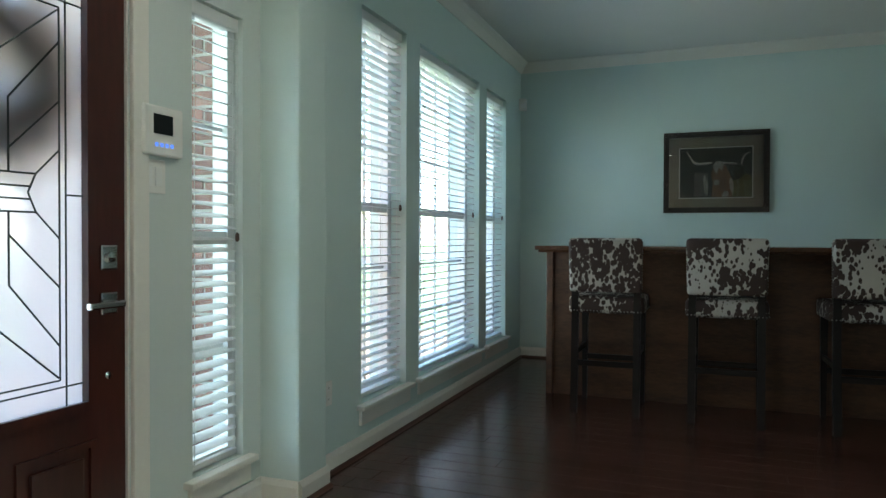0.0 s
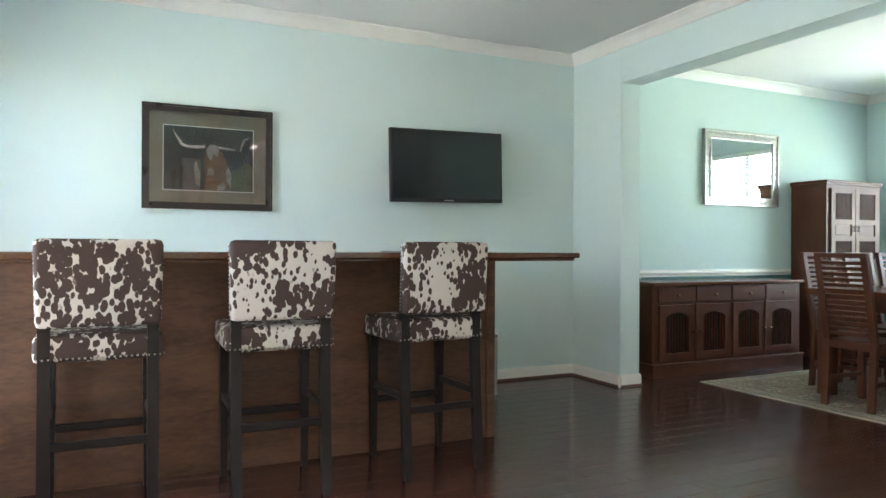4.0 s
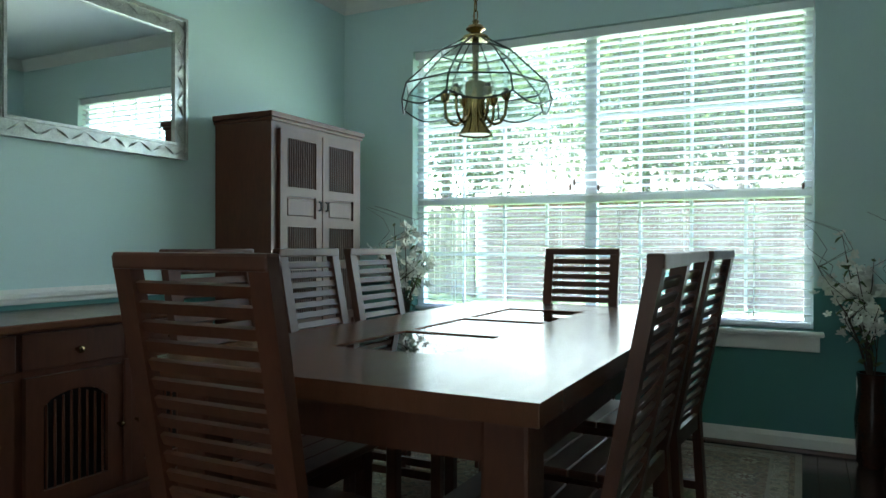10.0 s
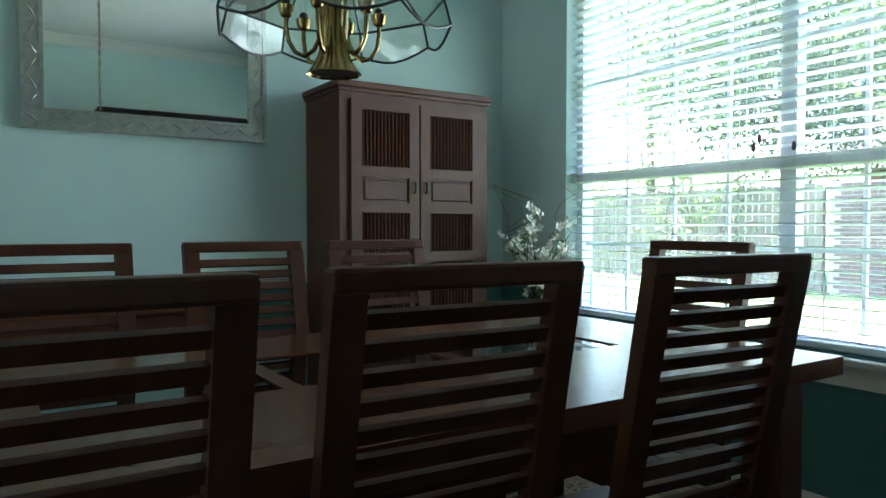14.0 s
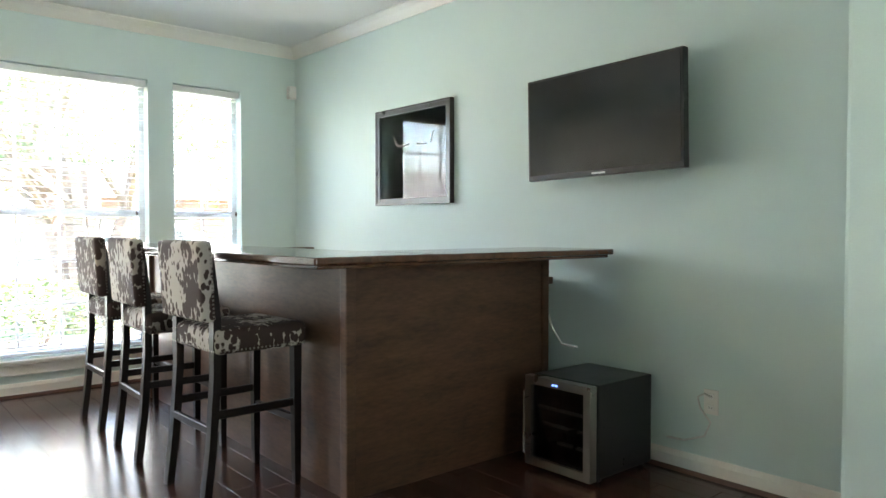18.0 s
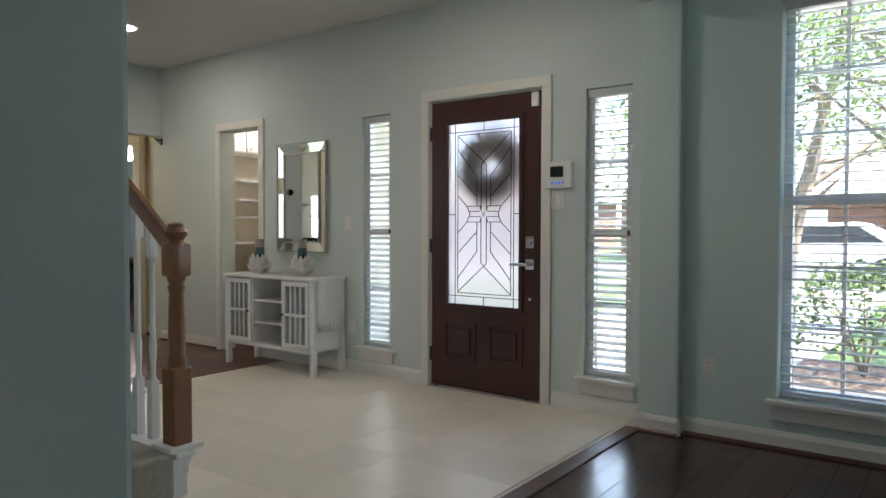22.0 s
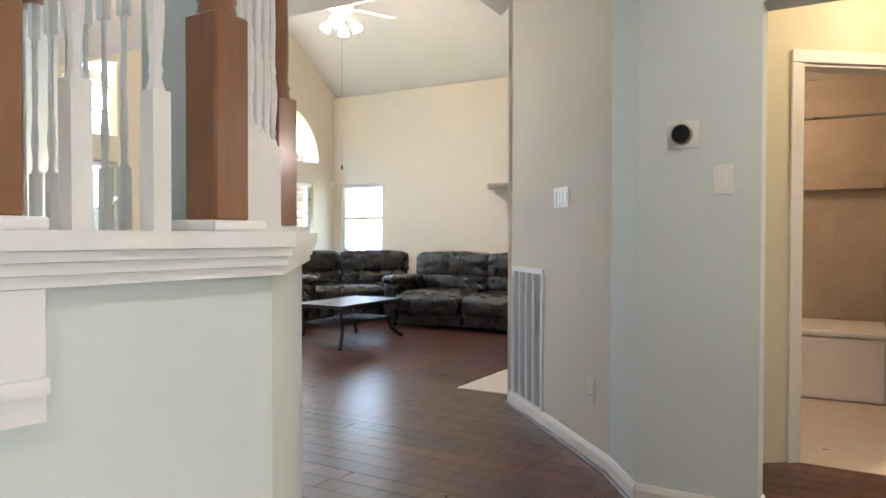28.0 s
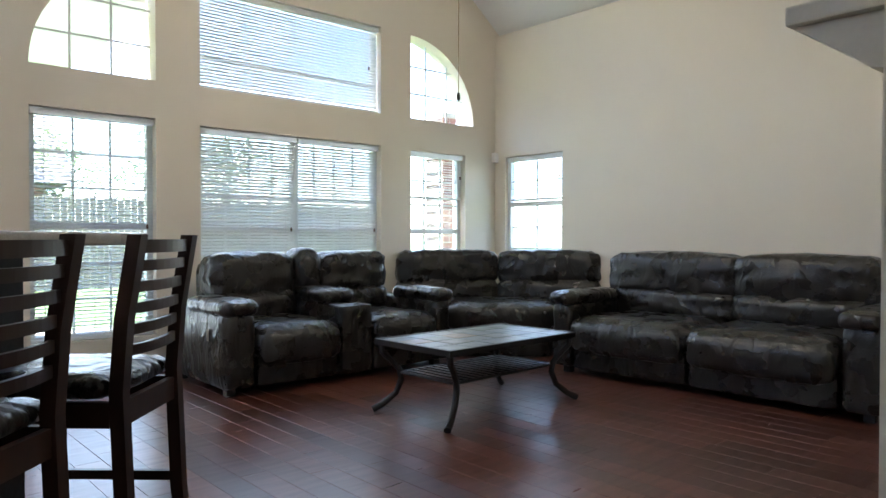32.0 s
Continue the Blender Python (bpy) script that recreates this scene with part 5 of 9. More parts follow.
# chandelier
M_GOLDCORD = material("gold_lamp_cord", (0.35, 0.26, 0.14), 0.5, var=0.1)
M_BULBGLASS = glass("clear_bulb_glass", (0.93, 0.96, 0.95), 0.02, 0.12)
CX, CY = 3.70, -6.90
ch = thing("chandelier", pose(CX, CY, 0), "brass chandelier under a domed canopy of leaded glass panels", "chandelier")
bm = bmesh.new()
lathe(bm, [(0.055, HD - 0.035), (0.065, HD - 0.02), (0.065, HD)], 18)
part("ceiling_rose", bm, M_BRASS, ch, smooth=True)
bm = bmesh.new()
z = 1.862
k = 0
while z < HD - 0.04:
    ring = bmesh.new()
    n = 8
    pts = [(0.008 * math.cos(2 * math.pi * i / n), 0, 0.019 * math.sin(2 * math.pi * i / n)) for i in range(n + 1)]
    tube(ring, pts, 0.0022, 5)
    join(bm, ring, Matrix.Translation((0, 0, z)) @ Matrix.Rotation(radians(90 * (k % 2)), 4, "Z"))
    z += 0.032
    k += 1
tagged(part("chain", bm, M_BRASS, ch), kind="stuff")
bm = bmesh.new()
tube(bm, [(0.006, 0, 1.85), (-0.008, 0.004, 2.1), (0.009, -0.003, 2.4), (0.0, 0, HD - 0.03)], 0.003, 5)
part("cord", bm, M_GOLDCORD, ch)
bm = bmesh.new()
lathe(bm, [(0.006, 1.848), (0.012, 1.843), (0.009, 1.834), (0.026, 1.826), (0.034, 1.815), (0.022, 1.806), (0.016, 1.80), (0.044, 1.79), (0.05, 1.782), (0.048, 1.776), (0.012, 1.772), (0.010, 1.64)], 20)
part("finial", bm, M_BRASS, ch, "turned brass finial", smooth=True)
bm = bmesh.new()
NP = 48
column_rings = []
for r, z in ((0.020, 1.640), (0.032, 1.634), (0.033, 1.60), (0.030, 1.56), (0.028, 1.53), (0.031, 1.505), (0.040, 1.48), (0.056, 1.458), (0.058, 1.454)):
    column_rings.append([bm.verts.new(((r * (1 + 0.07 * (k % 4 in (0, 1)))) * math.cos(2 * math.pi * k / NP), (r * (1 + 0.07 * (k % 4 in (0, 1)))) * math.sin(2 * math.pi * k / NP), z)) for k in range(NP)])
for a_, b_ in zip(column_rings, column_rings[1:]):
    for k in range(NP):
        bm.faces.new((a_[k], b_[k], b_[(k + 1) % NP], a_[(k + 1) % NP]))
bm.faces.new(column_rings[0])
part("column", bm, M_BRASS, ch, "pleated brass column flaring at the foot", smooth=True)
bm = bmesh.new()
lathe(bm, [(0.052, 1.4585), (0.03, 1.468), (0.004, 1.47)], 24)
part("foot_cup", bm, M_BLACK, ch)
SEG, TURN = 8, radians(5)
RINGS = [(0.046, 1.778), (0.125, 1.733), (0.250, 1.612), (0.265, 1.556)]


def rim(r, a, z):
    return (r * math.cos(a), r * math.sin(a), z)


for i in range(SEG):
    a0, a1 = TURN + 2 * math.pi * i / SEG, TURN + 2 * math.pi * (i + 1) / SEG
    for (r0, z0), (r1, z1) in zip(RINGS, RINGS[1:]):
        bm = bmesh.new()
        low = [rim(r1, a1, z1), rim(r1, a0, z1)]
        if z1 < 1.56:
            low = [Vector(rim(r1, a1, z1)).lerp(Vector(rim(r1, a0, z1)), k / 6) - Vector((0, 0, 0.026 * math.sin(math.pi * k / 6))) for k in range(7)]
        vs = [bm.verts.new(p) for p in [rim(r0, a0, z0), rim(r0, a1, z0)] + low]
        bm.faces.new(vs)
        part("glass_panel", bm, M_CLEAR, ch)
bm = bmesh.new()
for i in range(SEG):
    a0, a1 = TURN + 2 * math.pi * i / SEG, TURN + 2 * math.pi * (i + 1) / SEG
    tube(bm, [rim(r, a0, z) for r, z in RINGS], 0.0031, 5)
    for r, z in RINGS[:-1]:
        tube(bm, [rim(r, a0, z), rim(r, a1, z)], 0.0031, 5)
    r, z = RINGS[-1]
    tube(bm, [Vector(rim(r, a1, z)).lerp(Vector(rim(r, a0, z)), k / 6) - Vector((0, 0, 0.026 * math.sin(math.pi * k / 6))) for k in range(7)], 0.0031, 5)
tagged(part("leading", bm, M_LEAD, ch, "thin dark leaded joints"), kind="stuff")
for i in range(6):
    a = 2 * math.pi * i / 6 + 0.3
    c, s_ = math.cos(a), math.sin(a)
    bm = bmesh.new()
    tube(bm, [(r * c, r * s_, z) for r, z in ((0.028, 1.555), (0.033, 1.53), (0.045, 1.505), (0.065, 1.49), (0.085, 1.497), (0.10, 1.52), (0.105, 1.55), (0.105, 1.572))], 0.0052, 8)
    t = bmesh.new()
    lathe(t, [(0.005, 1.570), (0.012, 1.574), (0.016, 1.585), (0.018, 1.597), (0.013, 1.598), (0.012, 1.586)], 12, (0.105 * c, 0.105 * s_))
    join(bm, t)
    arm = part("arm", bm, M_BRASS, ch, "curved brass arm ending in a cup", smooth=True)
    bm = bmesh.new()
    lathe(bm, [(0.009, 1.588), (0.0095, 1.608), (0.006, 1.612)], 10, (0.105 * c, 0.105 * s_))
    part("socket", bm, M_BLACK, arm)
    bm = bmesh.new()
    lathe(bm, [(0.006, 1.612), (0.013, 1.632), (0.011, 1.650), (0.003, 1.675)], 10, (0.105 * c, 0.105 * s_))
    part("bulb", bm, M_BULBGLASS, arm, smooth=True)

# china cabinet against the west wall
cc = thing("china_cabinet", pose(2.31, -8.38, 0, 0, 0, 90), "large dark wood china cabinet with glass doors above drawers", "cabinet")
W = 1.30
D = 0.425
bm = bmesh.new()
slab(bm, 0, W, 0.02, D, 0.09, 0.80)
part("base_body", bm, M_BLACKWOOD, cc)
for inset, z0, z1 in ((-0.022, 0.80, 0.826), (-0.030, 0.827, 0.85), (-0.014, 0.851, 0.868), (0.0, 0.869, 0.889)):
    bm = bmesh.new()
    soft_slab(bm, inset, W - inset, inset, D, z0, z1, 0.008, 3)
    part("waist_moulding", bm, M_BLACKWOOD, cc)
bm = bmesh.new()
soft_slab(bm, -0.015, W + 0.015, 0.0, D, 0, 0.089, 0.008, 2)
part("plinth", bm, M_BLACKWOOD, cc)
for k in range(3):
    x0 = 0.06 + k * 0.393
    x1 = x0 + 0.393
    bm = bmesh.new()
    soft_slab(bm, x0 + 0.004, x1 - 0.004, 0.002, 0.02, 0.665, 0.79, 0.006)
    d = part("drawer", bm, M_BLACKWOOD, cc)
    knob(d, (x0 + x1) / 2, 0.727, 0.002, 0.019, M_BLACK)
    bm = bmesh.new()
    frame_ring(bm, x1 - x0 - 0.008, 0.545, 0.06, 0.0, 0.019, 0.11)
    bm.transform(Matrix.Translation((x0 + 0.004, 0, 0)))
    soft_slab(bm, x0 + 0.072, x1 - 0.072, 0.004, 0.016, 0.18, 0.585, 0.012, 2)
    d = part("door", bm, M_BLACKWOOD, cc)
    knob(d, x1 - 0.035 if k == 0 else x0 + 0.035, 0.46, 0.0, 0.017, M_BLACK)
bm = bmesh.new()
slab(bm, 0.03, 0.055, 0.05, D, 0.89, 2.03)
slab(bm, W - 0.055, W - 0.03, 0.05, D, 0.89, 2.03)
slab(bm, 0.0555, W - 0.0555, D - 0.015, D, 0.89, 2.03)
slab(bm, 0.0555, W - 0.0555, 0.05, D - 0.0155, 2.01, 2.03)
part("upper_body", bm, M_BLACKWOOD, cc)
for z in (1.22, 1.60):
    bm = bmesh.new()
    slab(bm, 0.057, W - 0.057, 0.08, D - 0.017, z, z + 0.010)
    part("shelf", bm, M_DARKGLASS, cc)
bm = bmesh.new()
soft_slab(bm, 0.02, W - 0.02, 0.0, D, 2.031, 2.06, 0.01, 3)
soft_slab(bm, -0.01, W + 0.01, -0.025, D, 2.061, 2.095, 0.014, 3)
soft_slab(bm, -0.03, W + 0.03, -0.045, D, 2.096, 2.13, 0.014, 3)
part("cornice", bm, M_BLACKWOOD, cc)
for k in range(3):
    x0 = 0.0725 + k * 0.385
    x1 = x0 + 0.385
    t = bmesh.new()
    frame_ring(t, x1 - x0 - 0.006, 1.13, 0.055, 0.012, 0.038, 0.892)
    t.transform(Matrix.Translation((x0 + 0.003, 0, 0)))
    d = part("glass_door", t, M_BLACKWOOD, cc)
    bm = bmesh.new()
    slab(bm, x0 + 0.0585, x1 - 0.0585, 0.022, 0.026, 0.948, 1.966)
    part("pane", bm, M_CABGLASS, d)
    knob(d, x1 - 0.03 if k == 0 else x0 + 0.03, 1.385, 0.012, 0.019, M_BLACK)
for x in (0.036, W - 0.036):
    bm = bmesh.new()
    lathe(bm, [(0.035, 0.8895), (0.035, 0.915), (0.028, 0.925), (0.033, 0.94), (0.026, 0.955), (0.022, 1.0), (0.024, 1.4), (0.021, 1.90), (0.028, 1.93), (0.024, 1.945), (0.034, 1.96), (0.034, 2.03)], 20, (x, 0.062))
    part("column", bm, M_BLACKWOOD, cc, "turned corner column", smooth=True)


def blossom(bm, p, size, e):
    """A silk flower: five cupped petals."""
    for j in range(5):
        a = 2 * math.pi * j / 5
        ring = []
        for u, v, w in ((0.0, 0.0, 0.0), (0.55, 0.36, 0.16), (0.95, 0.26, 0.34), (1.06, 0.0, 0.38), (0.95, -0.26, 0.34), (0.55, -0.36, 0.16)):
            q = Vector((u * math.cos(a) - v * math.sin(a), u * math.sin(a) + v * math.cos(a), w)) * size
            ring.append(bm.verts.new(p + e @ q))
        for k in range(1, 5):
            bm.faces.new((ring[0], ring[k], ring[k + 1]))


def flowers(m, h_vase, label, seed, spread=0.22, tall=1.0, lean=(0.0, 0.0)):
    rnd = random.Random(seed)
    f = thing("flower_arrangement", m, label, "flowers", "silk flower arrangements")
    bm = bmesh.new()
    lathe(bm, [(0.055, 0), (0.066, 0.02), (0.078, h_vase * 0.5), (0.062, h_vase * 0.85), (0.07, h_vase), (0.058, h_vase), (0.05, h_vase * 0.8)], 20)
    part("vase", bm, M_VASE, f, "dark glazed floor vase", smooth=True)
    stems, leaves, petals = bmesh.new(), bmesh.new(), bmesh.new()
    for k in range(13):
        a = rnd.uniform(0, 2 * math.pi)
        r = spread * rnd.uniform(0.3, 1.0)
        top = tall * rnd.uniform(0.28, 0.72)
        pts = [Vector((0, 0, h_vase - 0.1))]
        for s in (0.25, 0.5, 0.75, 1.0):
            pts.append(Vector((lean[0] * s + r * s ** 1.4 * math.cos(a) + rnd.uniform(-0.02, 0.02), lean[1] * s + r * s ** 1.4 * math.sin(a) + rnd.uniform(-0.02, 0.02), h_vase + top * s)))
        tube(stems, pts, 0.0042, 5, [1, 0.85, 0.7, 0.55, 0.3])
        for c_ in range(3):
            q = rnd.uniform(0.45, 1.0) * 3.999
            i = int(q)
            c = pts[i].lerp(pts[i + 1], q - i)
            for s in range(rnd.randint(3, 6)):
                p = c + Vector((rnd.gauss(0, 0.026), rnd.gauss(0, 0.026), rnd.gauss(0, 0.022)))
                e = Euler((rnd.uniform(-1.3, 1.3), rnd.uniform(-1.3, 1.3), rnd.uniform(0, 6.28))).to_matrix()
                blossom(petals, p, rnd.uniform(0.020, 0.031), e)
        for s in range(5):
            q = rnd.uniform(0.15, 1.0) * 3.999
            i = int(q)
            p = pts[i].lerp(pts[i + 1], q - i)
            e = Euler((rnd.uniform(-1, 1), rnd.uniform(-1, 1), rnd.uniform(0, 6.28))).to_matrix()
            n = rnd.uniform(0.03, 0.055)
            vs = [leaves.verts.new(p + e @ Vector(v)) for v in ((0, 0, 0), (n * 0.4, n * 0.3, n * 0.12), (n * 0.8, n * 0.2, n * 0.1), (n * 1.2, 0, -n * 0.1), (n * 0.8, -n * 0.2, n * 0.1), (n * 0.4, -n * 0.3, n * 0.12))]
            for i, j in ((1, 2), (2, 3), (3, 4), (4, 5)):
                leaves.faces.new((vs[0], vs[i], vs[j]))
    for k in range(6):
        a = rnd.uniform(0, 2 * math.pi)
        pts = [(0, 0, h_vase - 0.1)]
        for s in range(1, 10):
            u = s / 9
            pts.append((lean[0] * u + spread * 1.25 * u * math.cos(a + 0.7 * math.sin(s * 1.9)), lean[1] * u + spread * 1.25 * u * math.sin(a + 0.7 * math.sin(s * 1.9)), h_vase + tall * 0.82 * u))
        tube(stems, pts, 0.0026, 5, [1, 0.9, 0.85, 0.8, 0.7, 0.6, 0.55, 0.5, 0.4, 0.3])
    tagged(part("twig", stems, M_STEM, f), kind="stuff")
    tagged(part("leaves", leaves, M_LEAFG, f), kind="stuff")
    tagged(part("blossoms", petals, M_PETAL, f, "white silk blossoms"), kind="stuff")
    return f


flowers(pose(4.95, -8.58, 0), 0.62, "white silk blossoms in a tall dark vase by the dining window", 4, 0.20, 0.85)
flowers(pose(2.395, -8.74, 0), 0.46, "white silk blossoms and curly twigs in a dark floor vase", 9, 0.21, 0.95, (0.10, 0.04))
outlet(pose(2.42, -8.87, 0.36, 0, 0, 180), "white wall outlet below the chair rail with a plug in it")


# ---- foyer ----
def rippled(name):
    """Pale obscured glass: soft see-through with a rippled surface."""
    m = bpy.data.materials.new(name)
    m.use_nodes = True
    nt = m.node_tree
    nt.nodes.remove(nt.nodes["Principled BSDF"])
    N, Lk = nt.nodes.new, nt.links.new
    rf, gl, dif, m1, m2 = (N("ShaderNode" + k) for k in ("BsdfRefraction", "BsdfGlossy", "BsdfTranslucent", "MixShader", "MixShader"))
    rf.inputs["Color"].default_value, rf.inputs["IOR"].default_value, rf.inputs["Roughness"].default_value = (0.66, 0.60, 0.61, 1), 1.10, 0.28
    gl.inputs["Roughness"].default_value = 0.1
    dif.inputs["Color"].default_value = (0.56, 0.49, 0.50, 1)
    tc, wave, bump = N("ShaderNodeTexCoord"), N("ShaderNodeTexNoise"), N("ShaderNodeBump")
    wave.inputs["Scale"].default_value, wave.inputs["Detail"].default_value = 55.0, 2.0
    bump.inputs["Strength"].default_value, bump.inputs["Distance"].default_value = 0.45, 0.004
    Lk(tc.outputs["Object"], wave.inputs["Vector"])
    Lk(wave.outputs["Fac"], bump.inputs["Height"])
    for n in (rf, gl):
        Lk(bump.outputs[0], n.inputs["Normal"])
    m1.inputs[0].default_value = 0.82
    Lk(rf.outputs[0], m1.inputs[1])
    Lk(dif.outputs[0], m1.inputs[2])
    m2.inputs[0].default_value = 0.06
    Lk(m1.outputs[0], m2.inputs[1])
    Lk(gl.outputs[0], m2.inputs[2])
    Lk(m2.outputs[0], nt.nodes["Material Output"].inputs[0])
    return m


M_STOOLWOOD = material("espresso_stool_wood", (0.036, 0.016, 0.010), 0.38, var=0.2, scale=9, fine=70, bump=0.05, stretch=(1, 1, 0.3), spec=0.35)
M_OAK = material("honey_oak", (0.27, 0.115, 0.05), 0.3, var=0.16, scale=6, fine=60, bump=0.06, stretch=(1, 1, 0.12), coat=0.2)
M_CARPET = material("taupe_loop_carpet", (0.45, 0.42, 0.355), 1.0, var=0.16, scale=34, fine=130, bump=1.0)
M_MAHOG = material("mahogany_door", (0.065, 0.016, 0.011), 0.3, var=0.25, scale=5, fine=50, bump=0.05, stretch=(1, 1, 0.2))
M_TEXGLASS = rippled("rippled_glass")
M_WREATH = material("dry_twig_wreath", (0.10, 0.075, 0.06), 0.9, var=0.3)
M_CANDLEDARK = material("navy_candle_wax", (0.022, 0.035, 0.045), 0.55, var=0.2)
M_CERAMIC = material("white_ceramic", (0.74, 0.72, 0.68), 0.3, var=0.04, bump=0.03)
M_LINEN = material("pale_linen_cloth", (0.62, 0.60, 0.57), 0.9, var=0.05, scale=30, fine=250, bump=0.3)
M_BATHTILE = material("beige_bath_tile", (0.42, 0.34, 0.26), 0.35, var=0.12, scale=4, fine=40, bump=0.03)
M_LEATHER = material("black_brown_leather", (0.017, 0.015, 0.013), 0.27, var=0.2, scale=7, fine=70, bump=0.5, spec=0.6)


def wrinkles(m, scale, depth):
    """Long soft creases laid under a surface's fine relief."""
    nt = m.node_tree
    b = nt.nodes["Principled BSDF"]
    fine_bump = b.inputs["Normal"].links[0].from_node
    tc, n1, bp = nt.nodes.new("ShaderNodeTexCoord"), nt.nodes.new("ShaderNodeTexNoise"), nt.nodes.new("ShaderNodeBump")
    n1.inputs["Scale"].default_value, n1.inputs["Detail"].default_value, n1.inputs["Distortion"].default_value = scale, 2.5, 1.6
    mp = nt.nodes.new("ShaderNodeMapping")
    mp.inputs["Rotation"].default_value = (0.3, 0.5, 0.6)
    mp.inputs["Scale"].default_value = (1.0, 1.0, 0.38)
    bp.inputs["Strength"].default_value, bp.inputs["Distance"].default_value = 1.0, depth
    nt.links.new(tc.outputs["Object"], mp.inputs[0])
    nt.links.new(mp.outputs[0], n1.inputs["Vector"])
    nt.links.new(n1.outputs["Fac"], bp.inputs["Height"])
    nt.links.new(bp.outputs[0], fine_bump.inputs["Normal"])


wrinkles(M_LEATHER, 7.0, 0.02)
M_IRON = material("wrought_iron", (0.02, 0.018, 0.017), 0.45, 0.3, var=0.2, fine=120, bump=0.15)
M_SLATE = [material("slate_tile_" + n, c, 0.35, var=0.25, scale=9, fine=60, bump=0.15) for n, c in (("grey", (0.19, 0.19, 0.17)), ("green", (0.15, 0.18, 0.15)), ("rust", (0.26, 0.18, 0.11)), ("blue", (0.16, 0.19, 0.21)))]
M_GRANITE = material("pale_granite", (0.52, 0.48, 0.42), 0.15, var=0.2, scale=30, fine=200, bump=0.01)
M_MERCURY = material("mercury_glass", (0.60, 0.56, 0.48), 0.15, 0.9, var=0.2, scale=18, bump=0.04)
M_CABINET = material("cream_cabinet", (0.62, 0.57, 0.48), 0.4, var=0.04, bump=0.02)
M_SPLASH = material("sage_glass_tile", (0.36, 0.38, 0.22), 0.2, var=0.1, random_tint=0.1)
M_STONE = material("dark_slate_panel", (0.012, 0.010, 0.009), 0.6, spec=0.25, var=0.35, scale=6, fine=60, bump=0.3)
M_STONE2 = material("brown_slate_panel", (0.016, 0.012, 0.010), 0.6, spec=0.25, var=0.35, scale=6, fine=60, bump=0.3)
M_FANWHITE = material("fan_blade_white", (0.70, 0.66, 0.58), 0.45, var=0.03)
M_FROST = glow("lit_frosted_globe", (1.0, 0.86, 0.66), 9.0)
M_DOWNLIGHT = glow("lit_downlight", (1.0, 0.93, 0.82), 9.0)


def newel(parent, x, y, z, h, name="newel_post", block=0.045):
    """A square-blocked, turned newel post with a cap."""
    bm = bmesh.new()
    b0 = min(0.42, h * 0.36)
    soft_slab(bm, x - block, x + block, y - block, y + block, z, z + b0, 0.006, 1)
    lathe(bm, [(0.043, z + b0 - 0.004), (0.036, z + b0 + 0.02), (0.04, z + b0 + 0.03), (0.034, z + b0 + 0.05), (0.036, z + b0 + 0.16), (0.031, z + h - 0.30), (0.038, z + h - 0.275), (0.030, z + h - 0.26), (0.036, z + h - 0.248), (0.043, z + h - 0.228)], 14, (x, y))
    soft_slab(bm, x - block, x + block, y - block, y + block, z + h - 0.23, z + h - 0.09, 0.012, 2)
    lathe(bm, [(0.044, z + h - 0.092), (0.03, z + h - 0.075), (0.046, z + h - 0.055), (0.048, z + h - 0.04), (0.034, z + h - 0.02), (0.036, z + h - 0.008), (0.02, z + h)], 14, (x, y))
    return part(name, bm, M_OAK, parent, smooth=True)


def baluster_mesh(h):
    bm = bmesh.new()
    s = 0.019
    lo = min(0.26, h * 0.3)
    slab(bm, -s, s, -s, s, 0, lo)
    lathe(bm, [(0.019, lo - 0.002), (0.011, lo + 0.025), (0.014, lo + 0.04), (0.011, lo + 0.05), (0.0165, lo + 0.12), (0.0175, lo + 0.16), (0.012, lo + 0.21), (0.015, lo + 0.22), (0.0105, lo + 0.24), (0.0125, h * 0.62), (0.010, h - 0.20), (0.014, h - 0.185), (0.0105, h - 0.17), (0.018, h - 0.148)], 8)
    slab(bm, -s, s, -s, s, h - 0.15, h)
    return finish("baluster", bm, M_WHITE, True)


RISE, GO, N1 = 0.193, 0.255, 0.035
stairs = thing("staircase", pose(0, 0, 0), "carpeted staircase with white balusters and honey oak handrails", "staircase")


def skew(bm):
    """The open side of the stairs is not quite square to the treads."""
    for v in bm.verts:
        if v.co.y > -2.3:
            v.co.y -= 0.035 + 0.09 * (min(v.co.x, 0.47) + 1.545) if v.co.x > -1.6 else 0.0
    return bm


NOSE = [0.47] + [N1 - GO * k for k in range(4)]          # nosings of the first flight
LZ, LX = RISE * 6, N1 - GO * 4
for k, x in enumerate(NOSE):
    z = RISE * (k + 1)
    back = (NOSE + [LX])[k + 1]
    bm = bmesh.new()
    soft_slab(bm, back - 0.03, x, -3.235, -2.34, z - RISE + (0.0 if k == 0 else 0.001), z, 0.022, 4)
    part("carpet_step", bm, M_CARPET, stairs, smooth=True)
    bm = bmesh.new()
    soft_slab(bm, back, x + 0.012, -2.338, -2.03, z - 0.03, z - 0.002, 0.010, 3)
    slab(bm, back, x - 0.012, -2.338, -2.058, z - RISE, z - 0.031)
    part("tread_end", skew(bm), M_WHITE, stairs)
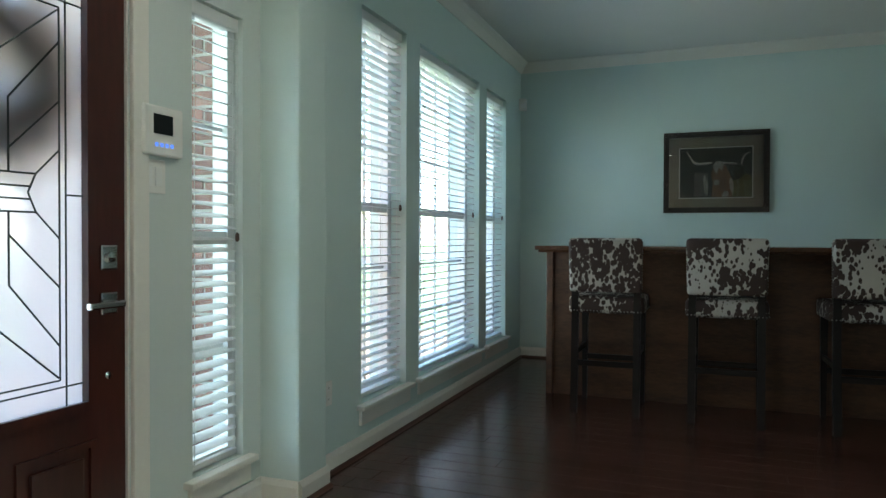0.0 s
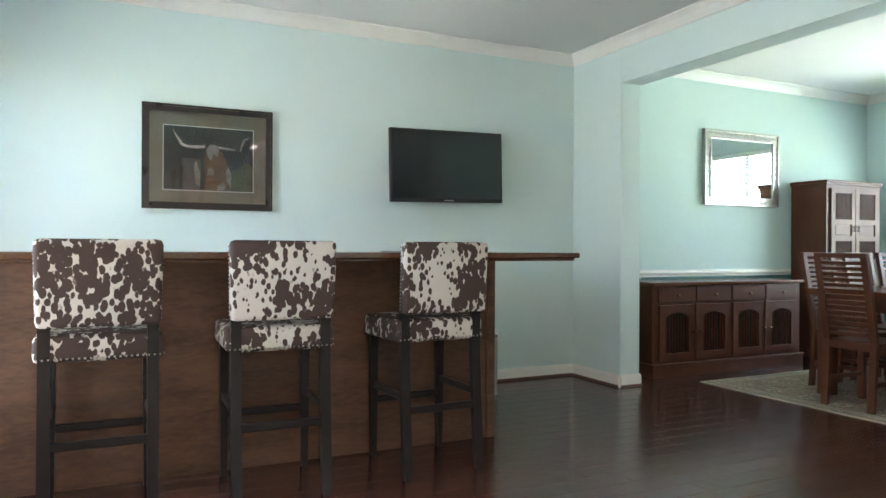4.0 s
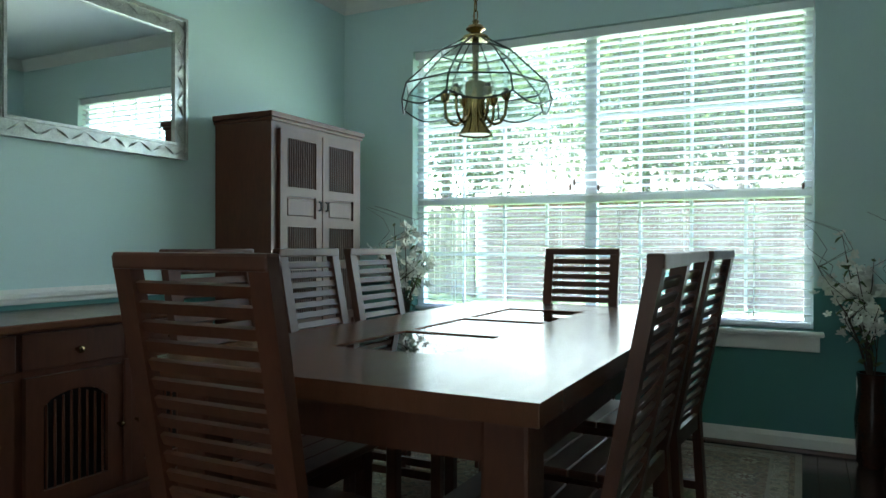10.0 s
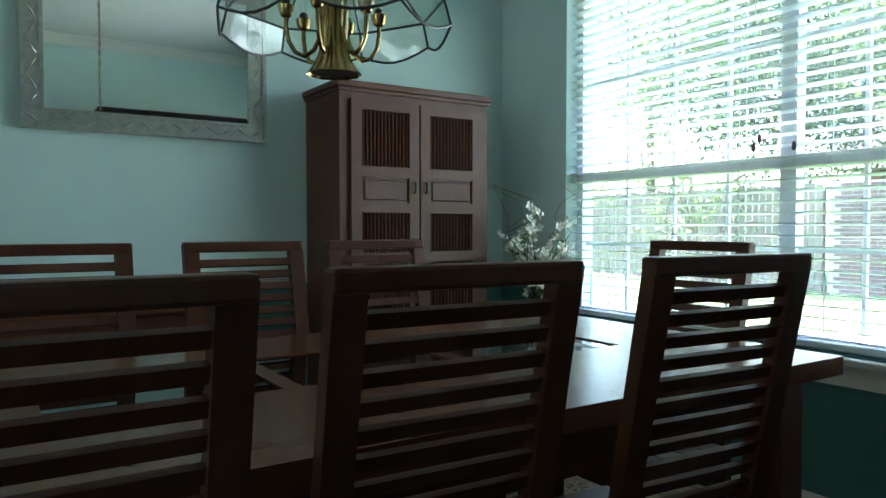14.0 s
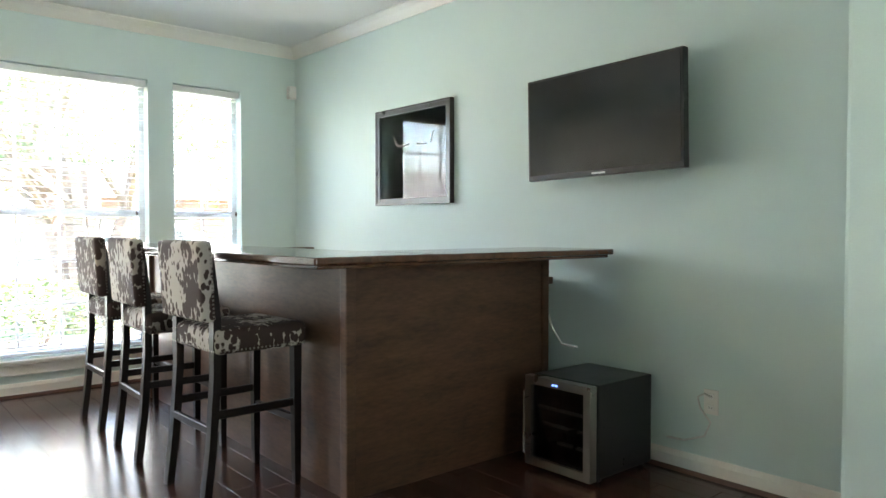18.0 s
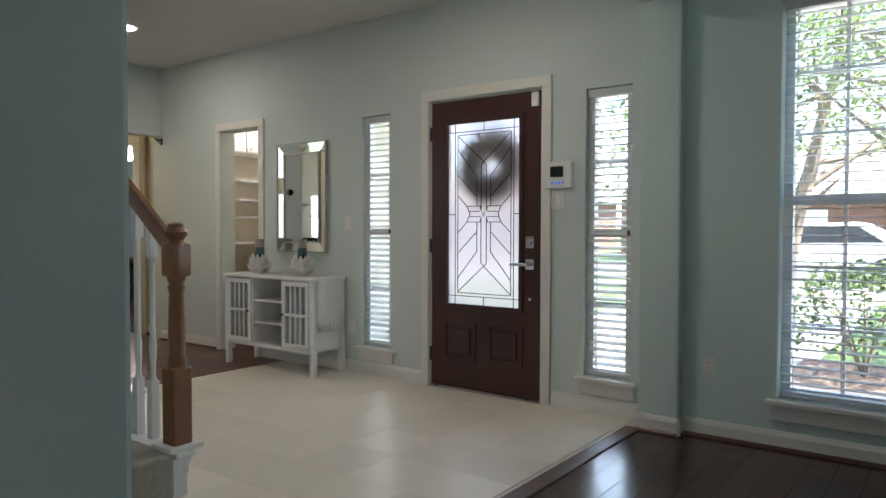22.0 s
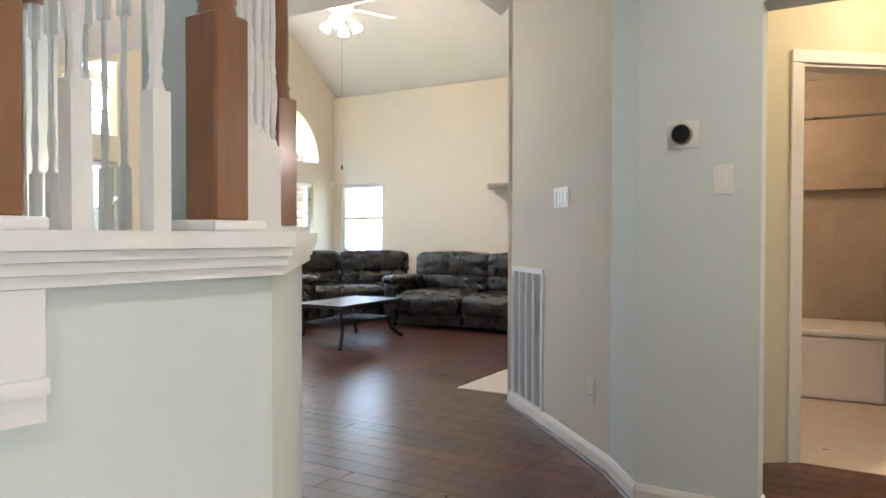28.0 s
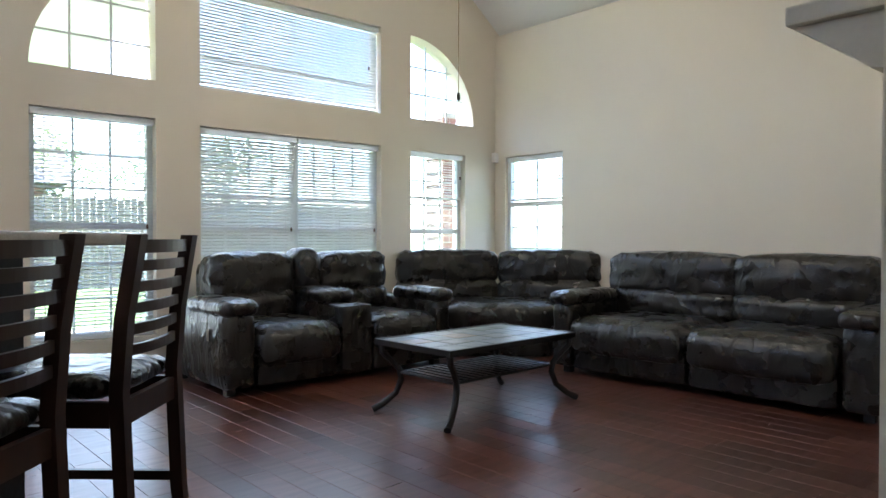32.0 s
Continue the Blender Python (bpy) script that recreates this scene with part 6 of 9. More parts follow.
# landing
bm = bmesh.new()
LAND = [(LX, -2.34), (-1.52, -2.34), (-2.12, -2.86), (-2.12, -4.42), (LX, -4.42)]
prism(bm, LAND, LZ - 0.20, LZ, "z")
part("landing_carpet", bm, M_CARPET, stairs)
bm = bmesh.new()
soft_slab(bm, LX - 0.1, LX + 0.018, -3.235, -2.34, LZ - RISE, LZ + 0.002, 0.022, 4)
part("carpet_step", bm, M_CARPET, stairs, smooth=True)
bm = bmesh.new()
prism(bm, [(LX + 0.018, -2.338), (LX + 0.018, -2.028), (-1.565, -2.028), (-2.262, -2.61), (-2.262, -3.05), (-2.10, -3.05), (-2.10, -2.84), (-1.51, -2.338)], LZ - 0.028, LZ + 0.004, "z")
part("landing_cap", skew(bm), M_WHITE, stairs)
for inset, z0, z1 in ((0.008, LZ - 0.046, LZ - 0.029), (0.016, LZ - 0.066, LZ - 0.047), (0.024, LZ - 0.086, LZ - 0.067)):
    bm = bmesh.new()
    prism(bm, [(LX + 0.018 - inset, -2.338), (LX + 0.018 - inset, -2.028 - inset), (-1.565 + inset * 0.4, -2.028 - inset), (-2.262 + inset, -2.61 - inset * 0.4), (-2.262 + inset, -3.05), (-2.10, -3.05), (-2.10, -2.84), (-1.51, -2.338)], z0, z1, "z")
    part("landing_moulding", skew(bm), M_WHITE, stairs)
# painted wall under the flight and the landing
prof = [(0.40, 0.0), (0.40, RISE - 0.034)]
for k in range(1, 5):
    prof += [(NOSE[k] - 0.03, RISE * k - 0.034), (NOSE[k] - 0.03, RISE * (k + 1) - 0.034)]
prof += [(LX - 0.02, RISE * 5 - 0.034), (LX - 0.02, LZ - 0.087), (-1.545, LZ - 0.087), (-1.545, 0.0)]
bm = bmesh.new()
prism(bm, prof, -2.33, -2.075, "y")
part("side_wall", skew(bm), M_FOYER, stairs)
bm = bmesh.new()
prism(bm, [(-1.545, -2.075), (-2.225, -2.645), (-2.225, -3.05), (-2.12, -3.05), (-2.12, -2.70), (-1.50, -2.19)], 0, LZ - 0.087, "z")
part("landing_wall", skew(bm), M_FOYER, stairs)
for k in range(5):
    # stepped skirt moulding below each tread end
    x1 = (NOSE[k] - 0.009)
    x0 = (NOSE + [LX])[k + 1] - 0.010
    z = RISE * (k + 1)
    bm = bmesh.new()
    slab(bm, x0 - 0.085, x1, -2.0745, -2.052, z - 0.10, z - 0.031)
    slab(bm, x0 - 0.085, x1 + 0.001, -2.0515, -2.040, z - 0.055, z - 0.031)
    if k < 4:
        slab(bm, x0 - 0.085, x0, -2.0745, -2.052, z - 0.031, z + RISE - 0.10)
    else:
        slab(bm, x0 - 0.085, x0, -2.0745, -2.052, z - 0.031, LZ - 0.087)
    part("skirt_moulding", skew(bm), M_WHITE, stairs)
# wall between the flights, following the upper flight
prof = [(1.5, 0), (-1.11, 0), (-1.11, LZ + RISE - 0.02)]
for k in range(1, 9):
    x = -1.11 + GO * k
    prof += [(x, LZ + RISE * k - 0.02), (x, LZ + RISE * (k + 1) - 0.02)]
prof += [(1.5, LZ + RISE * 9 - 0.02)]
bm = bmesh.new()
prism(bm, prof[::-1], -3.36, -3.245, "y")
part("dividing_wall", bm, M_FOYER, stairs)
for k in range(9):
    x = -1.11 + GO * k
    z = LZ + RISE * (k + 1)
    bm = bmesh.new()
    soft_slab(bm, x - 0.03, x + GO + 0.0, -3.39, -3.21, z - 0.019, z + 0.012, 0.008, 2)
    slab(bm, x - 0.012, x + GO, -3.2445, -3.222, z - 0.09, z - 0.020)
    slab(bm, x + GO - 0.012, x + GO + 0.07, -3.2445, -3.222, z - 0.09, z + RISE - 0.09)
    part("tread_end", bm, M_WHITE, stairs)
    bm = bmesh.new()
    soft_slab(bm, x - 0.02, x + GO + 0.02, -4.42, -3.40, z - RISE + 0.001, z, 0.02, 3)
    part("carpet_step", bm, M_CARPET, stairs, smooth=True)
# skirt board along the first flight, on the dividing wall
bm = bmesh.new()
prism(bm, [(0.47, 0.0), (0.47, RISE + 0.10), (N1 + 0.1, RISE * 2 + 0.02), (LX, LZ + 0.13), (-1.11, LZ + 0.13), (-1.11, LZ), (LX, LZ - 0.2), (0.0, 0.0)], -3.2445, -3.236, "y")
part("skirt_board", bm, M_WHITE, stairs)
# posts and rails
newel(stairs, 0.40, -2.28, RISE, 0.965)
bm = bmesh.new()
soft_slab(bm, 0.325, 0.475, -2.36, -2.20, RISE, RISE + 0.02, 0.006)
part("newel_plinth", bm, M_WHITE, stairs)
for x, y, h in ((-1.04, -2.235, 1.14), (-1.45, -2.165, 1.14), (-2.13, -2.66, 1.135)):
    newel(stairs, x, y, LZ + 0.004 + 0.02, h)
    bm = bmesh.new()
    soft_slab(bm, x - 0.07, x + 0.07, y - 0.07, y + 0.07, LZ + 0.004, LZ + 0.026, 0.006)
    part("newel_plinth", bm, M_WHITE, stairs)
newel(stairs, -1.04, -3.30, LZ + RISE + 0.012, 1.13)


def handrail(p, q, name="handrail", grow=1.0):
    d = Vector(q) - Vector(p)
    bm = bmesh.new()
    prism(bm, [(-0.03 * grow, 0), (0.03 * grow, 0), (0.034 * grow, 0.02), (0.026 * grow, 0.045), (0.012, 0.058), (-0.012, 0.058), (-0.026 * grow, 0.045), (-0.034 * grow, 0.02)], 0, d.length, "x")
    bm.transform(Matrix.Translation(p) @ d.to_track_quat("X", "Z").to_matrix().to_4x4())
    return part(name, bm, M_OAK, stairs, smooth=True)


RZ = LZ + 1.005
handrail((0.36, -2.28, 1.035), (-1.0, -2.238, 2.00))
handrail((-1.08, -2.226, RZ + 0.05), (-1.41, -2.154, RZ))
handrail((-1.485, -2.172, RZ), (-2.095, -2.633, RZ))
handrail((-2.14, -2.70, RZ), (-2.20, -3.02, RZ))
handrail((-2.20, -3.42, RZ), (-2.20, -4.42, RZ))
handrail((-1.00, -3.30, LZ + RISE + 0.90), (1.0, -3.30, LZ + RISE + 0.90 + 2.0 * RISE / GO))
bm = bmesh.new()
lathe(bm, [(0.055, 0), (0.055, 0.015), (0.045, 0.022)], 16)
bm.transform(Matrix.Translation((-2.20, -3.018, RZ + 0.03)) @ Matrix.Rotation(radians(-90), 4, "X"))
part("rosette", bm, M_OAK, stairs)
for k, x in enumerate(NOSE):
    for dx in ((0.10, 0.22) if k else (0.28, 0.40)):
        xx = x - dx if k else x - dx
        f = (0.36 - xx) / 1.35
        h = 1.035 + f * 0.965 - RISE * (k + 1)
        piece("baluster", baluster_mesh(h), stairs, xx, -2.265, RISE * (k + 1) - 0.002)
hb = baluster_mesh(RZ - LZ - 0.004)
for p, q, n in (((-1.04, -2.235), (-1.45, -2.145), 2), ((-1.45, -2.145), (-2.13, -2.66), 5), ((-2.14, -2.68), (-2.20, -3.02), 2), ((-2.20, -3.42), (-2.20, -4.42), 7)):
    for i in range(n):
        f = (i + 1) / (n + 1)
        piece("baluster", hb, stairs, p[0] + (q[0] - p[0]) * f, p[1] + (q[1] - p[1]) * f, LZ + 0.003)
for k in range(8):
    for dx in (0.07, 0.19):
        x = -1.11 + GO * k + dx
        if x > -0.96:
            zb = LZ + RISE * (k + 1) + 0.012
            piece("baluster", baluster_mesh(LZ + RISE + 0.90 + (x + 1.00) * RISE / GO - zb), stairs, x, -3.30, zb)

# front door
door = thing("front_door", pose(0.0, 0.035, 0.012), "dark mahogany front door with a leaded glass panel and chrome lever", "door")
DWd, DH = 0.885, 2.02
bm = bmesh.new()
GX0, GX1, GZ0, GZ1 = 0.135, 0.735, 0.59, 1.86
slab(bm, 0, GX0, 0, 0.044, 0, DH)
slab(bm, GX1, DWd, 0, 0.044, 0, DH)
slab(bm, GX0, GX1, 0, 0.044, 0, GZ0)
slab(bm, GX0, GX1, 0, 0.044, GZ1, DH)
bmesh.ops.remove_doubles(bm, verts=bm.verts[:], dist=1e-5)
part("leaf", bm, M_MAHOG, door)
bm = bmesh.new()
t = bmesh.new()
frame_ring(t, GX1 - GX0 + 0.05, GZ1 - GZ0 + 0.05, 0.03, -0.012, 0.0)
join(bm, t, Matrix.Translation((GX0 - 0.025, 0, GZ0 - 0.025)))
part("glazing_bead", bm, M_MAHOG, door)
for x0 in (0.115, 0.49):
    bm = bmesh.new()
    t = bmesh.new()
    frame_ring(t, 0.27, 0.27, 0.02, -0.010, 0.0)
    join(bm, t, Matrix.Translation((x0, 0, 0.20)))
    soft_slab(bm, x0 + 0.045, x0 + 0.225, -0.012, 0.0, 0.245, 0.425, 0.010, 2)
    part("raised_panel", bm, M_MAHOG, door)
bm = bmesh.new()
v = [bm.verts.new(p) for p in ((GX0, 0.02, GZ0), (GX1, 0.02, GZ0), (GX1, 0.02, GZ1), (GX0, 0.02, GZ1))]
bm.faces.new(v)
lite = part("glass_panel", bm, M_TEXGLASS, door, "rippled translucent glass")
lite.visible_shadow = False
cx, cz = (GX0 + GX1) / 2, (GZ0 + GZ1) / 2
lines = []
for x, z in ((GX0 + 0.060, None), (GX1 - 0.060, None), (None, GZ0 + 0.060), (None, GZ1 - 0.060)):
    lines.append(((x, GZ0), (x, GZ1)) if z is None else ((GX0, z), (GX1, z)))
i0, i1, j0, j1 = GX0 + 0.082, GX1 - 0.082, GZ0 + 0.082, GZ1 - 0.082
lines += [((i0, j0), (i0, j1)), ((i1, j0), (i1, j1)), ((i0, j0), (i1, j0)), ((i0, j1), (i1, j1))]
lines += [((GX0, cz), (GX0 + 0.06, cz)), ((GX1 - 0.06, cz), (GX1, cz)), ((cx, GZ0), (cx, GZ0 + 0.06)), ((cx, GZ1 - 0.06), (cx, GZ1))]
for sx in (-1, 1):
    for sz in (-1, 1):
        for (xa, za), (xb, zb) in (((0.022, 0.02), (0.022, 0.34)), ((0.056, 0.055), (0.056, 0.26)), ((0.0, 0.36), (0.213, 0.545)), ((0.056, 0.26), (0.217, 0.45)),
                                   ((0.056, 0.12), (0.217, 0.275)), ((0.14, 0.055), (0.217, 0.13)), ((0.022, 0.055), (0.14, 0.055)), ((0.03, 0.018), (0.125, 0.018)),
                                   ((0.14, 0.055), (0.115, 0.0)), ((0.022, 0.34), (0.0, 0.36)), ((0.022, 0.02), (0.03, 0.055))):
            lines.append(((cx + sx * xa, cz + sz * za), (cx + sx * xb, cz + sz * zb)))
for (x0, z0), (x1, z1) in lines:
    bm = bmesh.new()
    tube(bm, [(x0, 0.016, z0), (x1, 0.016, z1)], 0.0030, 5)
    part("lead_came", bm, M_LEAD, lite)
bm = bmesh.new()
lathe(bm, [(0.002, 0), (0.018, 0.003), (0.014, 0.010), (0.003, 0.014)], 12)
bm.transform(Matrix.Translation((cx, 0.016, cz)) @ Matrix.Rotation(radians(90), 4, "X"))
part("glass_jewel", bm, M_CLEAR, lite)
bm = bmesh.new()
soft_slab(bm, 0.78, 0.845, -0.012, 0.0, 0.995, 1.075, 0.006)
lathe(bm, [(0.001, 0)] * 1 + [(0.016, 0.0), (0.016, 0.01), (0.002, 0.012)], 12)
for vv in list(bm.verts)[-48:]:
    vv.co = Vector((0.812 + vv.co.x, -0.012 - vv.co.z, 1.035 + vv.co.y))
part("deadbolt", bm, M_CHROME, door)
bm = bmesh.new()
soft_slab(bm, 0.78, 0.845, -0.012, 0.0, 0.855, 0.925, 0.006)
tube(bm, [(0.812, -0.012, 0.89), (0.812, -0.055, 0.89)], 0.011)
soft_slab(bm, 0.69, 0.825, -0.068, -0.046, 0.879, 0.901, 0.006)
part("lever_handle", bm, M_CHROME, door, "square chrome lever handle")
bm = bmesh.new()
lathe(bm, [(0.012, 0), (0.012, 0.006), (0.004, 0.008)], 12)
bm.transform(Matrix.Translation((0.812, 0, 0.66)) @ Matrix.Rotation(radians(90), 4, "X"))
part("peep_bolt", bm, M_CHROME, door)
for z in (0.22, 1.0, 1.80):
    bm = bmesh.new()
    tube(bm, [(-0.006, -0.006, z - 0.05), (-0.006, -0.006, z + 0.05)], 0.008)
    part("hinge", bm, M_BLACK, door)
casing = thing("door_frame", pose(0, 0, 0), "white painted casing round the front door", "door frame", kind="structure")
for x0, x1, z0, z1 in ((-0.085, -0.016, 0, 2.05), (0.90, 0.97, 0, 2.05), (-0.085, 0.97, 2.05, 2.12)):
    bm = bmesh.new()
    soft_slab(bm, x0, x1, 0.010, 0.0295, z0, z1, 0.006, 2)
    part("casing", bm, M_TRIM, casing)
bm = bmesh.new()
slab(bm, -0.0145, -0.011, 0.031, 0.15, 0, 2.049)
slab(bm, 0.893, 0.8995, 0.031, 0.15, 0, 2.049)
slab(bm, -0.011, 0.893, 0.085, 0.15, 2.036, 2.049)
part("jamb", bm, M_TRIM, casing)
bm = bmesh.new()
slab(bm, -0.01, 0.892, 0.0, 0.17, 0.0, 0.011)
part("threshold", bm, M_STEEL, casing)
sens = thing("door_sensor", pose(0.86, 0.02, 1.97), "small white alarm contact at the top of the door", "sensor")
bm = bmesh.new()
soft_slab(bm, -0.03, 0.02, -0.016, 0.006, -0.04, 0.05, 0.005)
part("casing", bm, M_PLATE, sens)
wr = thing("wreath", pose(0.45, 0.105, 1.555), "dry brown twig wreath hung outside the door glass", "wreath")
rnd = random.Random(5)
bm = bmesh.new()
for k in range(3200):
    a = rnd.uniform(0, 2 * math.pi)
    r = 0.155 + rnd.gauss(0, 0.042)
    p = Vector((r * math.cos(a), rnd.uniform(0.0, 0.05), r * math.sin(a)))
    d = Vector((rnd.gauss(0, 1), rnd.gauss(0, 0.4), rnd.gauss(0, 1))).normalized() * 0.05 + Vector((math.cos(a), 0, math.sin(a))) * 0.03
    q = p + d
    n = d.cross(Vector((0, 1, 0))).normalized() * 0.005
    vs = [bm.verts.new(c) for c in (p - n, p + n, q + n * 0.3, q - n * 0.3)]
    bm.faces.new(vs)
tagged(part("twigs", bm, M_WREATH, wr), kind="stuff")

kp = thing("alarm_keypad", pose(1.03, 0.03, 1.475), "white alarm keypad with a dark display and blue lit keys", "keypad")
bm = bmesh.new()
soft_slab(bm, -0.095, 0.09, -0.032, 0, -0.085, 0.085, 0.010, 3)
part("casing", bm, M_PLATE, kp)
bm = bmesh.new()
slab(bm, -0.055, 0.035, -0.0335, -0.0322, -0.012, 0.055)
part("display", bm, M_SCREEN, kp, "dark display")
for k in range(4):
    bm = bmesh.new()
    slab(bm, -0.048 + 0.024 * k, -0.034 + 0.024 * k, -0.0335, -0.0322, -0.055, -0.042)
    part("key", bm, M_BLUELED, kp)
switch(pose(1.0, 0.03, 1.32), 2, True, "white double wall switch below the keypad")
switch(pose(-0.83, 0.03, 1.18), 1, True, "white single wall switch beside the mirror")
outlet(pose(-0.80, 0.03, 0.36), "white wall outlet beside the console table")

br = thing("wall_bracket", pose(-3.44, 0.03, 2.0), "small dark metal bracket high beside the hall opening", "bracket")
bm = bmesh.new()
soft_slab(bm, -0.02, 0.02, -0.006, 0.0, -0.03, 0.04, 0.003, 1)
part("plate", bm, M_BLACK, br)
bm = bmesh.new()
tube(bm, [(0, -0.006, 0.02), (0, -0.05, 0.02), (0, -0.075, 0.03)], 0.008, 8)
tube(bm, [(0, -0.006, -0.015), (0, -0.03, -0.005), (0, -0.05, 0.014)], 0.005, 8)
part("arm", bm, M_BLACK, br)

# console table
con = thing("console_table", pose(-1.94, -0.325, 0), "white console table with latticed glass doors and open shelves", "console table")
W, D, HH = 1.075, 0.34, 0.755
bm = bmesh.new()
soft_slab(bm, -0.012, W + 0.012, -0.012, D + 0.005, HH - 0.025, HH, 0.008, 3)
part("top", bm, M_WHITE, con)
for x in (0, W - 0.04):
    for y in (0, D - 0.04):
        bm = bmesh.new()
        t = bmesh.new()
        slab(t, x, x + 0.04, y, y + 0.04, 0, HH - 0.026)
        for vv in t.verts:
            if vv.co.z < 0.01:
                vv.co.x += 0.008 if x else -0.008 + 0.016
        join(bm, t)
        part("leg", bm, M_WHITE, con)
bm = bmesh.new()
slab(bm, 0.041, W - 0.041, 0.006, D - 0.005, 0.17, 0.195)
part("bottom_shelf", bm, M_WHITE, con)
for x in (0.006, W - 0.022):
    bm = bmesh.new()
    slab(bm, x, x + 0.016, 0.041, D - 0.041, 0.19, HH - 0.026)
    part("side_panel", bm, M_WHITE, con)
bm = bmesh.new()
slab(bm, 0.041, W - 0.041, D - 0.012, D - 0.004, 0.196, HH - 0.026)
part("back_panel", bm, M_WHITE, con)
for x in (0.345, 0.71):
    bm = bmesh.new()
    slab(bm, x, x + 0.018, 0.01, D - 0.013, 0.196, HH - 0.026)
    part("divider", bm, M_WHITE, con)
for z in (0.36, 0.54):
    bm = bmesh.new()
    slab(bm, 0.364, 0.709, 0.02, D - 0.013, z, z + 0.016)
    part("shelf", bm, M_WHITE, con)
for k, (x0, x1) in enumerate(((0.045, 0.342), (0.731, W - 0.045))):
    bm = bmesh.new()
    t = bmesh.new()
    frame_ring(t, x1 - x0, 0.52, 0.035, -0.004, 0.014)
    join(bm, t, Matrix.Translation((x0, 0, 0.20)))
    d = part("door", bm, M_WHITE, con)
    for i in range(1, 4):
        x = x0 + 0.035 + (x1 - x0 - 0.07) * i / 4
        bm = bmesh.new()
        slab(bm, x - 0.007, x + 0.007, -0.002, 0.012, 0.235, 0.685)
        part("glazing_bar", bm, M_WHITE, d)
    bm = bmesh.new()
    slab(bm, x0 + 0.035, x1 - 0.035, -0.003, 0.013, 0.45, 0.47)
    part("cross_bar", bm, M_WHITE, d)
    bm = bmesh.new()
    vs = [bm.verts.new(p) for p in ((x0 + 0.035, 0.006, 0.235), (x1 - 0.035, 0.006, 0.235), (x1 - 0.035, 0.006, 0.685), (x0 + 0.035, 0.006, 0.685))]
    bm.faces.new(vs)
    part("pane", bm, M_CLEAR, d)
    knob(d, x1 - 0.018 if k == 0 else x0 + 0.018, 0.46, -0.004, 0.011, M_BLACK)
runner = thing("table_runner", pose(-1.94, -0.325, HH), "pale linen table runner with a ruffled hem hanging over the end", "table runner")
bm = bmesh.new()
soft_slab(bm, 0.0, W + 0.014, 0.03, 0.31, 0.0005, 0.004, 0.001, 1)
part("top_cloth", bm, M_LINEN, runner)
bm = bmesh.new()
cols, rws = 24, 14
grid = []
for j in range(rws + 1):
    z = 0.003 - 0.42 * j / rws
    flare = max(0.0, j - 10) / 4
    grid.append([bm.verts.new((W + 0.016 + 0.012 * flare * (1 + math.sin(i * 1.7)) + 0.002 * math.sin(i * 0.9 + j), 0.03 + 0.28 * i / cols, z)) for i in range(cols + 1)])
for a, b in zip(grid, grid[1:]):
    for i in range(cols):
        bm.faces.new((a[i], a[i + 1], b[i + 1], b[i]))
part("hanging_end", bm, M_LINEN, runner, smooth=True)
for x, dark in ((-1.70, True), (-1.17, True)):
    h = thing("candle_holder", pose(x, -0.15, HH + 0.004) @ Matrix.Diagonal((0.98, 0.98, 1.55, 1)), "white ceramic flower-shaped candle holder with a blue banded candle", "candle holder", "flower candle holders")
    bm = bmesh.new()
    lathe(bm, [(0.05, 0), (0.075, 0.015), (0.085, 0.04), (0.07, 0.06), (0.045, 0.05)], 18)
    body = part("bowl", bm, M_CERAMIC, h, smooth=True)
    for ring, (r, z, n, tilt, ln) in enumerate(((0.062, 0.008, 11, 42, 0.062), (0.060, 0.03, 11, 26, 0.064), (0.052, 0.052, 10, 12, 0.055))):
        bm = bmesh.new()
        a = [bm.verts.new(p) for p in ((-0.012, 0, 0), (0.012, 0, 0), (0.021, 0.012, ln * 0.55), (0, 0.006, ln), (-0.021, 0.012, ln * 0.55))]
        b = [bm.verts.new(vv.co + Vector((0, -0.006, 0))) for vv in a]
        bm.faces.new(a)
        bm.faces.new(b[::-1])
        for i in range(5):
            bm.faces.new((a[i], b[i], b[(i + 1) % 5], a[(i + 1) % 5]))
        me = finish("petal", bm, M_CERAMIC, True)
        for i in range(n):
            ang = 360 * (i + 0.5 * (ring % 2)) / n
            ob = new("petal", me)
            ob.parent = h
            ob.matrix_basis = Matrix.Rotation(radians(ang), 4, "Z") @ Matrix.Translation((0, r, z)) @ Matrix.Rotation(radians(-tilt), 4, "X")
    for z0, z1, mt, nm in ((0.05, 0.105, M_CANDLEDARK, "candle_lower"), (0.105, 0.14, material("slate_blue_wax", (0.07, 0.13, 0.17), 0.55), "candle_middle"), (0.14, 0.185, material("sand_wax", (0.42, 0.37, 0.31), 0.6), "candle_top")):
        bm = bmesh.new()
        lathe(bm, [(0.037, z0), (0.037, z1)], 20)
        part(nm, bm, mt, h, smooth=True)
fm = thing("hall_mirror", pose(-1.655, -0.003, 0.935), "tall rectangular mirror in a wide silvered frame on the foyer wall", "mirror")
bm = bmesh.new()
frame_ring(bm, 0.595, 0.915, 0.012, 0.0, 0.03)
part("outer_frame", bm, M_SILVER, fm)
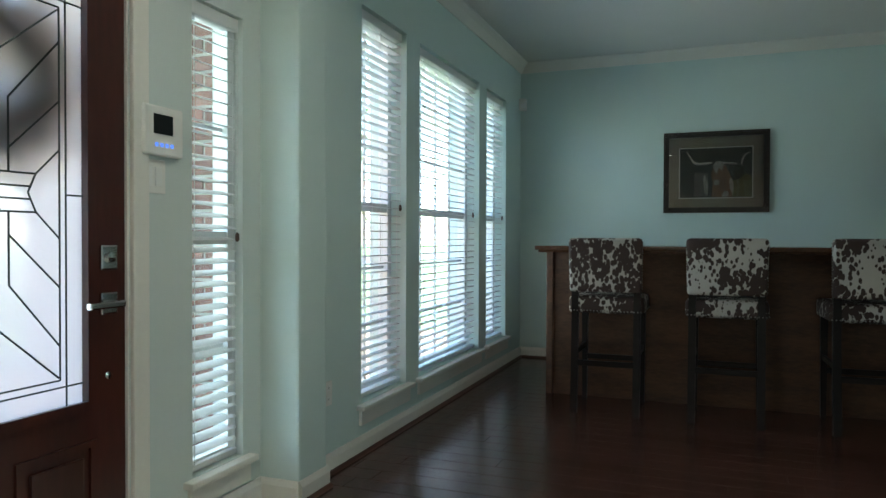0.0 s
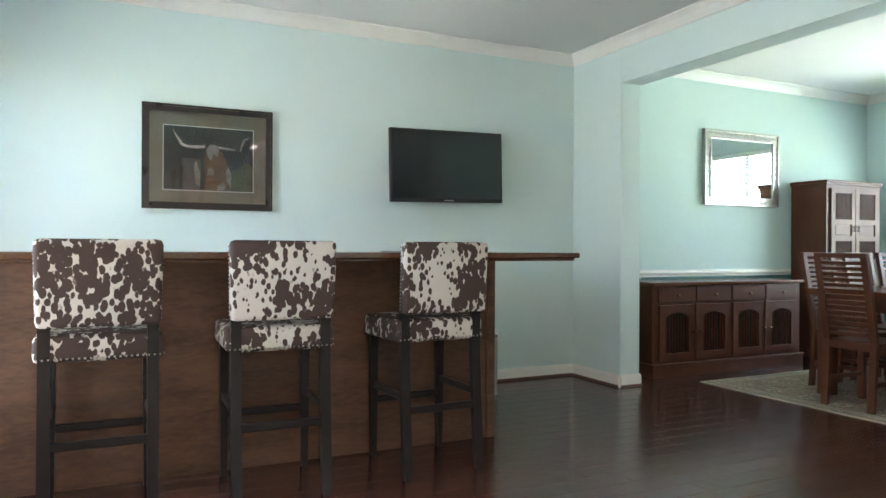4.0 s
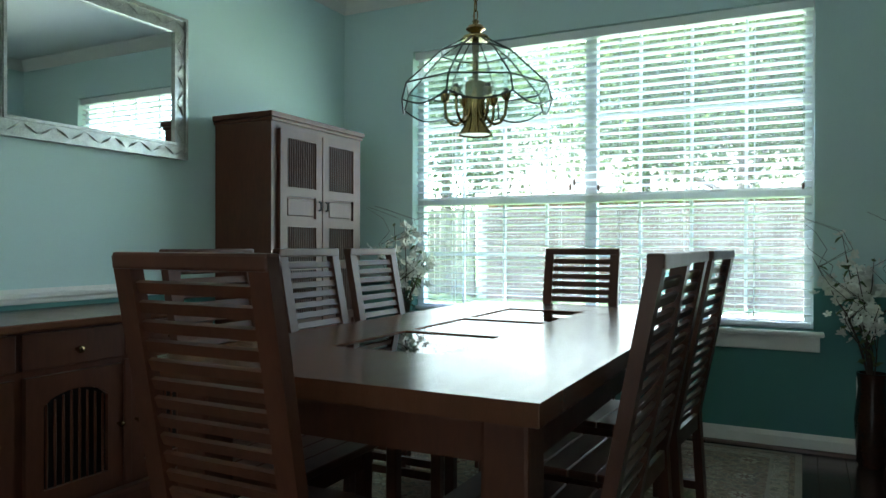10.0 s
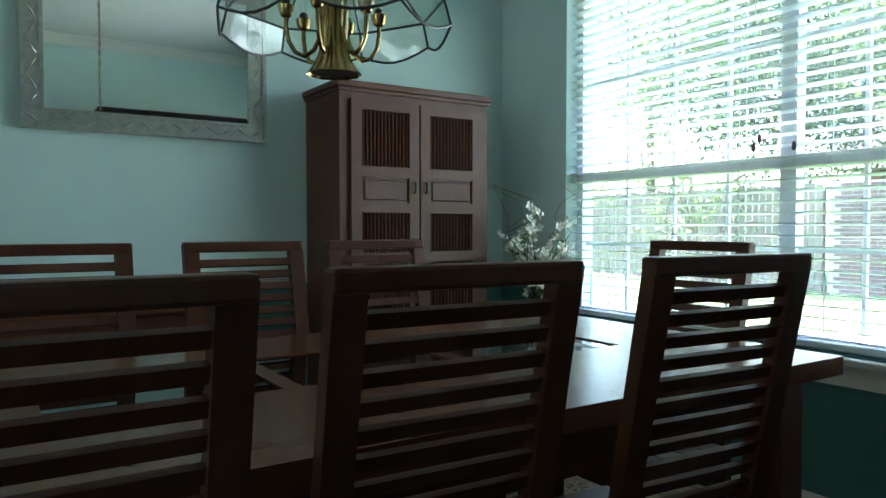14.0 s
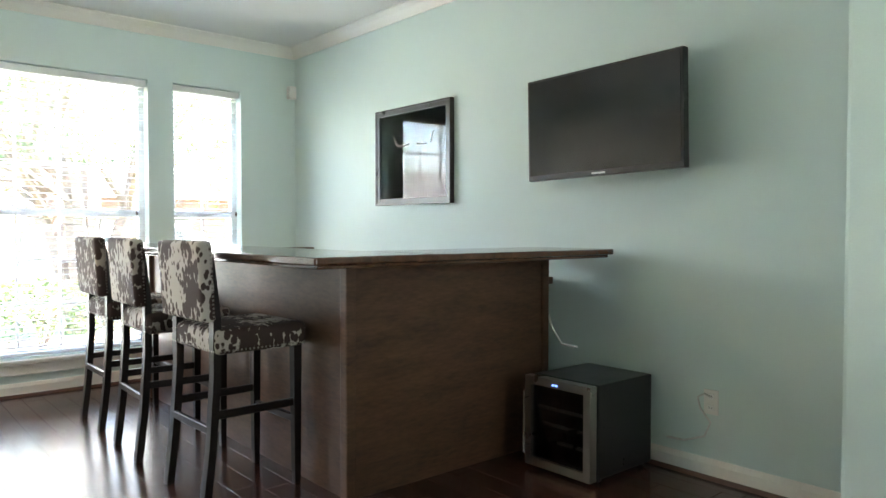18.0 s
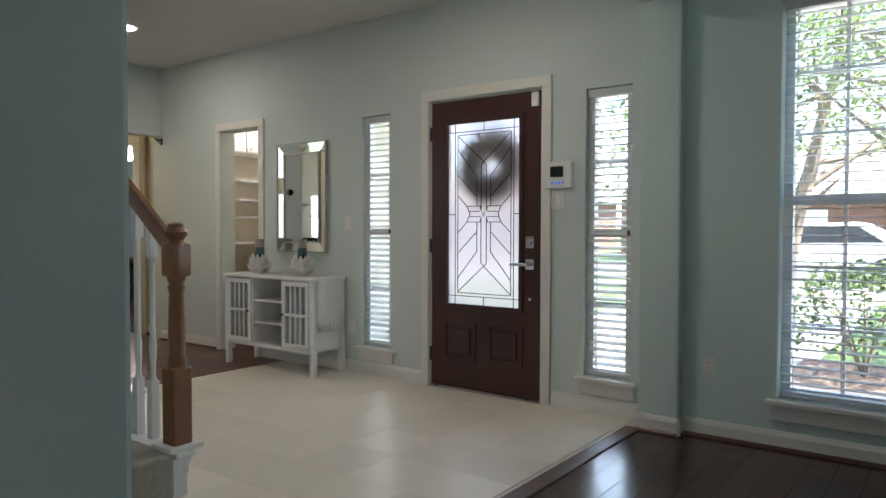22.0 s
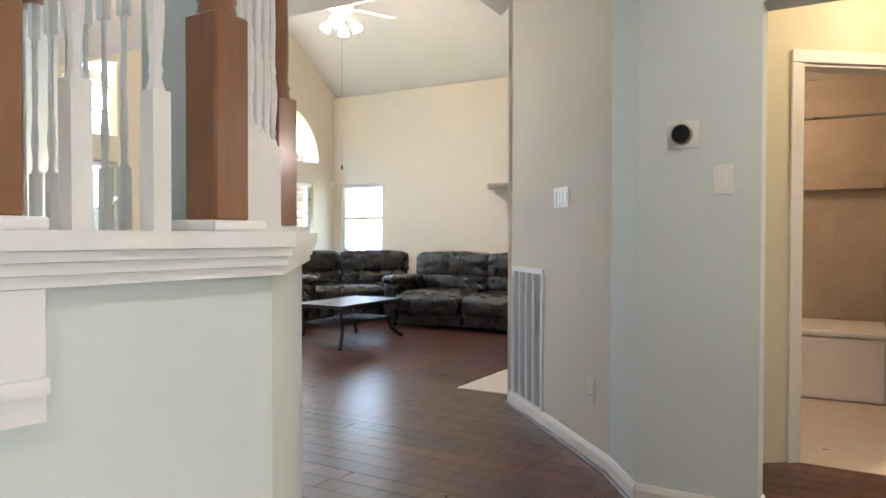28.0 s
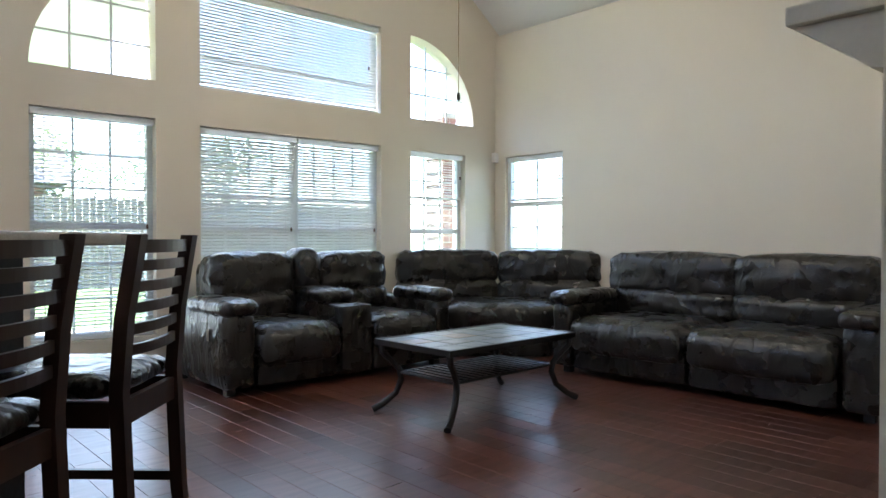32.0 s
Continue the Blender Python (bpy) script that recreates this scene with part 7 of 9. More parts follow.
for pts in ([(0.012, 0.012), (0.583, 0.012), (0.513, 0.082), (0.082, 0.082)], [(0.012, 0.903), (0.082, 0.833), (0.513, 0.833), (0.583, 0.903)], [(0.012, 0.012), (0.082, 0.082), (0.082, 0.833), (0.012, 0.903)], [(0.583, 0.012), (0.583, 0.903), (0.513, 0.833), (0.513, 0.082)]):
    bm = bmesh.new()
    prism(bm, pts, 0.008, 0.02, "y")
    cxm, czm = 0.2975, 0.4575
    for vv in bm.verts:
        if vv.co.y < 0.01 and (abs(vv.co.x - 0.082) < 0.001 or abs(vv.co.x - 0.513) < 0.001) and (abs(vv.co.z - 0.082) < 0.001 or abs(vv.co.z - 0.833) < 0.001):
            vv.co.y += 0.009
    part("bevelled_strip", bm, M_MIRROR, fm)
bm = bmesh.new()
t = bmesh.new()
frame_ring(t, 0.43, 0.75, 0.01, 0.004, 0.02)
join(bm, t, Matrix.Translation((0.0825, 0, 0.0825)))
part("inner_bead", bm, M_SILVER, fm)
bm = bmesh.new()
slab(bm, 0.092, 0.503, 0.014, 0.02, 0.092, 0.823)
part("mirror_glass", bm, M_MIRROR, fm, "clear mirror glass")

for x, y in ((-2.32, -0.97), (0.6, -1.2)):
    dl = thing("recessed_light", pose(x, y, H), "round recessed ceiling light, lit", "ceiling light", "recessed ceiling lights")
    bm = bmesh.new()
    lathe(bm, [(0.095, -0.006), (0.095, 0.0), (0.075, 0.0), (0.075, -0.004)], 24)
    part("trim_ring", bm, M_WHITE, dl)
    bm = bmesh.new()
    lathe(bm, [(0.070, -0.0085), (0.070, -0.0065)], 24)
    part("lens", bm, M_DOWNLIGHT, dl)

# closet behind the doorway beside the mirror
for nm, args in (("wall_closet_back", (-3.2, -1.5, 1.5, 1.6)), ("wall_closet_left", (-3.3, -3.2, 0.18, 1.6)), ("wall_closet_right", (-1.5, -1.4, 0.18, 1.6))):
    box(nm, *args, 0, 2.6, M_CREAM, kind="structure")
box("ceiling_closet", -3.3, -1.4, 0.18, 1.6, 2.45, 2.5, M_CEIL, kind="structure")
box("floor_closet", -3.3, -1.4, 0.1, 1.6, -0.06, -0.002, M_FLOOR, kind="structure")
cf = thing("door_frame", pose(0, 0, 0), "white painted casing round a narrow doorway", "door frame", kind="structure")
for x0, x1, z0, z1 in ((-2.54, -2.472, 0, 2.03), (-1.918, -1.85, 0, 2.03), (-2.54, -1.85, 2.032, 2.10)):
    bm = bmesh.new()
    soft_slab(bm, x0, x1, 0.012, 0.0295, z0, z1, 0.006)
    part("casing", bm, M_TRIM, cf)
clos = thing("closet_shelves", pose(-3.199, 0.22, 0), "white closet shelves on wall uprights, mostly empty", "shelves")
for z, y0, d in ((0.97, 0.02, 0.34), (1.24, 0.40, 0.24), (1.42, 0.40, 0.24), (1.62, 0.40, 0.24)):
    bm = bmesh.new()
    soft_slab(bm, 0.012, d, y0, 1.26, z, z + 0.02, 0.003, 1)
    part("shelf", bm, M_WHITE, clos)
for y in (0.24, 0.40, 0.82, 1.2):
    bm = bmesh.new()
    slab(bm, 0, 0.011, y, y + 0.025, 0.0, 1.90)
    part("upright", bm, M_WHITE, clos)
ccab = thing("closet_cabinet", pose(-3.199, 0.22, 1.91), "white wall cabinet with knobs above the closet shelves", "cabinet")
bm = bmesh.new()
slab(bm, 0, 0.30, 0.0, 1.26, 0.0, 0.53)
part("body", bm, M_WHITE, ccab)
for k in range(3):
    bm = bmesh.new()
    soft_slab(bm, 0.301, 0.32, 0.005 + 0.42 * k, 0.415 + 0.42 * k, 0.01, 0.52, 0.005, 1)
    d = part("door", bm, M_WHITE, ccab)
    bm = bmesh.new()
    ky = 0.05 + 0.42 * k if k % 2 else 0.37 + 0.42 * k
    tube(bm, [(0.321, ky, 0.05), (0.333, ky, 0.05), (0.345, ky, 0.05)], 0.012, 10, [0.5, 0.6, 1.0])
    part("knob", bm, M_STEEL, d)

# ---- hall, bathroom, bedroom ----
thermo = thing("thermostat", pose(-3.46, -1.69, 1.57, 0, 0, 90), "round black thermostat on a white square plate", "thermostat")
bm = bmesh.new()
soft_slab(bm, -0.065, 0.065, -0.006, 0, -0.055, 0.055, 0.003)
part("plate", bm, M_PLATE, thermo)
bm = bmesh.new()
lathe(bm, [(0.042, 0), (0.042, 0.024), (0.038, 0.028)], 24)
bm.transform(Matrix.Translation((0, -0.006, 0)) @ Matrix.Rotation(radians(90), 4, "X"))
part("dial", bm, M_STEEL, thermo)
bm = bmesh.new()
lathe(bm, [(0.037, 0), (0.036, 0.003), (0.002, 0.004)], 24)
bm.transform(Matrix.Translation((0, -0.0345, 0)) @ Matrix.Rotation(radians(90), 4, "X"))
part("dial_face", bm, M_SCREEN, thermo)
switch(pose(-3.46, -1.53, 1.38, 0, 0, 90), 1, True, "white single wall switch below the thermostat")
VENT = pose(-4.87, -3.143, 0, 0, 0, math.degrees(math.atan2(1.063, 1.11)))
switch(VENT @ pose(0.92, 0, 1.37), 4, True, "white four-gang wall switch on the angled wall")
outlet(VENT @ pose(1.33, 0, 0.37), "white wall outlet low on the angled wall")
vg = thing("return_air_vent", VENT @ pose(0.08, 0, 0.07), "tall white louvred return air vent near the floor", "vent")
bm = bmesh.new()
frame_ring(bm, 0.57, 0.88, 0.032, -0.012, 0)
part("frame", bm, M_WHITE, vg)
for k in range(1, 4):
    x = 0.032 + 0.506 * k / 4
    bm = bmesh.new()
    slab(bm, x - 0.011, x + 0.011, -0.0125, 0, 0.033, 0.847)
    part("mullion", bm, M_WHITE, vg)
bm = bmesh.new()
slab(bm, 0.033, 0.537, -0.0015, -0.0005, 0.033, 0.847)
part("backing", bm, M_BLACK, vg)
bm = bmesh.new()
slab(bm, 0.033, 0.537, -0.0056, 0.0056, -0.0012, 0.0012)
me = finish("louvre", bm, M_WHITE)
for k in range(57):
    piece("louvre", me, vg, 0, -0.0062, 0.042 + 0.0142 * k, -40)


def door_casing(m, w, h, label):
    c = thing("door_frame", m, label, "door frame", "door frames", kind="structure")
    for x0, x1, z0, z1 in ((-0.065, 0.0, 0, h), (w, w + 0.065, 0, h), (-0.065, w + 0.065, h + 0.001, h + 0.066)):
        bm = bmesh.new()
        soft_slab(bm, x0, x1, -0.018, -0.001, z0, z1, 0.005)
        part("casing", bm, M_TRIM, c)
    bm = bmesh.new()
    slab(bm, 0.0, 0.012, 0.0, 0.12, 0, h - 0.002)
    slab(bm, w - 0.012, w, 0.0, 0.12, 0, h - 0.002)
    slab(bm, 0.012, w - 0.012, 0.0, 0.12, h - 0.014, h - 0.002)
    part("jamb", bm, M_TRIM, c)
    return c


BATH = pose(-5.08, -0.76, 0, 0, 0, math.degrees(math.atan2(-0.84, 0.68)))
BED = pose(-4.0, 0.20, 0, 0, 0, math.degrees(math.atan2(-0.96, -1.08)))
# in these walls the room side is the left of the line, so the casings are turned round
door_casing(BATH @ pose(0.82, 0.12, 0, 0, 0, 180), 0.65, 2.03, "white casing round the bathroom doorway")
door_casing(BED @ pose(1.22, 0.12, 0, 0, 0, 180), 1.12, 2.03, "white casing round the bedroom doorway")
bdoor = thing("door_1", BED @ pose(1.205, -0.02, 0, 0, 0, -54), "white panelled bedroom door standing open", "door", kind="structure")
bm = bmesh.new()
slab(bm, 0, 0.76, 0, 0.035, 0.01, 2.01)
part("leaf", bm, M_TRIM, bdoor)
for x0 in (0.09, 0.42):
    for z0, z1 in ((0.2, 0.75), (0.85, 1.45), (1.55, 1.88)):
        bm = bmesh.new()
        soft_slab(bm, x0, x0 + 0.25, -0.006, 0.0, z0, z1, 0.005)
        soft_slab(bm, x0, x0 + 0.25, 0.035, 0.041, z0, z1, 0.005)
        part("panel", bm, M_TRIM, bdoor)
for z in (0.2, 1.0, 1.8):
    bm = bmesh.new()
    tube(bm, [(-0.004, 0.04, z - 0.045), (-0.004, 0.04, z + 0.045)], 0.007)
    part("hinge", bm, M_STEEL, bdoor)
knob(bdoor, 0.70, 0.95, 0.0, 0.026, M_STEEL)

# bathroom
bm = bmesh.new()
prism(bm, [(-6.9, -0.9), (-4.45, -0.9), (-4.45, -2.40), (-5.06, -2.97), (-6.9, -2.97)], 0.001, 0.004, "z")
solid("floor_bath", bm, material("bath_floor_tile", (0.55, 0.46, 0.37), 0.3, var=0.06), kind="structure")
box("wall_bath_far", -6.95, -6.85, -3.05, -0.85, 0, 2.5, M_BATHTILE, kind="structure")
box("wall_bath_south", -6.85, -5.08, -3.08, -3.02, 0, 2.5, M_BATHTILE, kind="structure")
box("wall_bath_north", -6.85, -5.16, -0.87, -0.80, 0, 2.5, M_BATHTILE, kind="structure")
bm = bmesh.new()
prism(bm, [(-6.95, -0.8), (-4.45, -0.8), (-4.45, -2.40), (-5.06, -2.97), (-6.95, -3.08)], 2.40, 2.45, "z")
solid("ceiling_bath", bm, M_CEIL, kind="structure")
tub = thing("bathtub", pose(-6.84, -3.0, 0.004), "white built-in bathtub against tiled walls", "bathtub")
bm = bmesh.new()
soft_slab(bm, 0.0, 0.78, 0, 2.1, 0, 0.45, 0.03, 3)
part("apron", bm, M_CERAMIC, tub)
bm = bmesh.new()
soft_slab(bm, 0.0, 0.80, 0, 2.1, 0.451, 0.49, 0.012, 3)
part("rim", bm, M_CERAMIC, tub)
bm = bmesh.new()
tube(bm, [(-6.05, -3.0, 1.98), (-6.05, -0.9, 1.98)], 0.012)
solid("shower_rail", bm, M_STEEL, "steel shower curtain rail over the tub", "rail")
sh = thing("tiled_niche", pose(-6.845, -2.0, 1.12), "recessed shower niche with pale mosaic tile and a shelf above", "niche")
bm = bmesh.new()
slab(bm, 0.0, 0.02, 0, 0.36, 0.0, 0.33)
part("mosaic", bm, material("mosaic", (0.55, 0.50, 0.42), 0.3, var=0.3, scale=25), sh)
bm = bmesh.new()
slab(bm, 0.0, 0.08, -1.0, 1.08, 0.40, 0.47)
part("ledge", bm, M_BATHTILE, sh)

# bedroom
box("floor_bedroom", -8.9, -3.7, 0.2, 3.3, -0.06, -0.004, M_FLOOR, kind="structure")
wall("wall_bedroom_window", pose(-8.8, -0.75, 0, 0, 0, 90), 4.0, 0, 2.5, 0.12, [(1.42, 2.60, 0.95, 2.05)], M_BLUE)
box("wall_bedroom_north", -8.8, -3.7, 3.25, 3.35, 0, 2.5, M_BLUE, kind="structure")
box("wall_bedroom_south", -8.8, -5.15, -0.79, -0.70, 0, 2.5, M_BLUE, kind="structure")
box("wall_bedroom_east", -3.75, -3.66, 0.30, 3.25, 0, 2.5, M_BLUE, kind="structure")
box("ceiling_bedroom", -8.9, -3.66, -0.8, 3.35, 2.5, 2.55, M_CEIL, kind="structure")
window(pose(-8.8, 0.67, 0, 0, 0, 90), 1.18, 0.95, 2.05, 0.12, "white bedroom window with a half-drawn blind", 3, (2, 2), sill=True, name="window_11")
blinds(pose(-8.8, 0.67, 0, 0, 0, 90), 1.18, 1.35, 2.05, 0.04, "white blind drawn half down in the bedroom window", tilt=32, pitch=0.04)


# ---- leather seating ----
def cushion(bm, x0, x1, y0, y1, z0, z1, r=0.07, puff=0.02, seed=0, crease=0.006):
    """A soft block: rounded, swollen in the middle and slightly wrinkled."""
    t = bmesh.new()
    slab(t, x0, x1, y0, y1, z0, z1)
    bmesh.ops.subdivide_edges(t, edges=t.edges[:], cuts=11, use_grid_fill=True)
    c = Vector(((x0 + x1) / 2, (y0 + y1) / 2, (z0 + z1) / 2))
    hx, hy, hz = abs(x1 - x0) / 2, abs(y1 - y0) / 2, abs(z1 - z0) / 2
    r = min(r, hx * 0.95, hy * 0.95, hz * 0.95)
    for v in t.verts:
        p = v.co - c
        q = Vector((max(-hx + r, min(hx - r, p.x)), max(-hy + r, min(hy - r, p.y)), max(-hz + r, min(hz - r, p.z))))
        d = p - q
        n = d.normalized() if d.length > 1e-6 else Vector((0, 0, 0))
        f = (1 - (p.x / hx) ** 2) * (1 - (p.y / hy) ** 2) + (1 - (p.x / hx) ** 2) * (1 - (p.z / hz) ** 2) + (1 - (p.y / hy) ** 2) * (1 - (p.z / hz) ** 2)
        w = noise.noise(Vector((v.co.x * 9 + seed, v.co.y * 9, v.co.z * 14)))
        v.co = c + q + n * (r + puff * max(0, f) * 0.6 + crease * w)
    join(bm, t)


def recliner_unit(parent, x0, w, depth, seed=0, left=0.0):
    """One reclining seat of a sectional: base, seat, foot flap, two-part back. The back is at y = depth."""
    bm = bmesh.new()
    cushion(bm, x0 + 0.01, x0 + w - 0.01, 0.02, depth - 0.15, 0.05, 0.26, 0.03, 0.0, seed)
    u = part("base", bm, M_LEATHER, parent, smooth=True)
    bm = bmesh.new()
    cushion(bm, x0 + 0.005, x0 + w - 0.005, -0.04, depth - 0.35, 0.24, 0.455, 0.085, 0.03, seed + 3, 0.012)
    part("seat_cushion", bm, M_LEATHER, parent, smooth=True)
    bm = bmesh.new()
    cushion(bm, x0 + 0.03, x0 + w - 0.03, -0.055, 0.06, 0.20, 0.42, 0.05, 0.02, seed + 4)
    part("footrest", bm, M_LEATHER, parent, smooth=True)
    for z0, z1, dy in ((0.42, 0.64, 0.0), (0.59, 0.925, 0.03)):
        bm = bmesh.new()
        cushion(bm, x0 - left - 0.004, x0 + w + 0.004, depth - 0.42 + dy, depth - 0.12 + dy, z0, z1, 0.065, 0.03, seed + z0 * 7, 0.019)
        part("back_cushion", bm, M_LEATHER, parent, smooth=True)
    bm = bmesh.new()
    cushion(bm, x0, x0 + w, depth - 0.20, depth, 0.05, 0.86, 0.05, 0.0, seed)
    part("back_shell", bm, M_LEATHER, parent, smooth=True)


def sofa_arm(parent, x0, w, depth, seed=1):
    bm = bmesh.new()
    cushion(bm, x0, x0 + w, 0.0, depth - 0.12, 0.05, 0.56, 0.05, 0.0, seed)
    part("arm", bm, M_LEATHER, parent, smooth=True)
    bm = bmesh.new()
    cushion(bm, x0 - 0.015, x0 + w + 0.015, -0.03, depth - 0.40, 0.53, 0.64, 0.05, 0.01, seed + 2)
    part("arm_pad", bm, M_LEATHER, parent, smooth=True)


# along the window wall: y runs towards the wall
so = thing("leather_sectional", pose(-5.38, -7.02, 0, 0, 0, 180), "dark brown leather reclining sectional sofa with a console, along the windows", "sofa", "sectional sofa pieces")
sofa_arm(so, 0.0, 0.22, 1.05, 2)
recliner_unit(so, 0.22, 0.66, 1.05, seed=11)
bm = bmesh.new()
cushion(bm, 0.885, 1.165, 0.0, 0.80, 0.05, 0.56, 0.03, 0.0, 5)
part("console_box", bm, M_LEATHER, so, smooth=True)
bm = bmesh.new()
cushion(bm, 0.88, 1.17, 0.25, 0.82, 0.55, 0.66, 0.045, 0.02, 8)
part("console_pad", bm, M_LEATHER, so, smooth=True)
bm = bmesh.new()
cushion(bm, 0.90, 1.15, 0.66, 0.95, 0.60, 0.955, 0.09, 0.03, 9)
part("console_back", bm, M_LEATHER, so, smooth=True)
recliner_unit(so, 1.17, 0.62, 1.05, seed=23)
sofa_arm(so, 1.795, 0.16, 1.0, 6)
bm = bmesh.new()
slab(bm, -0.012, 0.0, 0.24, 0.275, 0.36, 0.44)
part("recline_lever", bm, M_CHROME, so)
for x in (0.05, 1.85):
    for y in (0.1, 0.9):
        bm = bmesh.new()
        slab(bm, x, x + 0.06, y, y + 0.06, 0, 0.055)
        part("foot", bm, M_BLACK, so)
# the corner wedge
wd = thing("leather_corner_sofa", pose(-8.42, -7.52, 0, 0, 0, 137), "dark brown leather corner section of the sectional sofa", "sofa", "sectional sofa pieces")
for s in (-1, 1):
    for z0, z1, dy in ((0.42, 0.64, 0.0), (0.59, 0.92, 0.04)):
        bm = bmesh.new()
        t = bmesh.new()
        cushion(t, -0.50, 0.50, 0.0, 0.28, z0, z1, 0.065, 0.03, 31 + s + z0, 0.019)
        join(bm, t, Matrix.Translation((s * 0.485, -0.02 + dy, 0)) @ Matrix.Rotation(radians(-s * 12), 4, "Z"))
        part("back_cushion", bm, M_LEATHER, wd, smooth=True)
bm = bmesh.new()
cushion(bm, -0.80, 0.80, -0.80, 0.05, 0.24, 0.47, 0.08, 0.03, 37)
for v in bm.verts:
    if v.co.y < -0.3:
        v.co.x *= 0.62
part("seat_cushion", bm, M_LEATHER, wd, smooth=True)
bm = bmesh.new()
cushion(bm, -0.70, 0.70, -0.72, 0.10, 0.0, 0.26, 0.03, 0.0, 38)
for v in bm.verts:
    if v.co.y < -0.3:
        v.co.x *= 0.6
part("base", bm, M_LEATHER, wd, smooth=True)
# along the side wall
s2 = thing("leather_recliner_sofa", pose(-7.72, -6.28, 0, 0, 0, 92), "dark brown leather two-seat reclining sofa with stitched seats", "sofa", "sectional sofa pieces")
sofa_arm(s2, 0.0, 0.18, 1.12, 41)
recliner_unit(s2, 0.18, 0.94, 1.12, seed=43, left=0.13)
recliner_unit(s2, 1.12, 0.94, 1.12, seed=57)
sofa_arm(s2, 2.06, 0.22, 1.12, 47)
for x in (0.05, 2.16):
    for y in (0.1, 0.95):
        bm = bmesh.new()
        slab(bm, x, x + 0.06, y, y + 0.06, 0, 0.055)
        part("foot", bm, M_BLACK, s2)
# ceiling fan in the bedroom
bfan = thing("ceiling_fan", pose(-6.2, 1.2, 0), "white bedroom ceiling fan with one lit globe", "ceiling fan")
bm = bmesh.new()
lathe(bm, [(0.07, 2.498), (0.07, 2.48), (0.03, 2.45), (0.014, 2.44), (0.014, 2.36)], 18)
part("down_rod", bm, M_WHITE, bfan, smooth=True)
bm = bmesh.new()
lathe(bm, [(0.03, 2.36), (0.10, 2.345), (0.115, 2.31), (0.11, 2.25), (0.07, 2.22), (0.05, 2.19)], 24)
part("motor", bm, M_WHITE, bfan, smooth=True)
for k in range(5):
    a = radians(20 + 72 * k)
    ca, sa = math.cos(a), math.sin(a)
    bm = bmesh.new()
    prism(bm, [(0.105 * ca - 0.03 * sa, 0.105 * sa + 0.03 * ca), (0.105 * ca + 0.03 * sa, 0.105 * sa - 0.03 * ca), (0.30 * ca + 0.065 * sa, 0.30 * sa - 0.065 * ca), (0.60 * ca + 0.065 * sa, 0.60 * sa - 0.065 * ca), (0.64 * ca, 0.64 * sa), (0.60 * ca - 0.065 * sa, 0.60 * sa + 0.065 * ca), (0.30 * ca - 0.065 * sa, 0.30 * sa + 0.065 * ca)], 2.278, 2.286, "z")
    part("blade", bm, M_FANWHITE, bfan)
bm = bmesh.new()
lathe(bm, [(0.05, 2.188), (0.085, 2.16), (0.095, 2.12), (0.075, 2.08), (0.03, 2.06), (0.004, 2.056)], 20)
part("globe", bm, M_FROST, bfan, "lit frosted globe", smooth=True)
# sofa in the bedroom
s3 = thing("leather_loveseat", pose(-8.0, 2.3, 0, 0, 0, 90), "dark leather sofa with nailhead trim under the bedroom window", "sofa")
s3.matrix_basis = pose(-7.75, 0.15, 0, 0, 0, 90)
sofa_arm(s3, 0.0, 0.22, 0.9, 61)
for k in range(3):
    x0 = 0.23 + 0.62 * k
    bm = bmesh.new()
    cushion(bm, x0, x0 + 0.61, 0.0, 0.6, 0.28, 0.47, 0.06, 0.02, 63 + k)
    part("seat_cushion", bm, M_LEATHER, s3, smooth=True)
    bm = bmesh.new()
    cushion(bm, x0, x0 + 0.61, 0.52, 0.82, 0.42, 0.90, 0.10, 0.04, 66 + k)
    part("back_cushion", bm, M_LEATHER, s3, smooth=True)
bm = bmesh.new()
slab(bm, 0.05, 2.2, 0.05, 0.85, 0.0, 0.29)
part("base", bm, M_LEATHER, s3)
sofa_arm(s3, 2.10, 0.22, 0.9, 69)
bm = bmesh.new()
for k in range(26):
    soft_slab(bm, 0.03, 0.042, -0.034, -0.028, 0.06 + 0.02 * k, 0.072 + 0.02 * k, 0.002, 1)
    soft_slab(bm, 0.178, 0.19, -0.034, -0.028, 0.06 + 0.02 * k, 0.072 + 0.02 * k, 0.002, 1)
tagged(part("nailheads", bm, M_NAIL, s3), kind="stuff")

# coffee table
ct = thing("coffee_table", pose(-6.52, -5.87, 0, 0, 0, 2), "wrought-iron coffee table with a slate tile top and a slatted shelf", "coffee table")
bm = bmesh.new()
slab(bm, -0.56, 0.56, -0.32, 0.32, 0.405, 0.428)
t = bmesh.new()
frame_ring(t, 1.14, 0.66, 0.025, 0.0, 0.03)
join(bm, t, Matrix.Translation((-0.57, -0.33, 0.442)) @ Matrix.Rotation(radians(-90), 4, "X"))
part("top_frame", bm, M_IRON, ct)
rnd = random.Random(3)
for i in range(6):
    for j in range(4):
        bm = bmesh.new()
        x, y = -0.545 + i * 0.1817, -0.305 + j * 0.1525
        soft_slab(bm, x + 0.002, x + 0.1797, y + 0.002, y + 0.1505, 0.4285, 0.440 + rnd.uniform(-0.001, 0.001), 0.003, 1)
        part("tile", bm, M_SLATE[rnd.randrange(4)], ct)
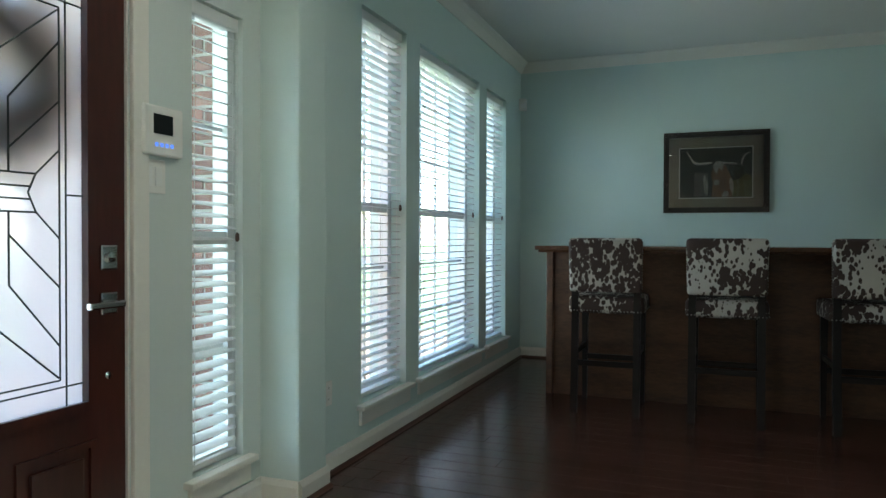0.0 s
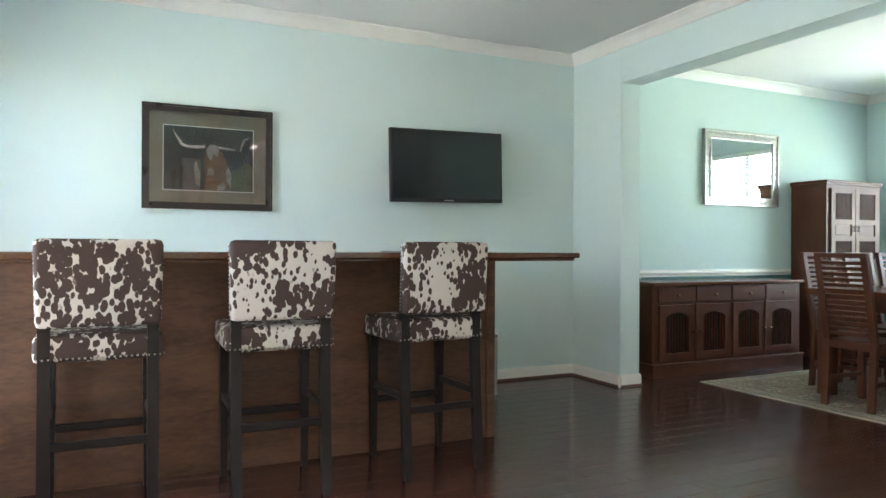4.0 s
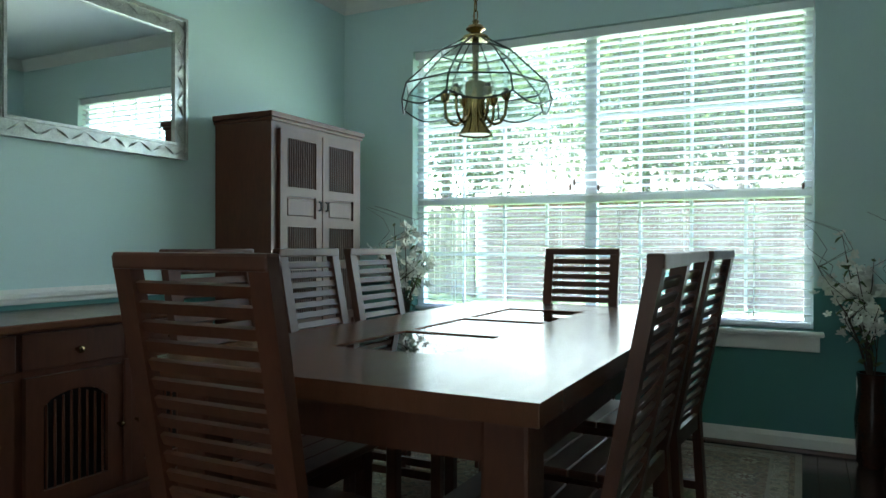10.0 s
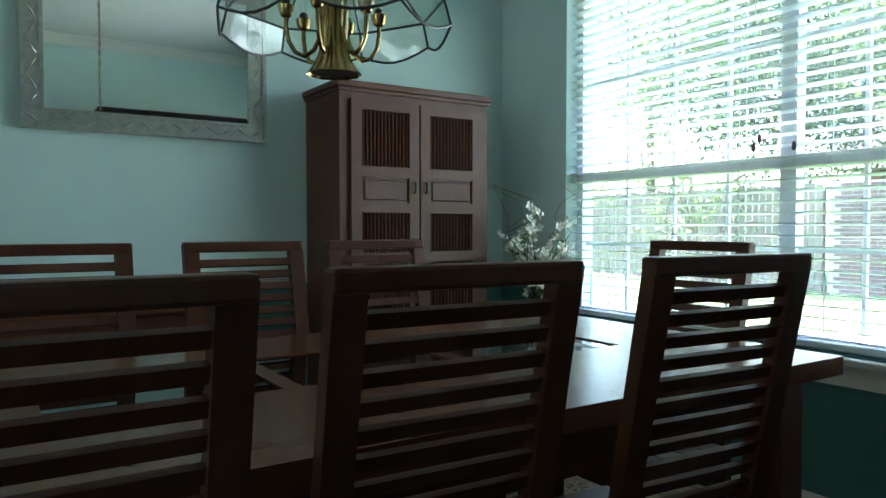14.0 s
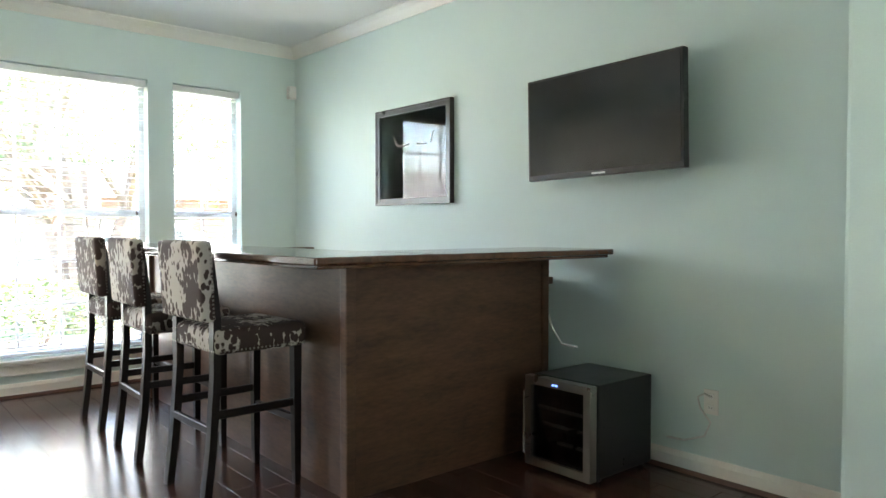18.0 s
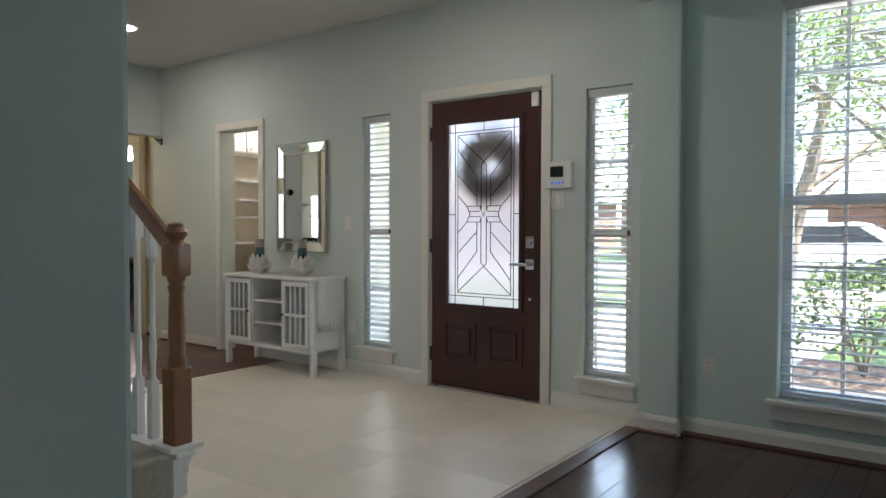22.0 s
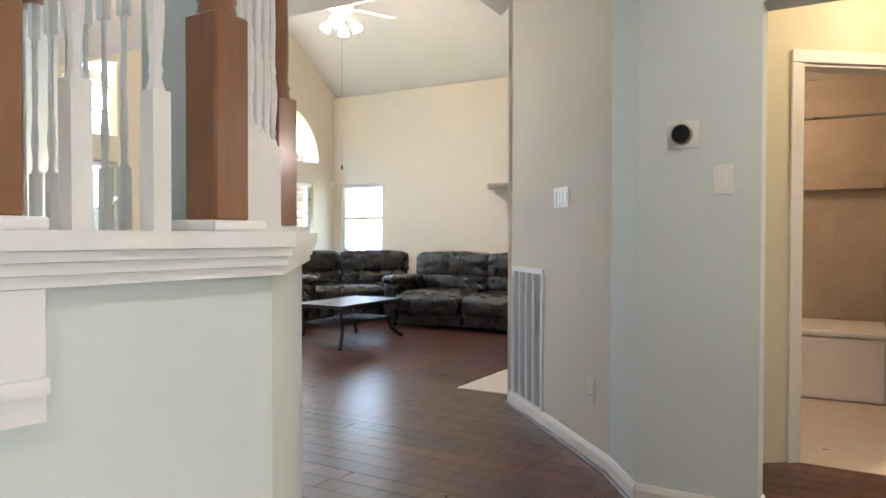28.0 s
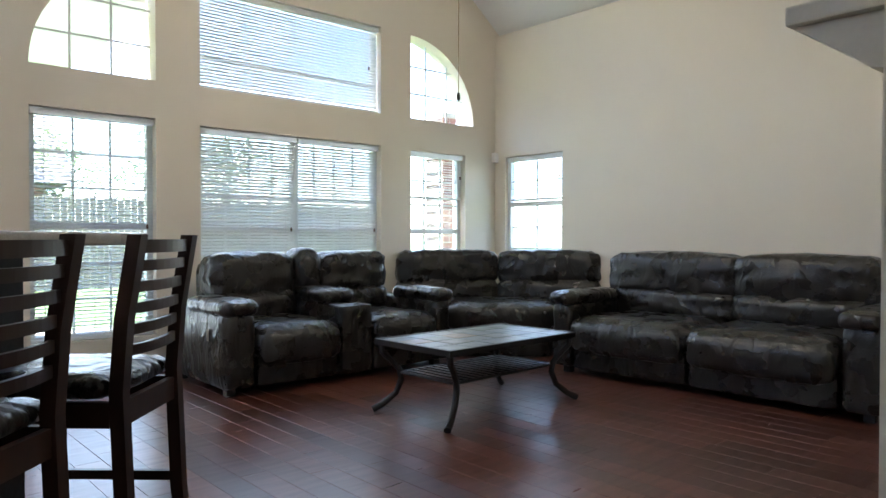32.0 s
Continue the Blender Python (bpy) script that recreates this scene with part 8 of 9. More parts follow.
for sx in (-1, 1):
    for sy in (-1, 1):
        bm = bmesh.new()
        pts = [(sx * 0.54, sy * 0.30, 0.405), (sx * 0.535, sy * 0.297, 0.36), (sx * 0.485, sy * 0.27, 0.31), (sx * 0.44, sy * 0.245, 0.25), (sx * 0.43, sy * 0.24, 0.19), (sx * 0.46, sy * 0.255, 0.11), (sx * 0.53, sy * 0.295, 0.045), (sx * 0.585, sy * 0.325, 0.014)]
        tube(bm, pts, 0.019, 8, [1, 1, 1, 1, 1, 1, 1, 1.15])
        part("leg", bm, M_IRON, ct, smooth=True)
bm = bmesh.new()
for s in (-1, 1):
    tube(bm, [(-0.44, s * 0.235, 0.235), (0.44, s * 0.235, 0.235)], 0.009, 6)
    tube(bm, [(s * 0.44, -0.235, 0.235), (s * 0.44, 0.235, 0.235)], 0.009, 6)
part("shelf_frame", bm, M_IRON, ct)
bm = bmesh.new()
slab(bm, -0.009, 0.009, -0.235, 0.235, -0.004, 0.004)
me = finish("shelf_slat", bm, M_IRON)
for k in range(15):
    piece("shelf_slat", me, ct, -0.40 + 0.8 * k / 14, 0, 0.240)

# ceiling fan
fan = thing("ceiling_fan", pose(-6.19, -5.70, 0), "white ceiling fan with four lit frosted globes", "ceiling fan")
FZ = 3.51
bm = bmesh.new()
lathe(bm, [(0.012, FZ + 0.10), (0.012, 4.44)], 10)
part("down_rod", bm, M_WHITE, fan)
bm = bmesh.new()
lathe(bm, [(0.03, FZ + 0.10), (0.10, FZ + 0.08), (0.13, FZ + 0.03), (0.13, FZ - 0.03), (0.07, FZ - 0.06), (0.05, FZ - 0.10), (0.07, FZ - 0.115), (0.03, FZ - 0.14)], 20)
part("motor", bm, M_WHITE, fan, smooth=True)
for k in range(5):
    bm = bmesh.new()
    t = bmesh.new()
    prism(t, [(0.17, -0.05), (0.40, -0.07), (0.60, -0.075), (0.64, -0.05), (0.65, 0), (0.64, 0.05), (0.60, 0.075), (0.40, 0.07), (0.17, 0.05)], -0.004, 0.004, "z")
    slab(t, 0.10, 0.20, -0.018, 0.018, -0.010, -0.0045)
    join(bm, t, Matrix.Translation((0, 0, FZ + 0.0)) @ Matrix.Rotation(radians(72 * k + 12), 4, "Z") @ Matrix.Rotation(radians(11), 4, "X"))
    part("blade", bm, M_FANWHITE, fan)
for k in range(4):
    a = radians(90 * k + 30)
    bm = bmesh.new()
    tube(bm, [(0.04 * math.cos(a), 0.04 * math.sin(a), FZ - 0.12), (0.09 * math.cos(a), 0.09 * math.sin(a), FZ - 0.13), (0.12 * math.cos(a), 0.12 * math.sin(a), FZ - 0.16)], 0.01, 6)
    arm = part("light_arm", bm, M_WHITE, fan)
    bm = bmesh.new()
    t = bmesh.new()
    lathe(t, [(0.022, 0), (0.035, -0.03), (0.052, -0.07), (0.055, -0.10), (0.045, -0.105)], 14)
    join(bm, t, Matrix.Translation((0.12 * math.cos(a), 0.12 * math.sin(a), FZ - 0.155)) @ Matrix.Rotation(a, 4, "Z") @ Matrix.Rotation(radians(-32), 4, "Y"))
    part("globe", bm, M_FROST, arm, smooth=True)
bm = bmesh.new()
tube(bm, [(0.03, 0.03, FZ - 0.13), (0.03, 0.03, 1.88)], 0.0025, 5)
part("pull_chain", bm, M_BRASS, fan)
bm = bmesh.new()
lathe(bm, [(0.004, 1.88), (0.010, 1.865), (0.011, 1.845), (0.004, 1.83)], 10, (0.03, 0.03))
part("chain_pull", bm, M_STEM, fan, smooth=True)

# fireplace edge
mant = thing("mantel_shelf", pose(-6.667, -3.143, 1.44), "cream painted mantel shelf on the fireplace wall", "mantel")
bm = bmesh.new()
soft_slab(bm, 0, 1.76, -0.20, 0.0, 0.045, 0.085, 0.006, 2)
part("shelf", bm, M_CABINET, mant)
bm = bmesh.new()
prism(bm, [(0.0, -0.07), (-0.05, -0.06), (-0.10, -0.02), (-0.17, 0.03), (-0.19, 0.044), (0.0, 0.044)], 0.02, 1.74, "x")
part("cove_moulding", bm, M_CABINET, mant)
hearth = thing("hearth", pose(0, 0, 0), "pale stone hearth slab set in the wood floor", "hearth", kind="structure")
bm = bmesh.new()
soft_slab(bm, -6.9, -5.05, -3.66, -3.21, 0.0, 0.012, 0.003, 1)
part("slab", bm, M_TILE, hearth)
ms = thing("motion_sensor", pose(-9.07, -8.20, 1.94), "small white motion sensor in the room corner", "sensor", "motion sensors")
bm = bmesh.new()
soft_slab(bm, -0.045, 0.02, -0.045, 0.015, -0.05, 0.06, 0.012, 3)
part("casing", bm, M_PLATE, ms)

# kitchen bar, turned 45 degrees
KB = pose(-3.45, -4.72, 0, 0, 0, math.degrees(math.atan2(-0.71, -0.70)))   # x runs along the bar to its free end, -y towards the stools
kb = thing("kitchen_bar", KB, "raised kitchen bar with a pale granite top and dark slate front", "breakfast bar")
bm = bmesh.new()
slab(bm, -1.9, 0.62, 0.02, 0.14, 0.0, 1.02)
part("knee_wall", bm, M_CREAM, kb)
bm = bmesh.new()
soft_slab(bm, -1.9, 0.84, -0.29, 0.20, 1.028, 1.068, 0.014, 4)
part("countertop", bm, M_GRANITE, kb, "pale granite top")
bm = bmesh.new()
slab(bm, -1.9, 0.63, 0.002, 0.0195, 0.10, 1.02)
slab(bm, 0.6205, 0.632, 0.02, 0.14, 0.10, 1.02)
part("slate_backing", bm, M_STONE, kb)
n = 0
S = 0.40
for i in range(-12, 4):
    for j in range(0, 6):
        c = Vector((i * S * 0.7071 * 1.0 + (j % 2) * S * 0.35355 * 1.0, 0.0, 0.06 + j * S * 0.35355))
        if -1.85 < c.x < 0.45 and 0.3 < c.z < 0.86 and (i + j) % 1 == 0:
            bm = bmesh.new()
            h = S * 0.3535 - 0.002
            prism(bm, [(c.x - h, c.z), (c.x, c.z - h), (c.x + h, c.z), (c.x, c.z + h)], -0.002, 0.0018, "y")
            part("slate_tile", bm, M_STONE if j % 2 else M_STONE2, kb)
bm = bmesh.new()
slab(bm, -1.9, 0.645, -0.006, 0.0078, 0.0, 0.10)
slab(bm, 0.6325, 0.645, 0.0085, 0.14, 0.0, 0.10)
part("baseboard", bm, M_TRIM, kb)


def ladder_stool(m):
    s = thing("counter_stool", m, "dark wood counter stool with a ladder back and black padded seat", "bar stool", "counter stools at the kitchen bar")
    for sx in (-1, 1):
        bm = bmesh.new()
        rows_ = []
        for z, y in ((0, -0.235), (0.3, -0.20), (0.66, -0.185), (0.85, -0.20), (1.06, -0.235)):
            rows_.append([bm.verts.new((sx * 0.172 + i * 0.02, y + j * 0.018, z)) for i, j in ((-1, -1), (1, -1), (1, 1), (-1, 1))])
        for a, b in zip(rows_, rows_[1:]):
            for k in range(4):
                bm.faces.new((a[k], a[(k + 1) % 4], b[(k + 1) % 4], b[k]))
        bm.faces.new(rows_[0])
        bm.faces.new(rows_[-1])
        part("back_post", bm, M_STOOLWOOD, s)
        bm = bmesh.new()
        soft_slab(bm, sx * 0.172 - 0.019, sx * 0.172 + 0.019, 0.15, 0.188, 0, 0.62, 0.004, 1)
        part("front_leg", bm, M_STOOLWOOD, s)
        for z in (0.19, 0.32):
            bm = bmesh.new()
            slab(bm, sx * 0.172 - 0.009, sx * 0.172 + 0.009, -0.205, 0.15, z, z + 0.028)
            part("side_stretcher", bm, M_STOOLWOOD, s)
    for z, y, hh in ((0.76, -0.192, 0.028), (0.815, -0.197, 0.028), (0.87, -0.203, 0.028), (0.925, -0.212, 0.028), (0.98, -0.221, 0.028), (1.03, -0.229, 0.035)):
        bm = bmesh.new()
        n = 8
        for i in range(n):
            xa, xb = -0.152 + 0.304 * i / n, -0.152 + 0.304 * (i + 1) / n
            ya, yb = y - 0.018 * (1 - (xa / 0.152) ** 2), y - 0.018 * (1 - (xb / 0.152) ** 2)
            vs = [bm.verts.new(p) for p in ((xa, ya - 0.007, z - hh / 2), (xb, yb - 0.007, z - hh / 2), (xb, yb - 0.007, z + hh / 2), (xa, ya - 0.007, z + hh / 2), (xa, ya + 0.007, z - hh / 2), (xb, yb + 0.007, z - hh / 2), (xb, yb + 0.007, z + hh / 2), (xa, ya + 0.007, z + hh / 2))]
            for q in ((0, 1, 2, 3), (7, 6, 5, 4), (0, 4, 5, 1), (3, 2, 6, 7)):
                bm.faces.new([vs[k] for k in q])
        bmesh.ops.remove_doubles(bm, verts=bm.verts[:], dist=1e-5)
        part("back_rung", bm, M_STOOLWOOD, s)
    for y, z in ((-0.212, 0.24), (0.168, 0.22)):
        bm = bmesh.new()
        slab(bm, -0.152, 0.152, y - 0.009, y + 0.009, z, z + 0.03)
        part("stretcher", bm, M_STOOLWOOD, s)
    for x0, x1, y0, y1 in ((-0.152, 0.152, 0.155, 0.178), (-0.152, 0.152, -0.195, -0.175), (-0.185, -0.165, -0.165, 0.148), (0.165, 0.185, -0.165, 0.148)):
        bm = bmesh.new()
        slab(bm, x0, x1, y0, y1, 0.57, 0.635)
        part("apron", bm, M_STOOLWOOD, s)
    bm = bmesh.new()
    cushion(bm, -0.20, 0.20, -0.165, 0.20, 0.637, 0.70, 0.03, 0.012, 2)
    part("seat_pad", bm, M_LEATHER, s, "black padded seat", smooth=True)
    return s


st = ladder_stool(KB @ pose(-0.106, -0.255, 0))
copy_thing(st, KB @ pose(0.462, -0.28, 0, 0, 0, 2))


def candlestick(m, h, label):
    c = thing("candlestick", m, label, "candlestick", "mercury glass candlesticks")
    k = h / 0.36
    bm = bmesh.new()
    lathe(bm, [(0.075, 0), (0.075, 0.03 * k), (0.06, 0.04 * k), (0.058, 0.055 * k), (0.03, 0.065 * k), (0.025, 0.10 * k), (0.05, 0.125 * k), (0.055, 0.15 * k), (0.035, 0.20 * k), (0.028, 0.25 * k), (0.045, 0.29 * k), (0.03, 0.31 * k), (0.06, 0.325 * k), (0.06, 0.355 * k), (0.04, 0.36 * k)], 22)
    part("stick", bm, M_MERCURY, c, "silvered mercury glass", smooth=True)
    for z0, z1, mt, nm in ((h, h + 0.075, M_CANDLEDARK, "candle_lower"), (h + 0.075, h + 0.095, material("rust_wax", (0.22, 0.12, 0.09), 0.55), "candle_top")):
        bm = bmesh.new()
        lathe(bm, [(0.05, z0), (0.05, z1)], 22)
        part(nm, bm, mt, c, smooth=True)
    return c


candlestick(KB @ pose(-0.755, -0.11, 1.069), 0.36, "tall mercury glass candlestick with a navy candle on the bar")
candlestick(KB @ pose(-0.86, 0.04, 1.069), 0.27, "shorter mercury glass candlestick with a navy candle on the bar")
# kitchen beyond
kc = thing("kitchen_cabinets", pose(-3.98, -8.24, 0), "cream kitchen base cabinets with a pale granite worktop", "kitchen cabinet")
bm = bmesh.new()
slab(bm, 0, 2.25, 0.0, 0.60, 0.0, 0.88)
part("body", bm, M_CABINET, kc)
bm = bmesh.new()
soft_slab(bm, -0.02, 2.25, 0.0, 0.63, 0.881, 0.92, 0.008)
part("worktop", bm, M_GRANITE, kc)
ku = thing("wall_cabinets", pose(-3.98, -8.24, 1.40), "cream kitchen wall cabinets with raised panel doors", "wall cabinet")
bm = bmesh.new()
slab(bm, 0, 2.25, 0, 0.33, 0, 0.95)
part("body", bm, M_CABINET, ku)
for k in range(5):
    bm = bmesh.new()
    soft_slab(bm, 0.01 + 0.45 * k, 0.44 + 0.45 * k, 0.331, 0.351, 0.01, 0.94, 0.005)
    soft_slab(bm, 0.07 + 0.45 * k, 0.38 + 0.45 * k, 0.351, 0.359, 0.08, 0.87, 0.006)
    d = part("door", bm, M_CABINET, ku)
    bm = bmesh.new()
    tube(bm, [(0.41 + 0.45 * k, 0.352, 0.06), (0.41 + 0.45 * k, 0.375, 0.07), (0.41 + 0.45 * k, 0.375, 0.19), (0.41 + 0.45 * k, 0.352, 0.2)], 0.006, 6)
    part("handle", bm, M_STEEL, d)
bs = thing("tile_splashback", pose(-3.98, -8.245, 0.922), "sage green glass tile splashback lit from above", "splashback", kind="structure")
bm = bmesh.new()
soft_slab(bm, 0.001, 0.148, 0.0, 0.008, 0.001, 0.073, 0.002, 1)
me = finish("tile", bm, M_SPLASH)
for j in range(6):
    for i in range(15):
        piece("tile", me, bs, 0.15 * i, 0.0, 0.078 * j)
fc = thing("kitchen_faucet", pose(-3.50, -5.37, 0.925, 0, 0, 4), "tall steel spring-neck kitchen faucet", "faucet")
bm = bmesh.new()
tube(bm, [(0, 0, 0), (0, 0, 0.36), (0.01, 0, 0.43), (0.05, 0, 0.475), (0.10, 0, 0.48), (0.145, 0, 0.45), (0.155, 0, 0.39), (0.158, 0, 0.22)], 0.011, 8)
part("neck", bm, M_STEEL, fc, smooth=True)
bm = bmesh.new()
pts = []
for k in range(160):
    f = k / 159
    ang = math.pi * f
    c = Vector((0.0775 - 0.0775 * math.cos(ang), 0, 0.36 + 0.12 * math.sin(ang)))
    pts.append(c + Vector((math.cos(k * 0.9) * 0.016 * abs(math.cos(ang)), math.sin(k * 0.9) * 0.016, math.cos(k * 0.9) * 0.016 * math.sin(ang))))
tube(bm, pts, 0.003, 5)
part("spring", bm, M_CHROME, fc)
bm = bmesh.new()
lathe(bm, [(0.011, 0.10), (0.017, 0.11), (0.019, 0.16), (0.016, 0.21), (0.013, 0.24)], 14, (0.158, 0))
part("spray_head", bm, M_BLACK, fc, "black spray head")
bm = bmesh.new()
tube(bm, [(0, 0, 0.225), (0.15, 0, 0.225)], 0.006, 8)
part("holder_arm", bm, M_STEEL, fc)
bm = bmesh.new()
lathe(bm, [(0.030, 0.0), (0.030, 0.008), (0.019, 0.016), (0.017, 0.26), (0.020, 0.27), (0.020, 0.30), (0.013, 0.31)], 16, (0, 0))
part("body", bm, M_STEEL, fc, smooth=True)
sk = thing("kitchen_counter", KB, "lower kitchen counter with a pale granite top behind the bar", "counter")
bm = bmesh.new()
slab(bm, -1.9, 0.60, 0.142, 0.80, 0.0, 0.88)
part("body", bm, M_CABINET, sk)
bm = bmesh.new()
soft_slab(bm, -1.9, 0.62, 0.142, 0.83, 0.881, 0.925, 0.008)
part("worktop", bm, M_GRANITE, sk)

# family room blinds and upper panes
for a, b, z0, z1, tilt in ((0.22, 1.08, 0.30, 1.97, 8), (1.43, 2.325, 0.30, 1.95, 60), (2.335, 3.23, 0.30, 1.95, 60), (1.43, 3.23, 2.26, 3.10, 70)):
    blinds(pose(-4.30 - a, -8.25, 0, 0, 0, 180), b - a, z0, z1, 0.06, "white mini blind in a family room window", tilt, 0.027, 0.027, 3)
for a, b, z1 in ((3.60, 4.36, 1.94),):
    blinds(pose(-4.30 - a, -8.25, 0, 0, 0, 180), b - a, 1.45, z1, 0.06, "white mini blind pulled half up in a family room window", 12, 0.027, 0.027, 2)
blinds(pose(-9.12, -8.09, 0, 0, 0, 90), 0.80, 1.45, 1.94, 0.05, "white mini blind pulled half up in the side window", 12, 0.027, 0.027, 2)
for i, (a, b, z0, z1, kind_) in enumerate(((0.22, 1.08, 2.26, 3.09, "quarter"), (1.43, 3.23, 2.26, 3.10, "wide"), (3.60, 4.48, 2.26, 3.09, "quarter"), (1.43, 3.23, 3.43, 4.33, "half"))):
    w = thing("window_%d" % (12 + i), pose(-4.30 - a, -8.25, 0, 0, 0, 180), "fixed white %s window high in the family room wall" % {"quarter": "quarter-round", "half": "half-round", "wide": "rectangular"}[kind_], "window")
    bm = bmesh.new()
    vs = [bm.verts.new(p) for p in ((0, 0.12, z0), (b - a, 0.12, z0), (b - a, 0.12, z1), (0, 0.12, z1))]
    bm.faces.new(vs)
    part("pane", bm, M_GLASS, w).visible_shadow = False
    bm = bmesh.new()
    for k in range(1, 4 if kind_ != "quarter" else 3):
        x = (b - a) * k / (4 if kind_ != "quarter" else 3)
        slab(bm, x - 0.008, x + 0.008, 0.115, 0.128, z0, z1)
    for k in (1, 2):
        z = z0 + (z1 - z0) * k / 3
        slab(bm, 0, b - a, 0.116, 0.127, z - 0.008, z + 0.008)
    part("muntins", bm, M_VINYL, w)


# ---- outside ----
M_BRICK = material("red_brick", (0.25, 0.105, 0.075), 0.85, var=0.2, scale=5, fine=60, bump=0.3, random_tint=0.25)
M_OLDBRICK = material("weathered_brown_brick", (0.15, 0.085, 0.07), 0.9, var=0.25, scale=2.5, fine=60, bump=0.3)
M_MORTAR = material("mortar", (0.42, 0.40, 0.36), 0.95, var=0.1)
M_FENCE = material("weathered_fence", (0.19, 0.155, 0.12), 0.85, var=0.2, scale=4, fine=40, bump=0.3, stretch=(4, 4, 0.5), random_tint=0.15)
M_BARK = material("smooth_bark", (0.22, 0.17, 0.13), 0.85, var=0.3, scale=6, fine=40, bump=0.3)
M_LEAVES = [material("foliage_" + n, c, 0.6, var=0.35, scale=0.9, fine=20, bump=0.0) for n, c in (("light", (0.15, 0.23, 0.07)), ("dark", (0.09, 0.15, 0.05)))]
for m_ in M_LEAVES:
    let_light_through(m_, 0.5)
M_ROAD = material("asphalt", (0.055, 0.055, 0.057), 0.9, var=0.15, scale=2, fine=60, bump=0.3)
M_CONC = material("concrete", (0.42, 0.40, 0.37), 0.85, var=0.1, scale=1.5, fine=60, bump=0.2)
M_MULCH = material("mulch", (0.12, 0.08, 0.055), 0.95, var=0.3, scale=20, fine=80, bump=0.8)
M_ROOF = material("grey_shingle_roof", (0.17, 0.165, 0.16), 0.9, var=0.2, scale=3, fine=40, bump=0.4)
M_CARWHITE = material("white_car_paint", (0.70, 0.71, 0.72), 0.2, var=0.02, bump=0.0, coat=0.5)
M_RUBBER = material("tyre_rubber", (0.02, 0.02, 0.02), 0.8)
M_BIN = material("green_bin_plastic", (0.06, 0.14, 0.13), 0.5, var=0.1)
M_WINDARK = material("dark_window_glass", (0.03, 0.035, 0.04), 0.1, var=0.1)

GZ = -0.12
box("pavement", -60, 60, 10.6, 11.8, GZ, GZ + 0.03, M_CONC, kind="structure")
box("road", -90, 90, 13.0, 20.5, GZ, GZ + 0.012, M_ROAD, kind="structure")
box("kerb", -90, 90, 12.8, 13.0, GZ, GZ + 0.13, M_CONC, kind="structure")
box("driveway", -1.2, 2.0, 0.9, 12.8, GZ, GZ + 0.02, M_CONC, kind="structure")
box("porch_floor", -3.4, 1.75, 0.18, 1.9, GZ, GZ + 0.1, M_CONC, kind="structure")
box("flower_bed", 1.9, 7.5, 0.2, 3.4, GZ, GZ + 0.04, M_MULCH, kind="structure")


def brick_wall(name, m, w, h, label, d=0.20):
    """A brick wall: mortar core with proud bricks on both long faces and the ends."""
    b = thing(name, m, label, "brick wall", kind="structure")
    bm = bmesh.new()
    slab(bm, 0.004, w - 0.004, 0.004, d - 0.004, 0, h)
    part("mortar", bm, M_MORTAR, b)
    bm = bmesh.new()
    soft_slab(bm, 0.004, 0.214, 0.0, d, 0.004, 0.066, 0.004, 1)
    me = finish("brick", bm, M_BRICK)
    bm = bmesh.new()
    soft_slab(bm, 0.004, 0.106, 0.0, d, 0.004, 0.066, 0.004, 1)
    mh = finish("brick", bm, M_BRICK)
    j = 0
    z = 0.0
    while z < h - 0.06:
        x = 0.0
        if j % 2:
            piece("brick", mh, b, 0, 0, z)
            x = 0.110
        while x + 0.214 <= w + 0.001:
            piece("brick", me, b, x, 0, z)
            x += 0.218
        if w - x > 0.105:
            piece("brick", mh, b, x, 0, z)
        z += 0.075
        j += 1
    return b


brick_wall("brick_wall", pose(1.79, 0.19, GZ, 0, 0, 90), 0.98, 2.75, "red brick return wall beside the front porch")
brick_wall("brick_wall", pose(-4.30, -10.9, GZ), 0.44, 3.0, "red brick patio column outside the family room", 0.42)
brick_wall("brick_wall", pose(-8.95, -9.0, GZ), 0.22, 2.6, "red brick corner outside the family room windows", 0.3)
box("porch_roof", -3.5, 1.9, 0.19, 1.9, 2.65, 2.75, M_CEIL, kind="structure")
box("patio_slab", -6.5, -2.0, -12.0, -8.46, GZ, GZ + 0.06, M_CONC, kind="structure")
box("patio_roof", -5.5, -2.0, -12.0, -8.47, 2.9, 3.0, M_CEIL, kind="structure")


def leaf_mesh(tips, leaves, size, r, zlow, rnd):
    """Folded leaves in sprays round the ends of the limbs."""
    verts, faces = [], []
    spray = []
    for k in range(leaves):
        if k % 14 == 0:
            c, g = rnd.choice(tips), r * 0.25
            spray = c + Vector((rnd.gauss(0, g), rnd.gauss(0, g), rnd.gauss(0, g * 0.8)))
        w = size * 1.5
        p = spray + Vector((rnd.gauss(0, w), rnd.gauss(0, w), rnd.gauss(0, w * 0.6)))
        if p.z < zlow:
            continue
        e = Euler((rnd.uniform(-1, 1), rnd.uniform(-1, 1), rnd.uniform(0, 6.28))).to_matrix()
        s = size * rnd.uniform(0.6, 1.3)
        n = len(verts)
        verts += [p + e @ Vector(v) for v in ((0, 0, 0), (s * 0.45, s * 0.3, s * 0.1), (s, 0, 0), (s * 0.45, -s * 0.3, s * 0.1))]
        faces += [(n, n + 1, n + 2), (n, n + 2, n + 3)]
    me = bpy.data.meshes.new("crown")
    me.from_pydata(verts, [], faces)
    return me


